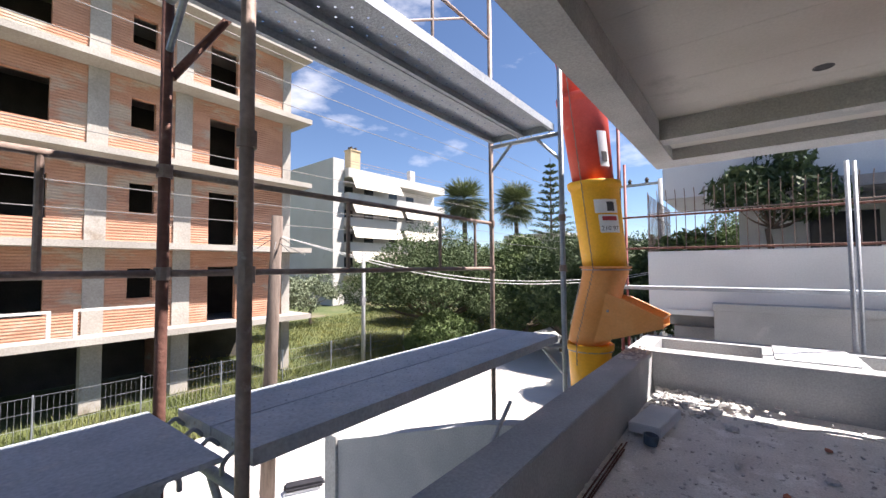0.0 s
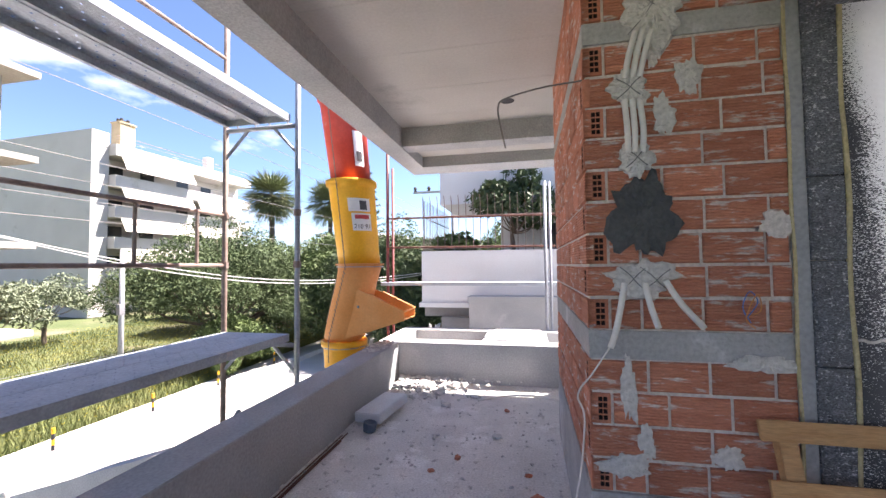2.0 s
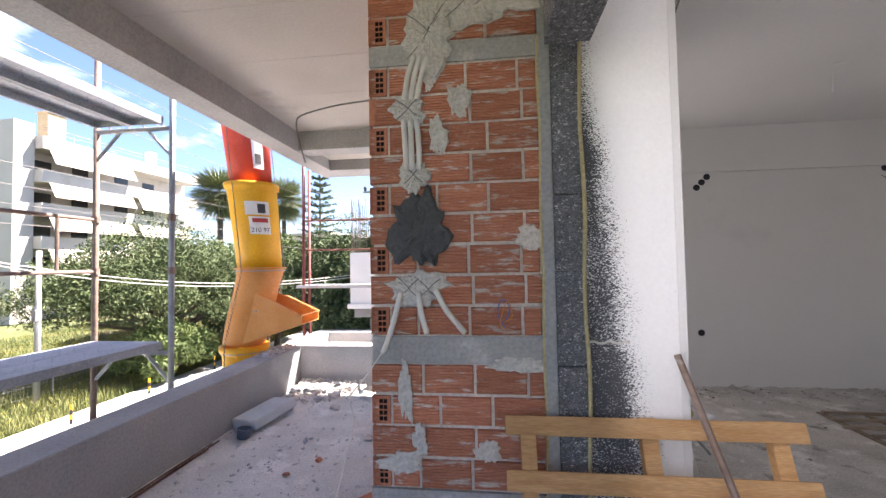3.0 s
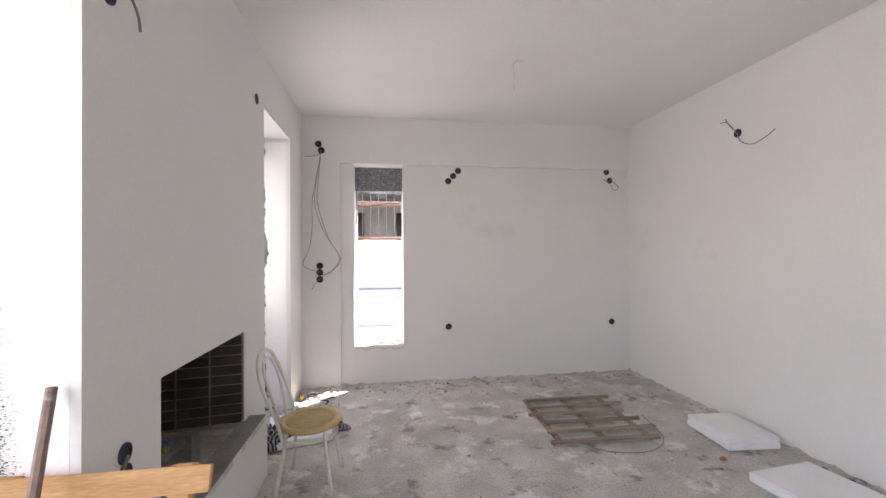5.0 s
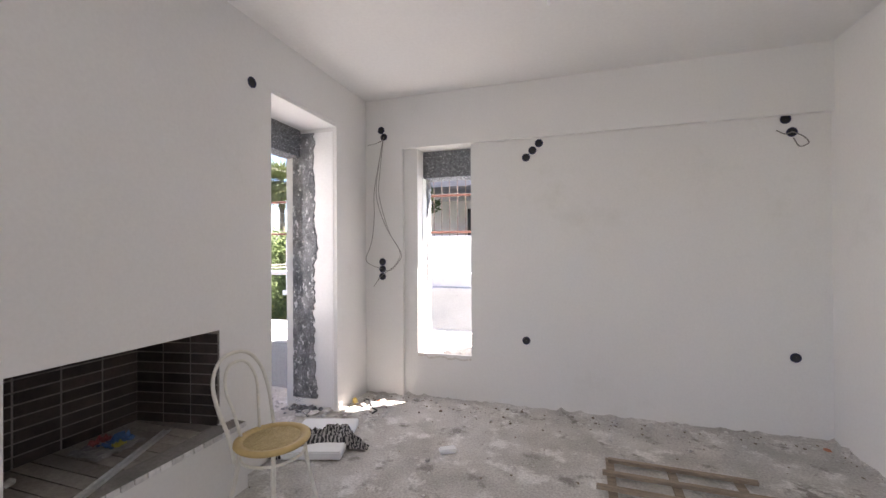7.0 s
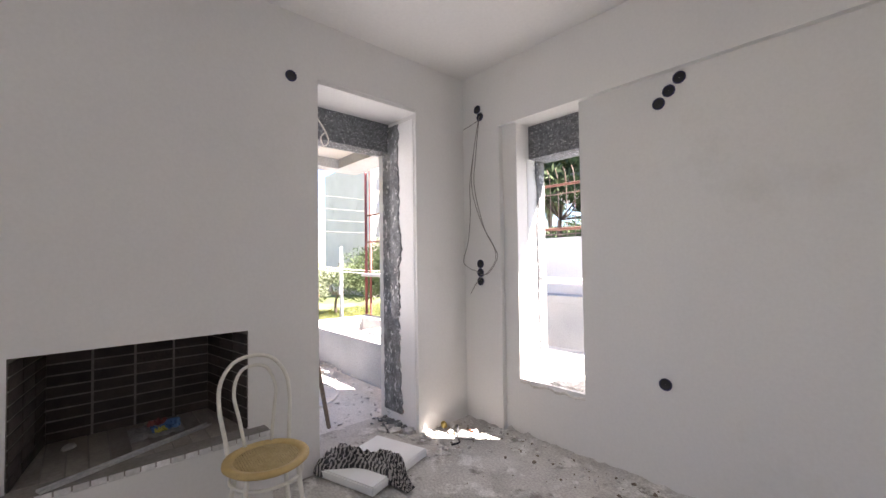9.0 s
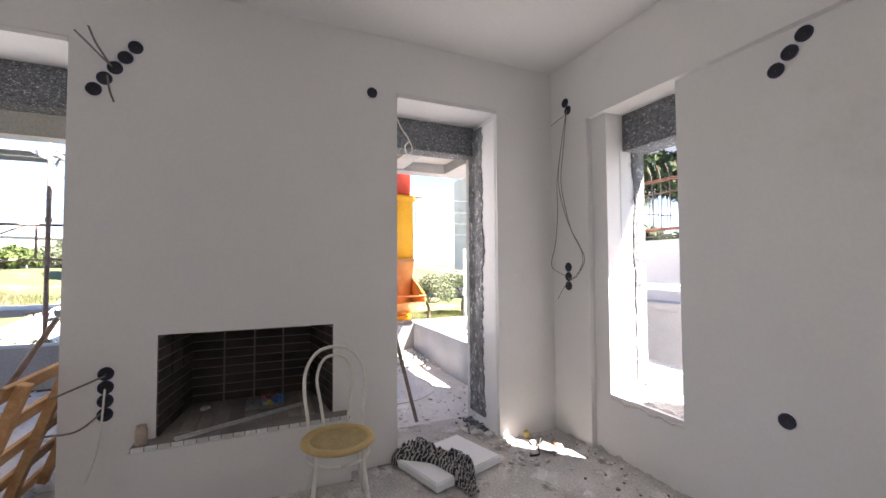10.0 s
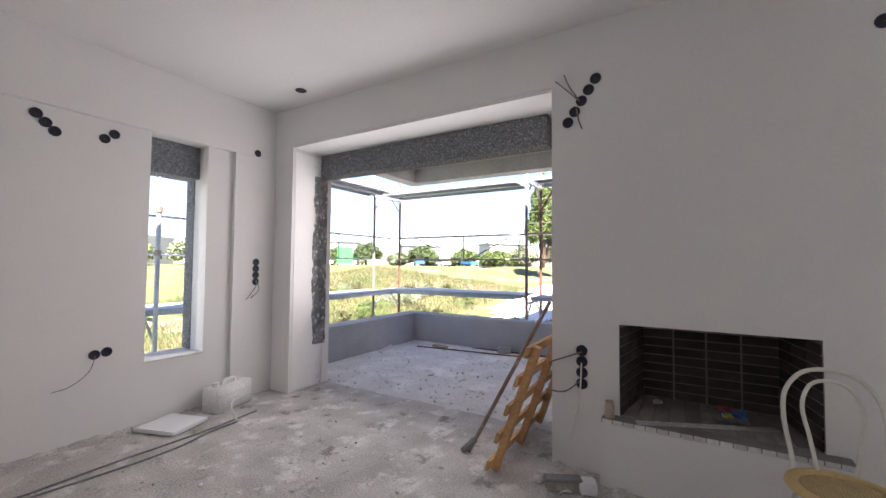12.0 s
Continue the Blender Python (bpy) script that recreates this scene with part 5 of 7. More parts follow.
def deck_mesh(length, width=0.33, h=0.055, holes=True):
    """A steel plank, perforated with real gaps in the sheet or embossed with small studs."""
    bm = bmesh.new()
    xs = [0.0]
    rows = 5
    pitch = width / rows
    for r in range(rows):
        c = (r + 0.5) * pitch
        xs += [c - 0.006, c + 0.006]
    xs.append(width)
    n = int(length / 0.055)
    ys = [0.0]
    for k in range(n):
        c = (k + 0.5) * length / n
        ys += [c - 0.006, c + 0.006]
    ys.append(length)
    grid = [[bm.verts.new((x, y, h)) for x in xs] for y in ys]
    for j in range(len(ys) - 1):
        for i in range(len(xs) - 1):
            if i % 2 == 1 and j % 2 == 1 and (j // 2 + i // 2) % 2 == 0:
                if not holes:
                    q = (grid[j][i], grid[j][i + 1], grid[j + 1][i + 1], grid[j + 1][i])
                    tip = bm.verts.new(sum((v.co for v in q), Vector()) / 4 + Vector((0, 0, 0.005)))
                    for k in range(4):
                        bm.faces.new((q[k], q[(k + 1) % 4], tip))
                continue
            bm.faces.new((grid[j][i], grid[j][i + 1], grid[j + 1][i + 1], grid[j + 1][i]))
    for x0, x1 in ((0.0, 0.003), (width - 0.003, width)):
        box(bm, x0, 0, -0.01, x1, length, h - 0.0005)
    for x0, x1 in ((0.003, 0.03), (width - 0.03, width - 0.003)):
        box(bm, x0, 0, -0.0095, x1, length, -0.006)
    for y0 in (0.0, length - 0.004):
        box(bm, 0.003, y0, -0.0055, width - 0.003, y0 + 0.004, h - 0.001)
    return mesh_of(bm, DECK)


PL_LONG = deck_mesh(2.86)
PL_STUD = deck_mesh(2.86, holes=False)


def deck(m, label, mesh=PL_LONG, length=2.86):
    t = thing("scaffold_deck", m, label, "scaffold deck", "steel decks of the scaffold")
    for x in (-0.715, -0.375):
        part("plank", mesh, DECK, t, m=pose(x, 0, 0))
        for dx in (0.07, 0.26):
            for y, s in ((0.0, -1), (length, 1)):
                part("hook", tubes((bend([(x + dx, y, 0.0), (x + dx, y + 0.035 * s, 0.035), (x + dx, y + 0.07 * s, 0.01), (x + dx, y + 0.075 * s, -0.03)], 4), 0.009), seg=6), STEEL, t)
    return t


deck(pose(SXI, 0.36, 0.76), "grey studded steel scaffold deck above the street", PL_STUD)
deck(pose(SXI, 0.36, 2.735), "grey perforated steel scaffold deck overhead")
deck(pose(SXI, -2.78, 0.765), "grey studded steel scaffold deck above the street", PL_STUD)
deck(pose(SXI, -2.78, 2.735), "grey perforated steel scaffold deck overhead")
for z in (0.76, 2.735):
    for y in (7.3, 4.4, 1.5):
        deck(pose(y, -2.35, z, 0, 0, 90), "grey perforated steel scaffold deck on the south side")
t = thing("deck_cover", pose(SXI, 0.24, 0.825), "scuffed plywood and steel toe board on the deck", "board")
part("board", boxes((-0.7, -2.4, 0, 0.0, 0.0, 0.018), bevel=0.004), DECK, t)


def guard(m, length, label, mm=PIPE, uprights=(0.33, 0.67), brace=False):
    t = thing("guard_rail", m, label, "guard rail", "guard rails of the scaffold")
    for z in (1.43, 1.9):
        part("rail", tubes(([(0, 0, z), (0, length, z)], 0.017), seg=10), mm, t, smooth=True)
    for u in uprights:
        part("upright", tubes(([(0, length * u, 1.43), (0, length * u, 1.9)], 0.014)), mm, t)
    if brace:
        part("brace", tubes(([(0, length * 0.12, 1.9), (0, length * 0.45, 1.43)], 0.012)), mm, t)
        part("brace", tubes(([(0, length * 0.84, 1.9), (0, length * 0.54, 1.43)], 0.012)), mm, t)
    return t


guard(pose(SXO, 0.30, 0), 2.97, "dark steel guard rail along the scaffold", uprights=(0.36, 0.70, 0.89))
guard(pose(SXO, -2.85, 0), 3.15, "dark steel guard rail along the scaffold", uprights=(0.5, 0.87), brace=True)
guard(pose(SXO, 0.30, 1.98), 2.97, "dark steel guard rail of the upper lift", brace=True)
guard(pose(2.62, -3.11, 0, 0, 0, 90), 4.8, "dark steel guard rail along the south scaffold", STEEL)
guard(pose(5.6, -3.11, 0, 0, 0, 90), 2.98, "dark steel guard rail along the south scaffold", STEEL)
t = thing("scaffold_ledger", pose(0, 6.06, 0), "long grey scaffold plank beyond the planter", "scaffold")
part("plank", boxes((-1.7, 0.05, 1.09, 3.6, 0.35, 1.14)), DECK, t)
for z in (1.70, 2.17):
    t = thing("scaffold_ledger", pose(0, 6.15, 0), "rusty horizontal scaffold tube beyond the planter", "scaffold")
    part("rail", tubes(([(-1.6, 0, z), (3.6, 0, z - 0.04)], 0.015)), RUST, t)
t = thing("scaffold_brace", pose(0, 0, 0), "diagonal steel ladder rail below the deck", "scaffold")
part("rail", tubes(([(-1.95, 1.2, -1.35), (-1.95, 3.2, 0.12)], 0.02)), STEEL, t)
for k in range(4):
    y = 1.45 + 0.5 * k
    part("upright", tubes(([(-1.95, y, -1.35 + (y - 1.2) * 0.735 - 0.32), (-1.95, y, -1.35 + (y - 1.2) * 0.735)], 0.012)), STEEL, t)
t = thing("scaffold_brace", pose(0, 0, 0), "long diagonal scaffold tube at the outer standard", "scaffold")
part("tube", tubes(([(SXO, 0.32, 2.35), (SXO, 1.9, 4.9)], 0.02)), RUST, t)

# ---- rubble chute ----
CX, CYC = -1.47, 4.65
t = thing("rubble_chute", pose(CX, CYC, 0.0), "yellow, orange and red plastic rubble chute on chains", "chute")


def chute_x(z):
    """How far the chute leans aside at height z."""
    if z < 0.54:
        return -0.155
    return -0.155 + 0.212 * (z - 0.54) / 0.86 if z < 1.4 else 0.057 - 0.114 * (z - 1.4)


def bucket(z0, z1, r0, r1):
    bm = lathe(bmesh.new(), [(r0 - 0.012, z0), (r0, z0), (r0 + (r1 - r0) * 0.9, z0 + (z1 - z0) * 0.9), (r1, z1 - 0.07), (r1 + 0.025, z1 - 0.06), (r1 + 0.03, z1), (r1 + 0.008, z1 + 0.004), (r1 - 0.012, z1 - 0.03), (r0 - 0.012, z0)], 32)
    for k in range(14):
        a = 2 * math.pi * k / 14
        rr = r1 + 0.012
        c, s = math.cos(a), math.sin(a)
        v = [(c * (rr + d) - s * w, s * (rr + d) + c * w, z) for d, w, z in ((-0.03, -0.008, z1 - 0.15), (-0.03, 0.008, z1 - 0.15), (0.012, 0.008, z1 - 0.06), (0.012, -0.008, z1 - 0.06))]
        bm.faces.new([bm.verts.new(q) for q in v])
    a, b = chute_x(z0 + 0.05), chute_x(z1)
    for v in bm.verts:
        v.co.x += a + (b - a) * (v.co.z - z0) / (z1 - z0)
    return bm


part("yellow_bucket", bucket(-0.6, 0.50, 0.2, 0.255), YELLOW, t, "yellow chute bucket", True)
part("yellow_bucket", bucket(-1.7, -0.5, 0.2, 0.255), YELLOW, t, "yellow chute bucket", True)
part("yellow_bucket", bucket(-2.8, -1.6, 0.2, 0.255), YELLOW, t, "yellow chute bucket", True)
bm = lathe(bmesh.new(), [(0.20, 0.50), (0.245, 0.54), (0.25, 0.62), (0.255, 0.9), (0.25, 1.2), (0.262, 1.36), (0.268, 1.42), (0.235, 1.44), (0.23, 1.3), (0.225, 0.7)], 32)
for v in bm.verts:
    v.co.x += chute_x(max(0.54, v.co.z))
part("branch_piece", bm, ORANGE, t, "faded orange chute branch piece", True)
bm = bmesh.new()
sec = []
for d, zc0, zc1, w in ((-0.12, 0.53, 1.22, 0.22), (0.27, 0.64, 1.07, 0.22), (0.5, 0.715, 0.965, 0.225), (0.69, 0.775, 0.876, 0.23)):
    sec.append([[bm.verts.new(q) for q in ((d, -w + e, zc0 + e), (d, w - e, zc0 + e), (d, w - e, zc1), (d, -w + e, zc1))] for e in (0.0, 0.012)])
for a, b in zip(sec, sec[1:]):
    for k in (0, 1, 3):
        for e in (0, 1):
            bm.faces.new((a[e][k], a[e][(k + 1) % 4], b[e][(k + 1) % 4], b[e][k]))
    for k in (2, 3):
        bm.faces.new((a[0][k], b[0][k], b[1][k], a[1][k]))
for k in (0, 1, 3):
    bm.faces.new((sec[-1][0][k], sec[-1][0][(k + 1) % 4], sec[-1][1][(k + 1) % 4], sec[-1][1][k]))
part("side_hopper", bm, ORANGE, t, "faded orange side hopper")
part("hopper_lip", tubes(([(0.27, -0.222, 1.075), (0.69, -0.232, 0.88), (0.69, 0.232, 0.88), (0.27, 0.222, 1.075)], 0.012), seg=6), ORANGE, t)
part("bolt", lathe(bmesh.new(), [(0.0, 0.0), (0.016, 0.0), (0.012, 0.016), (0.0, 0.018)], 10), STEEL, t, m=pose(0.13, -0.232, 0.93, 90))
part("yellow_bucket", bucket(1.36, 2.46, 0.25, 0.285), YELLOW, t, "yellow chute bucket with torn labels", True)
part("red_bucket", bucket(2.35, 3.55, 0.235, 0.285), RED, t, "faded red chute bucket", True)
part("red_bucket", bucket(3.45, 4.6, 0.225, 0.28), RED, t, "faded red chute bucket", True)
for z, r, w, mm in ((1.43, 0.286, 0.012, ORANGE), (1.40, 0.283, 0.006, STEEL), (0.43, 0.268, 0.007, STEEL)):
    part("clamp_ring", tube(bmesh.new(), [(chute_x(z) + r * math.cos(a), r * math.sin(a), z) for a in (2 * math.pi * k / 28 for k in range(29))], w, 6), mm, t)
for az in (-100, 60):
    a = radians(az)
    bm = bmesh.new()
    for k in range(92):
        z = 0.3 + k * 0.045
        c = Vector((0.315 * math.cos(a) + chute_x(max(z, 0.54)), 0.315 * math.sin(a), z))
        tube(bm, [c + Vector((0.008 * (k % 2), 0.008 * ((k + 1) % 2), -0.02)), c + Vector((-0.006 * (k % 2), 0, 0.022))], 0.006, 5)
    part("chain", bm, PIPE, t)


def label_patch(z0, z1, a0, a1, r, grow=0.032, base=1.36):
    """A sheet that clings to a bucket of radius r at height base, between two angles."""
    bm = bmesh.new()
    rows = []
    for z in (z0, z1):
        rr = r + (z - base) * grow
        rows.append([bm.verts.new((rr * math.cos(radians(a0 + (a1 - a0) * k / 8)) + chute_x(z), rr * math.sin(radians(a0 + (a1 - a0) * k / 8)), z)) for k in range(9)])
    for k in range(8):
        bm.faces.new((rows[0][k], rows[0][k + 1], rows[1][k + 1], rows[1][k]))
    return bm


part("label", label_patch(1.83, 2.04, -74, -24, 0.256), LABEL, t, "white torn paper label")
part("label", label_patch(2.06, 2.22, -80, -24, 0.256), LABEL, t, "white torn paper label")
part("label_mark", label_patch(2.08, 2.19, -52, -34, 0.2585), INK, t)
part("label_mark", label_patch(1.97, 2.02, -66, -30, 0.2585), INK_R, t)
part("label", label_patch(0.72, 1.25, -172, -152, 0.262, 0.0), LABEL, t, "white torn paper strip")
part("label", label_patch(2.62, 3.05, -50, -22, 0.243, 0.044, 2.35), LABEL, t, "white torn paper label")
part("label_mark", label_patch(2.68, 2.80, -44, -28, 0.246, 0.044, 2.35), INK, t)
fc = bpy.data.curves.new("digits", "FONT")
fc.body, fc.size, fc.extrude, fc.align_x = "210 97", 0.075, 0.0006, "CENTER"
fo = bpy.data.objects.new("digits", fc)
scene.collection.objects.link(fo)
dg = bpy.context.evaluated_depsgraph_get()
me = bpy.data.meshes.new_from_object(fo.evaluated_get(dg))
bpy.data.objects.remove(fo)
me.materials.append(INK)
aa = radians(-49)
for v in me.vertices:
    ang = aa + v.co.x / 0.278
    v.co = Vector((0.2745 * math.cos(ang) + chute_x(1.89), 0.2745 * math.sin(ang), 1.855 + v.co.y)) + Vector((math.cos(ang), math.sin(ang), 0)) * v.co.z
part("lettering", me, INK, t, "dark printed digits")

# ---- ground, street and yard ----
def ground_height(x, y):
    d = max(0.0, min(1.0, ((-x * 0.72 - y * 0.69) - 26) / 40))
    return GZ + 4.3 * d * d * (3 - 2 * d) + 0.12 * noise.noise((x * 0.15, y * 0.15, 0)) - 0.06


nx = ny = 90
gx = [-400 * abs(1 - 2 * i / nx) ** 2.2 * (1 if i < nx / 2 else -1) - 8 for i in range(nx + 1)]
vs = [(x, y + 8, ground_height(x, y + 8)) for y in gx for x in gx]
fs = [(j * (nx + 1) + i, j * (nx + 1) + i + 1, (j + 1) * (nx + 1) + i + 1, (j + 1) * (nx + 1) + i) for j in range(nx) for i in range(nx)]
me = bpy.data.meshes.new("mesh")
me.from_pydata(vs, [], fs)
me.materials.append(GRASS)
me.polygons.foreach_set("use_smooth", [True] * len(fs))
tagged(new("ground", me), "rough green meadow with bare patches and weeds", "ground", kind="structure")
structure("road", boxes((-10.3, -1.5, GZ - 0.2, -2.6, 70, GZ + 0.04)), ROAD, "sunlit pale concrete street", "road")
structure("kerb", boxes((-10.6, -1.5, GZ - 0.2, -10.3, 70, GZ + 0.26), bevel=0.01), KERB, "raised pale concrete kerb", "kerb")
structure("pavement", boxes((-12.0, -1.5, GZ - 0.2, -10.6, 70, GZ + 0.10)), ROAD, "pale concrete pavement along the kerb", "pavement")
structure("yard", boxes((-2.6, -6, GZ - 0.2, 9, 12, GZ + 0.03)), CONC, "grey concrete yard below the terrace", "yard")
bm = bmesh.new()
pr = [(-4.5, GZ), (-1.3, GZ), (-1.3, 0.05), (-2.2, -0.13), (-4.5, -0.86)]
fr, bk = [bm.verts.new((x, 3.1, z)) for x, z in pr], [bm.verts.new((x, 3.28, z)) for x, z in pr]
bm.faces.new(fr[::-1]), bm.faces.new(bk)
for k in range(5):
    bm.faces.new((fr[k], fr[(k + 1) % 5], bk[(k + 1) % 5], bk[k]))
structure("wall_stair", bm, CONC, "sloping grey cement stair wall", "wall")
structure("wall_post", boxes((-4.72, 3.06, GZ, -4.48, 3.32, -0.80), bevel=0.008), KERB, "pale cement wall post", "wall")
bm = bmesh.new()
for i in range(24):
    for j in range(9):
        x, y = -50 + i, -15 + j
        if y + 15 > 0.45 * max(0, x + 34):
            bm.faces.new([bm.verts.new((a, b, ground_height(a, b) + 0.10)) for a, b in ((x, y), (x + 1, y), (x + 1, y + 1), (x, y + 1))])
structure("path", bm, ROAD, "pale concrete yard across the meadow", "path")
for y in (5.0, 8.0, 10.75, 13.5, 17):
    t = thing("bollard", pose(-11.15, y, GZ + 0.10), "short black and yellow striped bollard on the kerb", "bollard", "striped bollards")
    for k in range(4):
        part("band", tubes(([(0, 0, 0.14 * k), (0, 0, 0.14 * (k + 1))], 0.04), seg=10), YELLOW if k % 2 else BLACK, t)

# wire fence
t = thing("wire_fence", pose(-15.3, 0, GZ), "thin wire mesh fence on steel posts by the meadow", "fence")
for k in range(18):
    part("post", tubes(([(0, -8 + 2.4 * k, -0.1), (0, -8 + 2.4 * k, 1.35)], 0.022)), STEEL, t)
for z in (0.12, 0.5, 0.9, 1.3):
    part("strand", tubes(([(0, -8, z), (0, 32.8, z)], 0.006), seg=4), STEEL, t)
vs, fs = [], []
for k in range(330):
    y = -8 + k * 0.1236
    o = len(vs)
    vs += [(0, y, 0.1), (0, y + 0.005, 0.1), (0, y + 0.005, 1.3), (0, y, 1.3)]
    fs.append((o, o + 1, o + 2, o + 3))
me = bpy.data.meshes.new("mesh")
me.from_pydata(vs, [], fs)
me.materials.append(STEEL)
tagged(part("mesh_wires", me, STEEL, t), kind="stuff")

# utility poles and lines
t = thing("utility_pole", pose(-7.75, 3.95, GZ), "weathered wooden utility pole with loose cables", "utility pole")
part("pole", tube(bmesh.new(), [(0, 0, 0), (0.04, 0.03, 3), (0.1, 0.1, 5.75)], 0.15, 12, 0.11), POLEW, t, smooth=True)
rr = random.Random(9)
for k in range(7):
    a = rr.uniform(0, 6.28)
    e = rr.uniform(0.3, 0.6)
    part("loose_wire", tubes((bend([(0.09, 0.09, 5.0 + 0.05 * k), (0.09 + 0.3 * e * math.cos(a), 0.09 + 0.3 * e * math.sin(a), 5.1 + 0.04 * k), (0.09 + e * math.cos(a), 0.09 + e * math.sin(a), 4.9 + 0.05 * k)], 5), 0.009), seg=5), WIRE, t)
t = thing("utility_pole", pose(-14.6, 12.5, GZ), "slim grey street pole with a small box", "utility pole")
part("pole", tube(bmesh.new(), [(0, 0, 0), (0, 0, 5.4)], 0.1, 10, 0.08), CONC, t, smooth=True)
part("meter_box", boxes((-0.02, -0.2, 2.9, 0.15, 0.02, 3.3), bevel=0.01), CONC_D, t)
t = thing("pylon", pose(-3.4, 22, GZ), "pale utility pole with a crossarm and insulators", "utility pole")
part("pole", tube(bmesh.new(), [(0, 0, 0), (0, 0, 9.0)], 0.14, 10, 0.1), CONC, t, smooth=True)
part("crossarm", boxes((-2.3, -0.06, 8.75, 0.1, 0.06, 8.87)), CONC, t)
for x in (-2.2, -1.4, -0.6):
    part("insulator", lathe(bmesh.new(), [(0.0, 8.87), (0.1, 8.9), (0.06, 8.98), (0.12, 9.02), (0.05, 9.14), (0.0, 9.16)], 10, (x, 0)), SHADE_FITTINGS, t)
for x, z in ((-8.0, 6.1), (-8.0, 5.55), (-8.0, 5.05), (-8.0, 3.6), (-8.0, 3.17), (-7.9, 2.77), (-7.9, 2.38)):
    t = thing("power_line", pose(0, 0, 0), "thin power line above the street", "cable", "lines above the street")
    part("cable", tubes((bend([(x, -25, z + 0.3), (x, -8, z - 0.05), (x, 10, z), (x, 28, z - 0.05), (x, 60, z + 0.4)], 6), 0.008), seg=5), WIRE, t)
for dz in (0, 0.07):
    t = thing("service_cable", pose(0, 0, 0), "pale sagging service cable", "cable", "service cables")
    part("cable", tubes((bend([(-7.65, 4.05, 2.1), (-6.0, 6.2, 1.35 + dz), (-4.6, 8.4, 1.02 + dz), (-3.0, 11.5, 1.05 + dz), (-1.7, 14, 1.4)], 8), 0.008), seg=6), PVC, t)


# ---- the unfinished brick building ----
BX, BXB = -17.3, -27.5
t = thing("unfinished_building", pose(0, 0, GZ), "unfinished orange brick apartment building with bare concrete slabs", "building")
SLZ = [2.55, 5.6, 8.65, 11.7, 14.75]
YB0, YB1 = -3.2, 10.3
for k, z in enumerate(SLZ):
    part("slab", boxes((BXB, YB0, z - 0.22, BX + 0.95, YB1 + 0.55, z)), RAWCONC, t, "stained bare concrete slab")
COLS = [(-3.2, -2.7), (-0.4, 0.15), (2.9, 3.46), (5.46, 6.05), (9.9, 10.3)]
for y0, y1 in COLS:
    part("column", boxes((BX - 0.4, y0, 0, BX + 0.02, y1, SLZ[-1] - 0.22)), RAWCONC, t)
    part("column", boxes((BXB + 0.3, y0, 0, BXB + 0.7, y1, SLZ[-1] - 0.22)), RAWCONC, t)
part("back_wall", boxes((BXB, YB0, SLZ[0], BXB + 0.25, YB1, SLZ[-1])), BRICKFAR, t)
part("side_wall", boxes((BXB + 0.25, YB1 - 0.25, SLZ[0], BX - 0.42, YB1, SLZ[-1] - 0.22)), BRICKFAR, t)
part("side_wall", boxes((BXB + 0.25, YB0, SLZ[0], BX - 0.42, YB0 + 0.25, SLZ[-1] - 0.22)), BRICKFAR, t)
# Near-black walls painted in behind the openings in place of their inner shade.
part("shade_partition", boxes((BX - 3.2, YB0 + 0.3, SLZ[0], BX - 3.0, YB1 - 0.3, SLZ[-1] - 0.22)), SHADE_FITTINGS, t)
part("basement_wall", boxes((BX - 5.0, YB0, 0, BX - 4.8, YB1, SLZ[0] - 0.22)), SHADE_FITTINGS, t)
part("basement_wall", boxes((BX - 4.8, 6.05, 0, BX - 0.9, 6.25, SLZ[0] - 0.22)), BRICKFAR, t)
bays = [((-2.7, -0.4), (-2.1, -0.9, 0.65, 2.1)), ((0.15, 2.9), (0.5, 2.0, 0.7, 2.1)), ((3.46, 5.46), (4.09, 4.84, 1.1, 2.15)), ((6.05, 9.9), (6.71, 7.81, 0.05, 2.2))]
for k, z in enumerate(SLZ[:-1]):
    top = SLZ[k + 1] - 0.22
    for (y0, y1), (a, b, c, d) in bays:
        part("brick_panel", boxes((BX - 0.25, y0, z, BX - 0.03, a, top), (BX - 0.25, b, z, BX - 0.03, y1, top), (BX - 0.25, a, z + d, BX - 0.03, b, top), *([(BX - 0.25, a, z, BX - 0.03, b, z + c)] if c > 0.1 else [])), BRICKFAR, t)
for y0, y1 in ((-0.5, 2.1), (2.6, 5.0)):
    part("panel_frame", boxes((BX + 0.6, y0, SLZ[0], BX + 0.66, y0 + 0.1, SLZ[0] + 0.9), (BX + 0.6, y1 - 0.1, SLZ[0], BX + 0.66, y1, SLZ[0] + 0.9), (BX + 0.6, y0 + 0.1, SLZ[0] + 0.82, BX + 0.66, y1 - 0.1, SLZ[0] + 0.9), (BX + 0.6, y0 + 0.1, SLZ[0], BX + 0.66, y1 - 0.1, SLZ[0] + 0.06)), KERB, t)

# ---- white apartment block ----
t = thing("apartment_building", pose(-40.2, 30.3, GZ, 0, 0, -3), "white apartment building with long balconies and cream awnings", "building")
H = 18.2
part("wall", boxes((-15, 1.6, 0, -1.6, 20.4, H - 1.0), (-15, 0, 0, 0.0, 1.6, H)), FACADE, t)
part("stair_tower", boxes((-3.2, 4, H - 1.0, -1.9, 5.6, H + 2.15), (-3.3, 3.9, H + 2.15, -1.8, 5.7, H + 2.3)), mat("tan_render", (0.42, 0.33, 0.20), (0.50, 0.40, 0.26), 0.9, 1.0, 12, 0.1), t)
part("chimney", boxes((-3.4, 16, H - 1.0, -2.6, 17, H + 1.6)), FACADE, t)
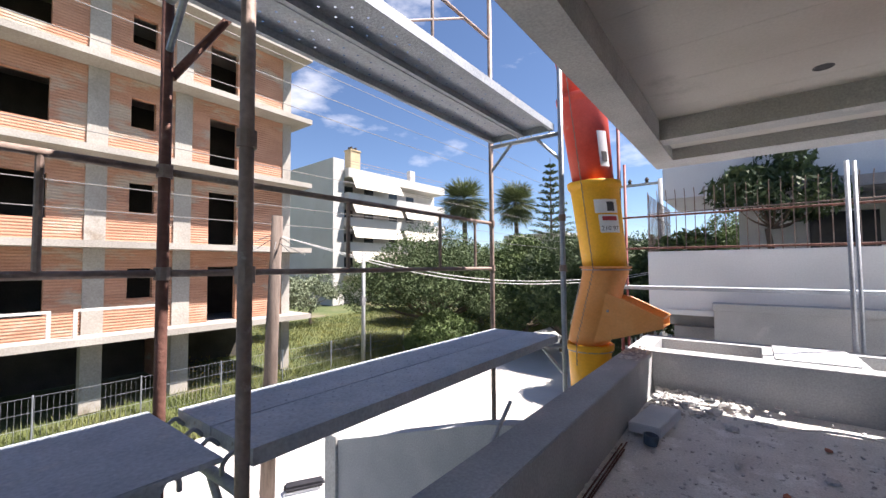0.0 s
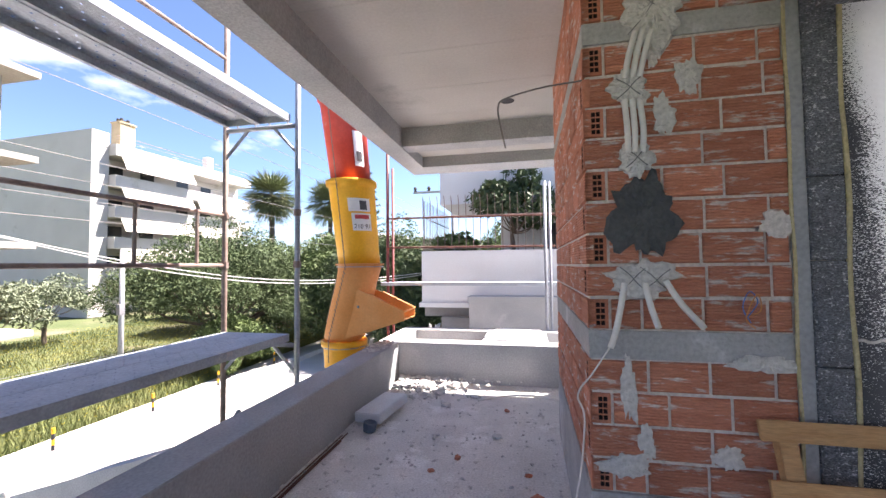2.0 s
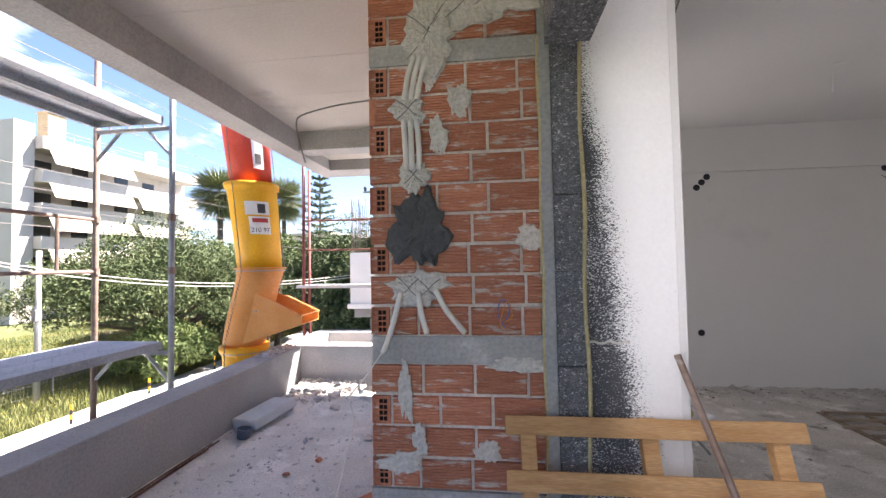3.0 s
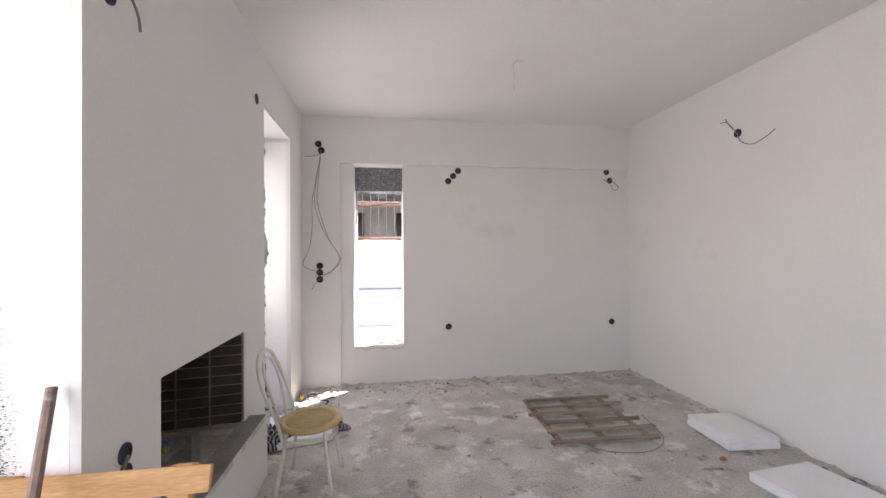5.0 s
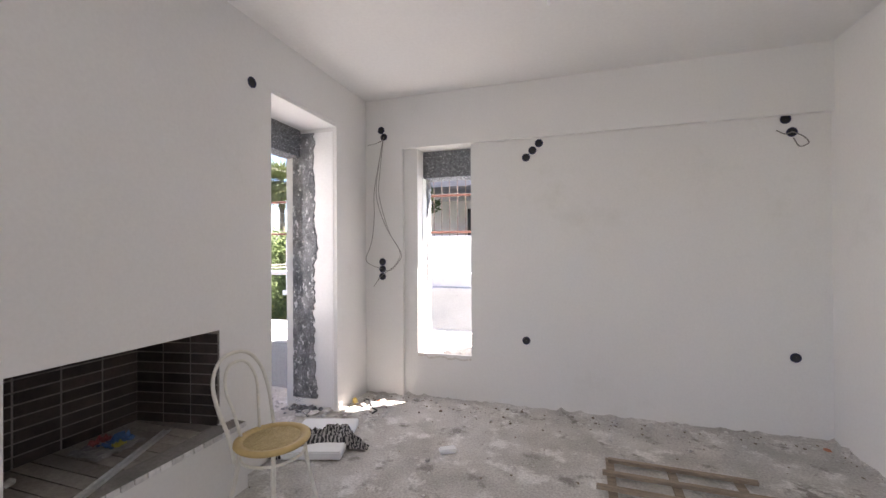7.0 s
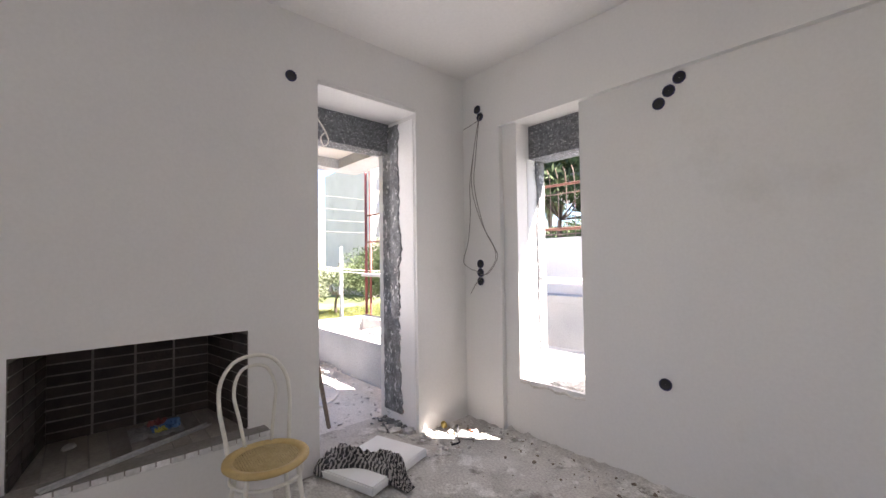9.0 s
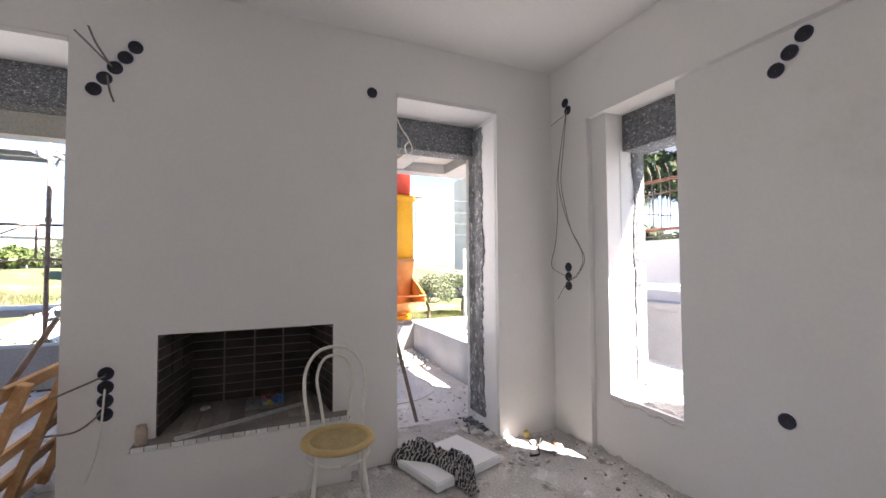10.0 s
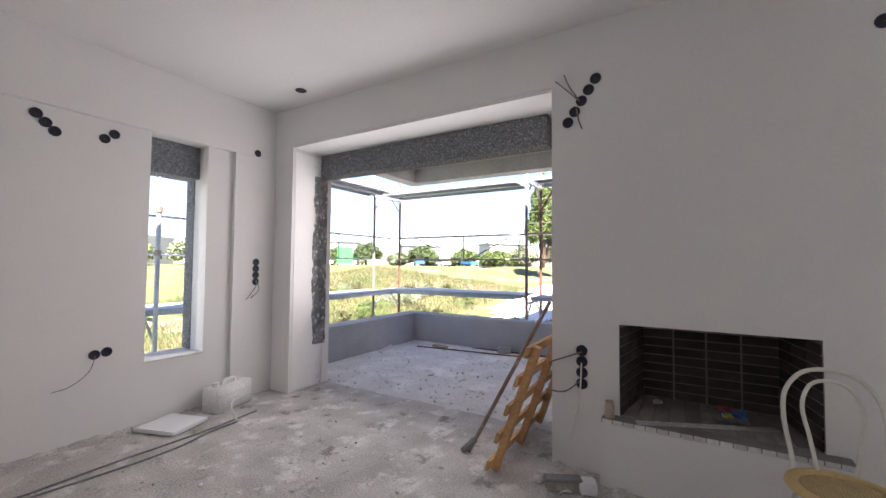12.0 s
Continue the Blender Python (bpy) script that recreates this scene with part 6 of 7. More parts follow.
for dx, dy in ((-2.8, 4.4), (-2.3, 4.4), (-2.8, 5.1), (-2.3, 5.1)):
    part("chimney_pot", tubes(([(dx, dy, H + 2.3), (dx, dy, H + 2.75)], 0.16), seg=8), SHADE_FITTINGS, t)
part("roof_rail", tubes(([(0.6, 1.8, H - 0.15), (0.6, 20, H - 0.15)], 0.03), ([(0.6, 1.8, H - 0.5), (0.6, 20, H - 0.5)], 0.02), seg=5), PIPE, t)
for k in range(5):
    z = 3.75 + 3.1 * k
    part("balcony", boxes((-1.6, 1.62, z - 0.2, 0.9, 20.2, z), (0.72, 1.62, z, 0.9, 20.2, z + 0.95), (-1.6, 1.62, z, 0.72, 1.8, z + 0.95)), FACADE, t)
    if k < 4:
        for y0 in (2.2, 11.2):
            if k == 3 and y0 > 10:
                continue
            bm = bmesh.new()
            y1 = y0 + (8.2 if y0 < 10 else 7.0)
            v = [bm.verts.new(q) for q in ((0.92, y0, z + 2.86), (0.92, y1, z + 2.86), (1.65, y1, z + 1.5), (1.65, y0, z + 1.5), (0.88, y0, z + 2.84), (0.88, y1, z + 2.84), (1.61, y1, z + 1.48), (1.61, y0, z + 1.48))]
            for q in ((0, 1, 2, 3), (4, 7, 6, 5), (0, 3, 7, 4), (1, 5, 6, 2), (3, 2, 6, 7), (0, 4, 5, 1)):
                bm.faces.new([v[i] for i in q])
            part("awning", bm, AWNING, t, "cream canvas awning")
        for y0 in (2.5, 6.0, 10.5, 14.0):
            part("window", boxes((-1.62, y0, z + 0.05, -1.55, y0 + 1.6, z + 2.2)), GLASSDARK, t)
for y, h in ((8, 1.6), (9.5, 1.1), (12.5, 1.4), (15, 1.0)):
    part("antenna", tubes(([(-4, y, H - 1.0), (-4, y, H - 0.6 + h)], 0.03), ([(-4, y - 0.5, H - 0.8 + h), (-4, y + 0.5, H - 0.8 + h)], 0.02), seg=5), STEEL, t)


def block_house(name, m, sx, sy, h, label, storeys=3, material=FACADE):
    t = thing(name, m, label, "building", "far houses")
    part("wall", boxes((-sx / 2, -sy / 2, -1.5, sx / 2, sy / 2, h)), material, t)
    part("roof", boxes((-sx / 2 - 0.3, -sy / 2 - 0.3, h, sx / 2 + 0.3, sy / 2 + 0.3, h + 0.35)), KERB, t)
    for k in range(storeys):
        z = 0.9 + k * h / storeys
        for s in (-1, 1):
            for i in range(int(sx // 3.2)):
                x = -sx / 2 + 1.2 + 3.2 * i
                part("window", boxes((x, s * (sy / 2 + 0.01) - 0.04, z, x + 1.3, s * (sy / 2 + 0.01) + 0.04, z + 1.35)), GLASSDARK, t)
            for i in range(int(sy // 3.2)):
                y = -sy / 2 + 1.2 + 3.2 * i
                part("window", boxes((s * (sx / 2 + 0.01) - 0.04, y, z, s * (sx / 2 + 0.01) + 0.04, y + 1.3, z + 1.35)), GLASSDARK, t)
    return t


block_house("house", pose(-27, 66, GZ, 0, 0, -10), 10, 12, 9.5, "far white apartment house behind palms")
block_house("house", pose(-13, 75, GZ, 0, 0, 5), 12, 10, 8.5, "far white apartment house behind trees")
block_house("house", pose(-3, 62, GZ, 0, 0, 0), 9, 10, 7.5, "far pale house behind trees", 2)
block_house("house", pose(6, 58, GZ, 0, 0, 8), 9, 10, 9.0, "far pinkish house behind railings", 3, AWNING)
for x, y, sx, sy, h, st in ((-75, -52, 12, 9, 4.5, 1), (-84, -34, 10, 10, 5.0, 1), (-62, -66, 14, 9, 5.0, 1), (-88, -16, 10, 9, 4.5, 1), (-48, -82, 12, 9, 5.5, 2), (-30, -88, 12, 9, 5.0, 1)):
    block_house("house", pose(x, y, ground_height(x, y), 0, 0, 40), sx, sy, h, "low pale house beyond the meadow", st)
t = thing("skip_container", pose(-48, -50, ground_height(-48, -50), 0, 0, 45), "bright green steel container at the far field edge", "container")
part("body", boxes((-3, -1.3, 0.3, 3, 1.3, 3.2), bevel=0.05), mat("green_paint", (0.02, 0.40, 0.06), (0.04, 0.48, 0.10), 0.5, 2, 20, 0.1), t)
part("stripe", boxes((-2.6, 1.3, 2.0, 2.6, 1.34, 2.6)), LABEL, t)
for k, (x, y) in enumerate(((-57, -40), (-60, -36.5), (-64, -33), (-46, -53), (-43, -56))):
    t = thing("parked_car", pose(x, y, ground_height(x, y), 0, 0, 40 + 9 * k), "small pale parked car beyond the meadow" if k % 2 else "small blue parked car beyond the meadow", "car", "cars beyond the meadow")
    part("body", boxes((-2.1, -0.85, 0.3, 2.1, 0.85, 0.9), bevel=0.12), LABEL if k % 2 else BLUE, t)
    part("cabin", boxes((-1.2, -0.75, 0.9, 1.2, 0.75, 1.45), bevel=0.18), GLASSDARK, t)
    for sx in (-1.3, 1.3):
        for sy in (-0.8, 0.8):
            part("wheel", tubes(([(sx, sy - 0.09, 0.3), (sx, sy + 0.09, 0.3)], 0.3), seg=12), BLACK, t)

# ---- neighbour to the north ----
structure("wall_garden", boxes((-1.6, 8.3, 0.62, 8, 8.55, 1.71), (-1.65, 8.25, 0.52, 8, 8.6, 0.62), bevel=0.008), WHITEWALL, "old white-painted garden wall", "wall")
structure("wall_garden_low", boxes((-0.54, 7.95, GZ, 8, 8.2, 0.66), (-0.56, 7.9, 0.66, 8, 8.25, 0.78), bevel=0.008), CONC, "lower grey garden wall with rough coping", "wall")
structure("terrace_north", boxes((-1.6, 8.55, 0.3, 8, 16, 1.55), (-1.2, 8.4, GZ, 8, 15, 0.3)), CONC_D, "raised yard of the neighbour", "yard")
t = thing("railing", pose(0, 8.43, 1.71), "dark steel railing with tall bent spikes on the wall", "railing")
part("rail", tubes(([(-1.6, 0, 0.06), (8, 0, 0.06)], 0.012)), PIPE, t)
part("rail", tubes(([(-1.6, 0, 0.75), (8, 0, 0.75)], 0.012)), PIPE, t)
for k in range(62):
    x = -1.58 + 0.155 * k
    part("spike", tubes((bend([(x, 0, 0), (x, 0, 0.85), (x, -0.03, 1.08), (x, -0.09, 1.18)], 3), 0.008), seg=5), PIPE, t)
t = thing("railing", pose(-1.6, 8.43, 1.71, 0, 0, 90), "dark steel railing with tall bent spikes on the wall", "railing")
for k in range(20):
    part("spike", tubes(([(0.15 * k, 0, 0), (0.15 * k, 0, 1.15)], 0.008), seg=5), PIPE, t)
part("rail", tubes(([(0, 0, 0.75), (3, 0, 0.75)], 0.012)), PIPE, t)
t = thing("neighbour_house", pose(0, 10, 0), "white neighbouring house with a deep balcony", "house")
part("balcony", boxes((-1.55, 0, 2.95, 9, 3.0, 3.1), (-1.55, 0, 3.1, 0.65, 0.15, 3.85), (-1.55, 0.15, 3.1, -1.4, 3, 3.85), (0.65, 0, 3.1, 9, 0.15, 3.95)), WHITEWALL, t)
part("wall", boxes((-0.2, 3.0, 0, 9, 8, 7.5)), WHITEWALL, t)
part("upper_wall", boxes((0.65, 0.5, 3.95, 9, 3.0, 7.0)), WHITEWALL, t)
part("canopy", boxes((0.7, -0.9, 2.75, 9, 0.0, 2.94)), CONC_D, t, "dark grey canopy")
for x in (-1.3, -0.8, -0.3, 0.2):
    part("rail", tubes(([(x, 0.08, 3.85), (x, 0.08, 4.25)], 0.012)), PIPE, t)
part("rail", tubes(([(-1.5, 0.08, 4.25), (0.6, 0.08, 4.25)], 0.014)), PIPE, t)
for x in (1.2, 3.4, 5.6):
    part("window", boxes((x, 2.94, 1.6, x + 1.2, 2.99, 2.7)), GLASSDARK, t)


# ---- plants ----
def leaves(clumps, size, per, seed, droop=0.0, long=1.6):
    """Many small leaf cards scattered in ellipsoids (x, y, z, rx, ry, rz)."""
    g = np.random.default_rng(seed)
    vs = []
    for x, y, z, rx, ry, rz in clumps:
        n = per
        d = g.normal(size=(n, 3))
        d /= np.linalg.norm(d, axis=1)[:, None]
        r = g.uniform(0.35, 1.0, n) ** 0.5
        c = d * r[:, None] * np.array((rx, ry, rz)) + np.array((x, y, z))
        a = g.normal(size=(n, 3))
        a[:, 2] -= droop
        a /= np.linalg.norm(a, axis=1)[:, None]
        b = np.cross(a, g.normal(size=(n, 3)))
        b /= np.linalg.norm(b, axis=1)[:, None]
        s = size * g.uniform(0.6, 1.4, n)[:, None]
        vs.append(np.stack((c - a * s * long, c + b * s * 0.5, c + a * s * long, c - b * s * 0.5), 1).reshape(-1, 3))
    v = np.concatenate(vs)
    me = bpy.data.meshes.new("mesh")
    n = len(v) // 4
    me.from_pydata(v.tolist(), [], np.arange(4 * n).reshape(n, 4).tolist())
    return me


def tree(name, m, label, height, spread, material, seed, size=0.07, per=420, n=26, trunk=0.16, low=0.35, flat=0.35, droop=0.0):
    rr = random.Random(seed)
    t = thing(name, m, label, "tree")
    bm = bmesh.new()
    fork = height * low
    tube(bm, bend([(0, 0, -0.2), (0.06 * height * rr.uniform(-1, 1), 0.05 * height * rr.uniform(-1, 1), fork * 0.6), (0.08 * height * rr.uniform(-1, 1), 0.06 * height * rr.uniform(-1, 1), fork)], 4), trunk, 9, trunk * 0.7)
    top = Vector((0, 0, fork))
    clumps = []
    for k in range(n):
        a = k * 2.399 + rr.uniform(-0.4, 0.4)
        rad = spread * math.sqrt((k + 0.5) / n) * rr.uniform(0.75, 1.05)
        zz = fork + (height - fork) * (1 - (rad / spread) ** 2 * 0.75) * rr.uniform(0.55, 0.98)
        e = Vector((rad * math.cos(a), rad * math.sin(a), zz))
        if k % 2 == 0:
            mid = top.lerp(e, 0.5) + Vector((0, 0, -0.06 * height))
            tube(bm, bend([top * 1.0, mid, e], 4), trunk * 0.38, 6, trunk * 0.08)
        s = spread * rr.uniform(0.28, 0.46)
        clumps.append((e.x, e.y, e.z, s, s, s * (flat + rr.uniform(0, 0.35))))
    part("trunk", bm, BARK, t, smooth=True)
    me = leaves(clumps, size, per, seed, droop)
    me.materials.append(material)
    part("crown", me, material, t)
    return t


tree("pine_tree", pose(-15.1, 18.3, GZ), "broad green umbrella pine in the meadow", 6.3, 4.3, LEAF_PINE, 11, 0.05, 1500, 56, 0.26, 0.26, 0.5)
tree("olive_tree", pose(-25, 14.5, GZ), "grey-green olive tree in the meadow", 3.9, 2.3, LEAF_OLIVE, 12, 0.07, 300, 22, 0.14, 0.4, 0.5)
tree("olive_tree", pose(-29, 19.5, GZ), "grey-green olive tree in the meadow", 4.2, 2.4, LEAF_OLIVE, 13, 0.07, 300, 22, 0.14, 0.4, 0.5)
for k, (x, y, h, s, mm) in enumerate(((-22, 27, 6.5, 3.6, LEAF_DARK), (-17.5, 28, 6.8, 3.8, LEAF_LIGHT), (-13.5, 25, 5.6, 3.0, LEAF_DARK), (-11.0, 22, 6.2, 2.8, LEAF_LIGHT), (-8.2, 21, 5.8, 2.6, LEAF_DARK), (-6.0, 19.5, 5.9, 2.4, LEAF_DARK),
                                     (-14, 33, 7.5, 3.6, LEAF_DARK), (-9.5, 31, 7.8, 3.6, LEAF_LIGHT), (-5.0, 27, 6.6, 3.2, LEAF_DARK), (-26, 33, 6.5, 3.6, LEAF_LIGHT), (-18, 37, 7.0, 3.8, LEAF_DARK), (-3.2, 15.5, 5.4, 2.0, LEAF_DARK), (-1.6, 33, 8, 3.5, LEAF_LIGHT), (-12.5, 16.0, 2.2, 1.6, LEAF_LIGHT))):
    tree("tree", pose(x, y, GZ), "dense leafy green tree behind the meadow", h, s, mm, 30 + k, 0.07, 850, 34, 0.18, 0.16, 0.7)
tree("loquat_tree", pose(0.35, 9.4, 1.5), "leafy loquat tree behind the railing", 2.1, 1.05, LEAF_DARK, 60, 0.05, 220, 20, 0.06, 0.3, 0.5, 0.8)
tree("shrub", pose(-1.0, 9.0, 1.5), "low green shrub behind the railing", 0.6, 0.6, LEAF_LIGHT, 61, 0.05, 90, 12, 0.03, 0.2, 0.5)
for k, (x, y, h, s) in enumerate(((-66, -45, 7, 4.0), (-72, -38, 6, 3.5), (-80, -28, 7, 4), (-54, -58, 6, 3.5), (-58, -54, 7.5, 4), (-42, -62, 6, 3.5), (-30, -66, 7, 4), (-88, -22, 8, 5), (-92, -8, 8, 5), (-20, -66, 7, 4), (-70, -46, 4.5, 2.6), (-64, -50, 3.8, 3.0), (-76, -33, 4.6, 3.2), (-70, -29, 5.4, 2.6), (-61, -48, 3.2, 2.2), (-78, -42, 6.4, 2.4), (-67, -37, 3.0, 2.8), (-60, -27, 5.0, 1.8))):
    tree("tree", pose(x, y, ground_height(x, y)), "green tree at the far edge of the meadow", h * 0.58, s * 0.8, (LEAF_DARK, LEAF_PINE, LEAF_OLIVE, LEAF_LIGHT)[(k * 7) % 4], 80 + k, 0.17, 260, 22, 0.2, 0.16, 0.75)
tree("poplar_tree", pose(-54, -15.5, ground_height(-54, -15.5)), "tall slender yellow-green poplar by the yard", 15.0, 2.3, LEAF_LIGHT, 140, 0.16, 330, 60, 0.25, 0.12, 1.5)
for k in range(46):
    x, y = -13 - 24 * rnd.random(), -4 - 26 * rnd.random()
    if not (x < -25 and -16 < y < -5):
        tree("bush", pose(x, y, ground_height(x, y)), "scrubby dry bush in the meadow", 0.7 + rnd.random(), 0.6 + 0.8 * rnd.random(), (LEAF_OLIVE, DRY, LEAF_LIGHT)[k % 3], 200 + k, 0.07, 70, 9, 0.03, 0.1, 0.6)


def palm(m, h, label, seed):
    rr = random.Random(seed)
    t = thing("palm_tree", m, label, "palm")
    part("trunk", tube(bmesh.new(), [(0, 0, -0.2), (0.1, 0, h * 0.5), (0, 0, h)], 0.32, 10, 0.26), BARK, t, smooth=True)
    vs, fs = [], []
    for k in range(92):
        a, el = k * 2.399, radians(rr.uniform(-75, 78))
        L = rr.uniform(2.1, 2.9)
        d = Vector((math.cos(a) * math.cos(el), math.sin(a) * math.cos(el), math.sin(el)))
        side = d.cross(Vector((0, 0, 1))).normalized()
        up = side.cross(d)
        base = Vector((0, 0, h)) + d * 0.8
        for j in range(15):
            b = radians(-75 + 150 * j / 14)
            tip = base + (d * math.cos(b) + side * math.sin(b)) * L * (0.75 + 0.25 * math.cos(b)) - Vector((0, 0, 0.25 * L * rr.uniform(0.3, 1.0)))
            w = (side * math.cos(b) - d * math.sin(b)) * 0.035
            o = len(vs)
            vs += [base - w, base + w, base.lerp(tip, 0.65) + w * 1.2 + up * 0.03, tip, base.lerp(tip, 0.65) - w * 1.2 + up * 0.03]
            fs.append((o, o + 1, o + 2, o + 3, o + 4))
        o = len(vs)
        vs += [Vector((0, 0, h)) - side * 0.03, Vector((0, 0, h)) + side * 0.03, base + side * 0.02, base - side * 0.02]
        fs.append((o, o + 1, o + 2, o + 3))
    me = bpy.data.meshes.new("mesh")
    me.from_pydata([tuple(v) for v in vs], [], fs)
    me.materials.append(LEAF_PALM)
    part("fronds", me, LEAF_PALM, t)
    return t


palm(pose(-25.4, 37, GZ), 12.2, "tall fan palm with a shaggy crown", 3)
palm(pose(-23, 45, GZ), 12.6, "tall fan palm with a shaggy crown", 4)
t = thing("norfolk_pine", pose(-18, 44, GZ), "slender tiered norfolk pine above the trees", "tree")
bm = tube(bmesh.new(), [(0, 0, 0), (0, 0, 17.2)], 0.25, 8, 0.03)
clumps = []
for k in range(13):
    z = 6.6 + k * 0.8
    L = 2.6 * (1 - k / 15)
    for j in range(6):
        a = j * 1.047 + k * 0.4
        e = Vector((L * math.cos(a), L * math.sin(a), z + 0.25 * L))
        tube(bm, [(0, 0, z), e], 0.05, 5, 0.02)
        for q in (0.4, 0.7, 1.0):
            clumps.append((e.x * q, e.y * q, z + 0.25 * L * q, L * 0.2, L * 0.2, 0.1))
part("trunk", bm, BARK, t)
me = leaves(clumps, 0.09, 24, 17)
me.materials.append(LEAF_PINE)
part("crown", me, LEAF_PINE, t)

g = np.random.default_rng(8)


def blades(name, n, x0, x1, y0, y1, h, material, label, flower=False):
    x, y = g.uniform(x0, x1, n), g.uniform(y0, y1, n)
    keep = ~((x > -50) & (x < -26) & (y > -15) & (y < -6))
    x, y = x[keep], y[keep]
    n = len(x)
    a, hh = g.uniform(0, 6.28, n), h * g.uniform(0.4, 1.3, n)
    dx, dy = np.cos(a) * 0.008 * (1 + 3 * h), np.sin(a) * 0.008 * (1 + 3 * h)
    z = np.array([ground_height(p, q) for p, q in zip(x, y)]) + (hh if flower else 0)
    lx, ly = g.normal(0, 0.35, n) * hh, g.normal(0, 0.35, n) * hh
    if flower:
        hh, lx, ly = 0.04, 0.03, 0.03
    v = np.stack((np.stack((x - dx, y - dy, z), 1), np.stack((x + dx, y + dy, z), 1), np.stack((x + lx, y + ly, z + hh), 1)), 1).reshape(-1, 3)
    me = bpy.data.meshes.new("mesh")
    me.from_pydata(v.tolist(), [], np.arange(3 * n).reshape(n, 3).tolist())
    me.materials.append(material)
    return tagged(new(name, me), label, "grass", kind="stuff")


blades("grass", 42000, -16.8, -12.0, -6, 30, 0.34, BLADE, "long green weeds along the fence")
blades("grass", 40000, -32, -15, 8, 34, 0.26, BLADE, "green meadow grass")
blades("grass", 46000, -45, -12, -40, -3.5, 0.5, DRY, "long yellow-green meadow grass")
blades("grass", 16000, -12, 8, -30, -4, 0.45, DRY, "long yellow-green meadow grass")
blades("wild_flowers", 5000, -32, -12, 6, 32, 0.35, FLOWER, "small yellow wild flowers", True)

t = thing("scooter", pose(-6.4, 4.3, GZ + 0.04, 0, 0, 60), "small white scooter parked on the street", "scooter")
for x in (-0.6, 0.6):
    part("wheel", tube(bmesh.new(), [(x + 0.22 * math.cos(a), 0, 0.25 + 0.22 * math.sin(a)) for a in (2 * math.pi * k / 20 for k in range(21))], 0.05, 8), BLACK, t, smooth=True)
part("body", boxes((-0.75, -0.14, 0.35, -0.05, 0.14, 0.68), bevel=0.05), LABEL, t)
part("footboard", boxes((-0.06, -0.15, 0.28, 0.4, 0.15, 0.34), bevel=0.02), LABEL, t)
part("front_shield", boxes((0.38, -0.17, 0.3, 0.46, 0.17, 0.92), bevel=0.03), LABEL, t)
part("seat", boxes((-0.7, -0.13, 0.685, 0.0, 0.13, 0.78), bevel=0.04), BLACK, t)
part("handlebar", tubes(([(0.42, -0.32, 1.0), (0.45, 0, 1.04), (0.42, 0.32, 1.0)], 0.015), ([(0.45, 0, 0.9), (0.45, 0, 1.04)], 0.03)), BLACK, t)


# ---- brickwork of the chimney pier and fireplace tiles ----
CH, BHT = 0.1325, 0.119


def brick_mesh(length, material, holes=False, depth=0.03, h=BHT):
    bm = bmesh.new()
    rnd = random.Random(int(length * 1000))
    j = lambda s: rnd.uniform(-s, s)
    if holes:
        cols, rows = 3, 4
        xs, zs = [0.0], [0.0]
        for k in range(cols):
            c = 0.012 + (k + 0.5) * (length - 0.024) / cols
            xs += [c - 0.0078, c + 0.0078]
        for k in range(rows):
            c = 0.01 + (k + 0.5) * (h - 0.02) / rows
            zs += [c - 0.009, c + 0.009]
        xs.append(length), zs.append(h)
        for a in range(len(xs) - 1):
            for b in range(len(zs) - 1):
                # shallow pockets, coloured near-black for the shade of deeper holes
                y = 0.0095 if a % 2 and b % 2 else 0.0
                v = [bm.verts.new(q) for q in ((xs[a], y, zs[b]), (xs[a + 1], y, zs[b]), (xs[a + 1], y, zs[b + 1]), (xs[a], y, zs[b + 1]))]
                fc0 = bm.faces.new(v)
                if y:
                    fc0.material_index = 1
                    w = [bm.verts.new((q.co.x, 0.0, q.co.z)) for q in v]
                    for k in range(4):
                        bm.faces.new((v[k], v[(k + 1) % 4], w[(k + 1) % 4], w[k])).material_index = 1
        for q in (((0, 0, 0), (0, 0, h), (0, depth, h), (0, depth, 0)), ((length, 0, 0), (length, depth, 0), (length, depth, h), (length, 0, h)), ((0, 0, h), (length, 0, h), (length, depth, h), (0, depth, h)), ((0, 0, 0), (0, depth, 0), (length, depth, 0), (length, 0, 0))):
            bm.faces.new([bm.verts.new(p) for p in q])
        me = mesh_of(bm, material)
        me.materials.append(HOLE_SHADE)
        return me
    c = 0.004
    f = [bm.verts.new((x + j(0.0015), j(0.0012), z + j(0.0015))) for x, z in ((c, c), (length - c, c), (length - c, h - c), (c, h - c))]
    e = [bm.verts.new((x, c, z)) for x, z in ((0, 0), (length, 0), (length, h), (0, h))]
    b = [bm.verts.new((v.co.x, depth, v.co.z)) for v in e]
    bm.faces.new(f)
    for k in range(4):
        bm.faces.new((f[k], f[(k + 1) % 4], e[(k + 1) % 4], e[k]))
        bm.faces.new((e[k], e[(k + 1) % 4], b[(k + 1) % 4], b[k]))
    return mesh_of(bm, material)


BR_CACHE = {}


def brick_piece(length, holes=False):
    key = (round(length / 0.01), holes)
    if key not in BR_CACHE:
        BR_CACHE[key] = brick_mesh(key[0] * 0.01, BRICK_H if holes else BRICK, holes)
    return BR_CACHE[key]


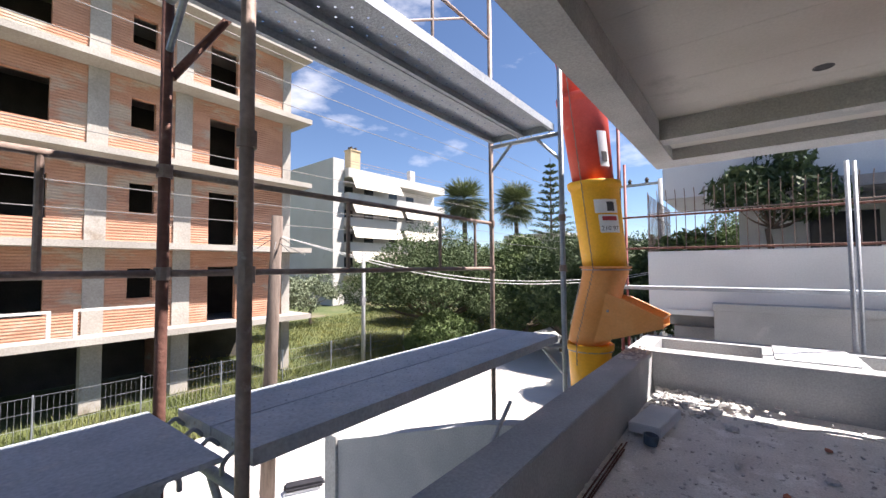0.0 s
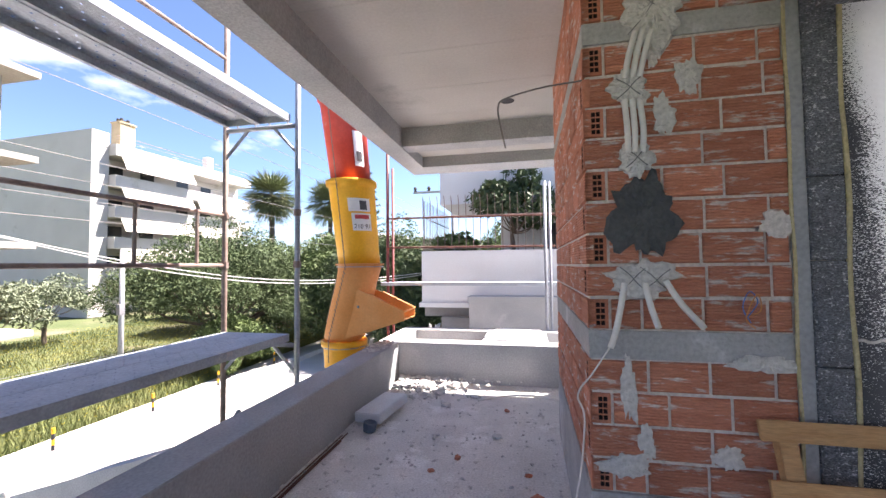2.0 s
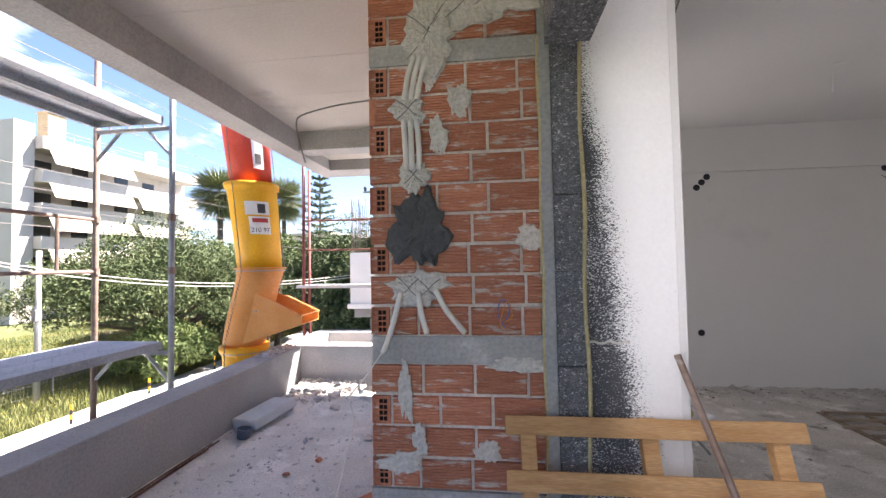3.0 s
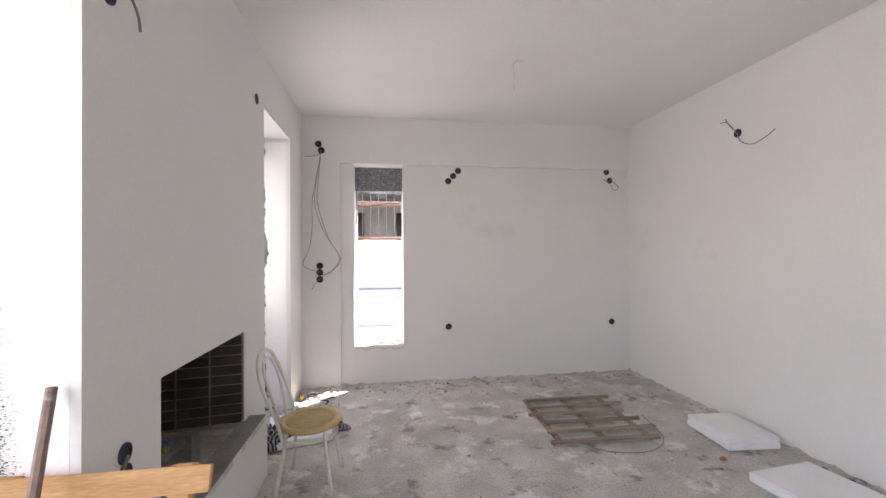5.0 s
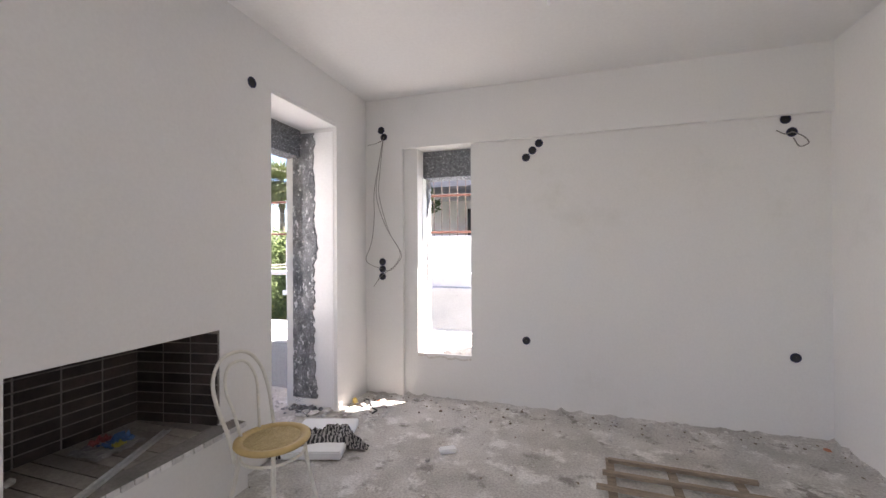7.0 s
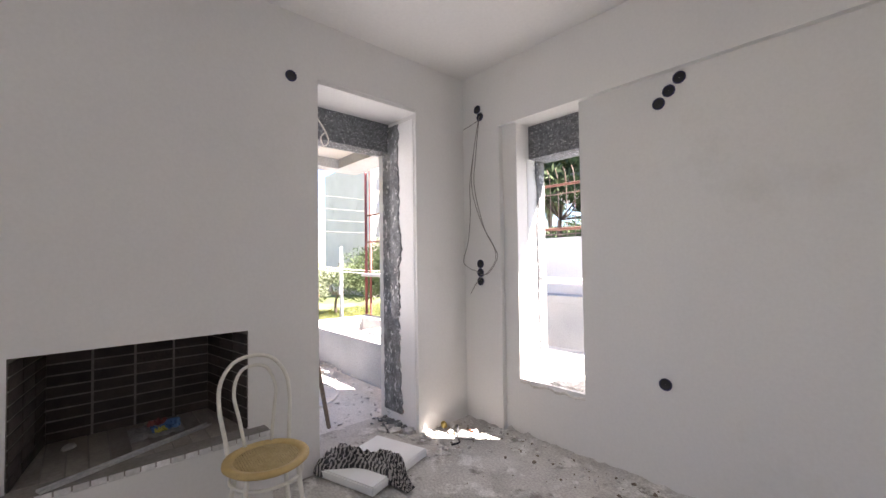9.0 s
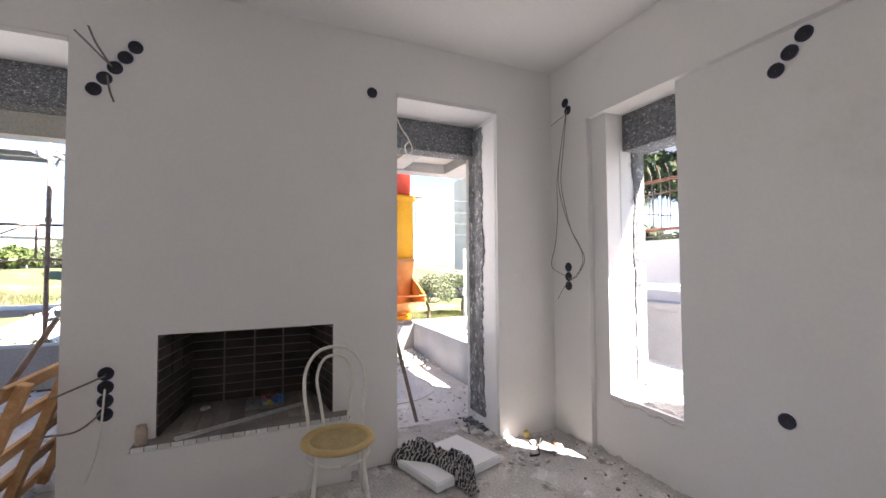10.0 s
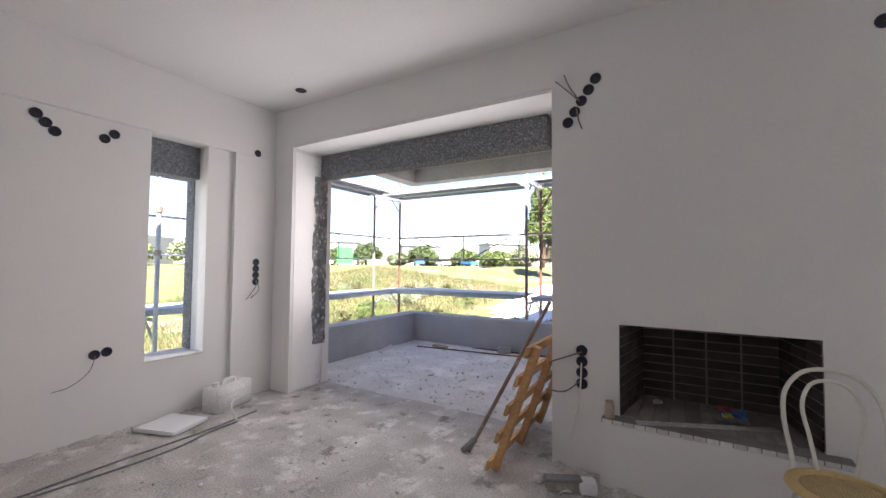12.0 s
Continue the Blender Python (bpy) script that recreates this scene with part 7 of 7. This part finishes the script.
pier = bpy.data.objects["wall_chimney"]
lower = [0.49 + CH * k for k in range(4)]
upper = [1.138 + CH * k for k in range(9)]
topz = [2.43 + CH * k for k in range(4)]
courses = [(z, k % 2 == 0) for k, z in enumerate(lower)] + [(z, k % 2 == 0) for k, z in enumerate(upper)] + [(z, k % 2 == 0) for k, z in enumerate(topz)]
rnd = random.Random(31)
X1 = 1.60
for z, holes in courses:
    x = PX0
    if holes:
        part("brick", brick_piece(0.08, True), BRICK_H, pier, m=pose(x, PY0, z + 0.006))
        x += 0.093
        first = rnd.choice((0.11, 0.2))
    else:
        first = 0.22
    while x < X1 - 0.05:
        L = min(first, X1 - x)
        first = 0.21
        part("brick", brick_piece(L - 0.004), BRICK, pier, m=pose(x, PY0 + rnd.uniform(-0.002, 0.003), z + 0.006 + rnd.uniform(-0.002, 0.002)))
        x += L + 0.013
    y = PY1 - 0.005
    first = 0.21 if holes else 0.10
    ys = PY0 + (0.0 if holes else 0.09)
    if not holes:
        part("brick", brick_piece(0.08, True), BRICK_H, pier, m=pose(PX0, PY0 + 0.082, z + 0.006, 0, 0, -90))
    y = ys
    while y < PY1 - 0.06:
        L = min(0.21, PY1 - 0.004 - y)
        part("brick", brick_piece(L - 0.004), BRICK, pier, m=pose(PX0 + rnd.uniform(-0.002, 0.003), y + L, z + 0.006, 0, 0, -90))
        y += L + 0.013
structure("concrete_band", boxes((PX0 + 0.002, PY0 + 0.002, 1.022, 1.601, PY1 - 0.006, 1.136), (PX0 + 0.002, PY0 + 0.002, 2.337, 1.601, PY1 - 0.006, 2.428), (PX0 - 0.004, PY0 - 0.004, 0.0, 1.601, FX0 - 0.03, 0.488), (PX0 - 0.004, FX0 - 0.03, 0.0, XB - 0.02, FX1 + 0.03, 0.488), (PX0 - 0.004, FX1 + 0.03, 0.0, 1.63, PY1 - 0.006, 0.488)), mat("band_concrete", (0.36, 0.36, 0.36), (0.47, 0.465, 0.46), 0.95, 4, 60, 0.6, c3=(0.62, 0.61, 0.61), s3=4, t3=0.58), "rough grey concrete bands in the brick pier", "wall")

firebox = bpy.data.objects["firebox"]
TH = 0.061
TILES = {}


def tile_piece(w, h, material, d=0.006):
    key = (round(w * 1000), round(h * 1000), material.name)
    if key not in TILES:
        TILES[key] = mesh_of(boxes((0, -d, 0, w, 0.0, h)), material)
    return TILES[key]


for (xa, ya), (xb, yb), cols in (((XB, BACK0), (XB, BACK1), 4), ((XI - 0.01, FX0 + 0.0015), (XB, BACK0), 3), ((XB, BACK1), (XI - 0.01, FX1 - 0.0015), 3)):
    L = math.hypot(xb - xa, yb - ya)
    ang = math.degrees(math.atan2(yb - ya, xb - xa))
    w = L / cols
    for r in range(9):
        for c in range(cols):
            part("tile", tile_piece(w - 0.012, TH - 0.009, FIREBRICK), FIREBRICK, firebox, m=Matrix.Translation((xa, ya, FZ0 - 0.010 + r * TH)) @ pose(0, 0, 0, 0, 0, ang) @ pose(c * w + 0.006, 0.0, 0))
hearth = bpy.data.objects["hearth_bed"]
for k in range(11):
    part("tile", tile_piece(0.088, WD - 0.022, HEARTH), HEARTH, hearth, m=Matrix.Translation((XB + 0.002, FX0 + 0.02 + k * 0.083, FZ0 - 0.0118)) @ Matrix(((0, 0, 1, 0), (0.86, 0, 0, 0), (0, -1, 0, 0), (0, 0, 0, 1))))
PALE = mat("pale_edge_tile", (0.56, 0.56, 0.57), (0.72, 0.72, 0.73), 0.7, 6, 50, 0.3, rnd=0.2)
for k in range(19):
    part("edge_tile", tile_piece(0.053, 0.027, PALE), PALE, hearth, m=pose(PLX - 0.004, 2.066 + k * 0.0592, FZ0 - 0.032, 0, 0, 90))
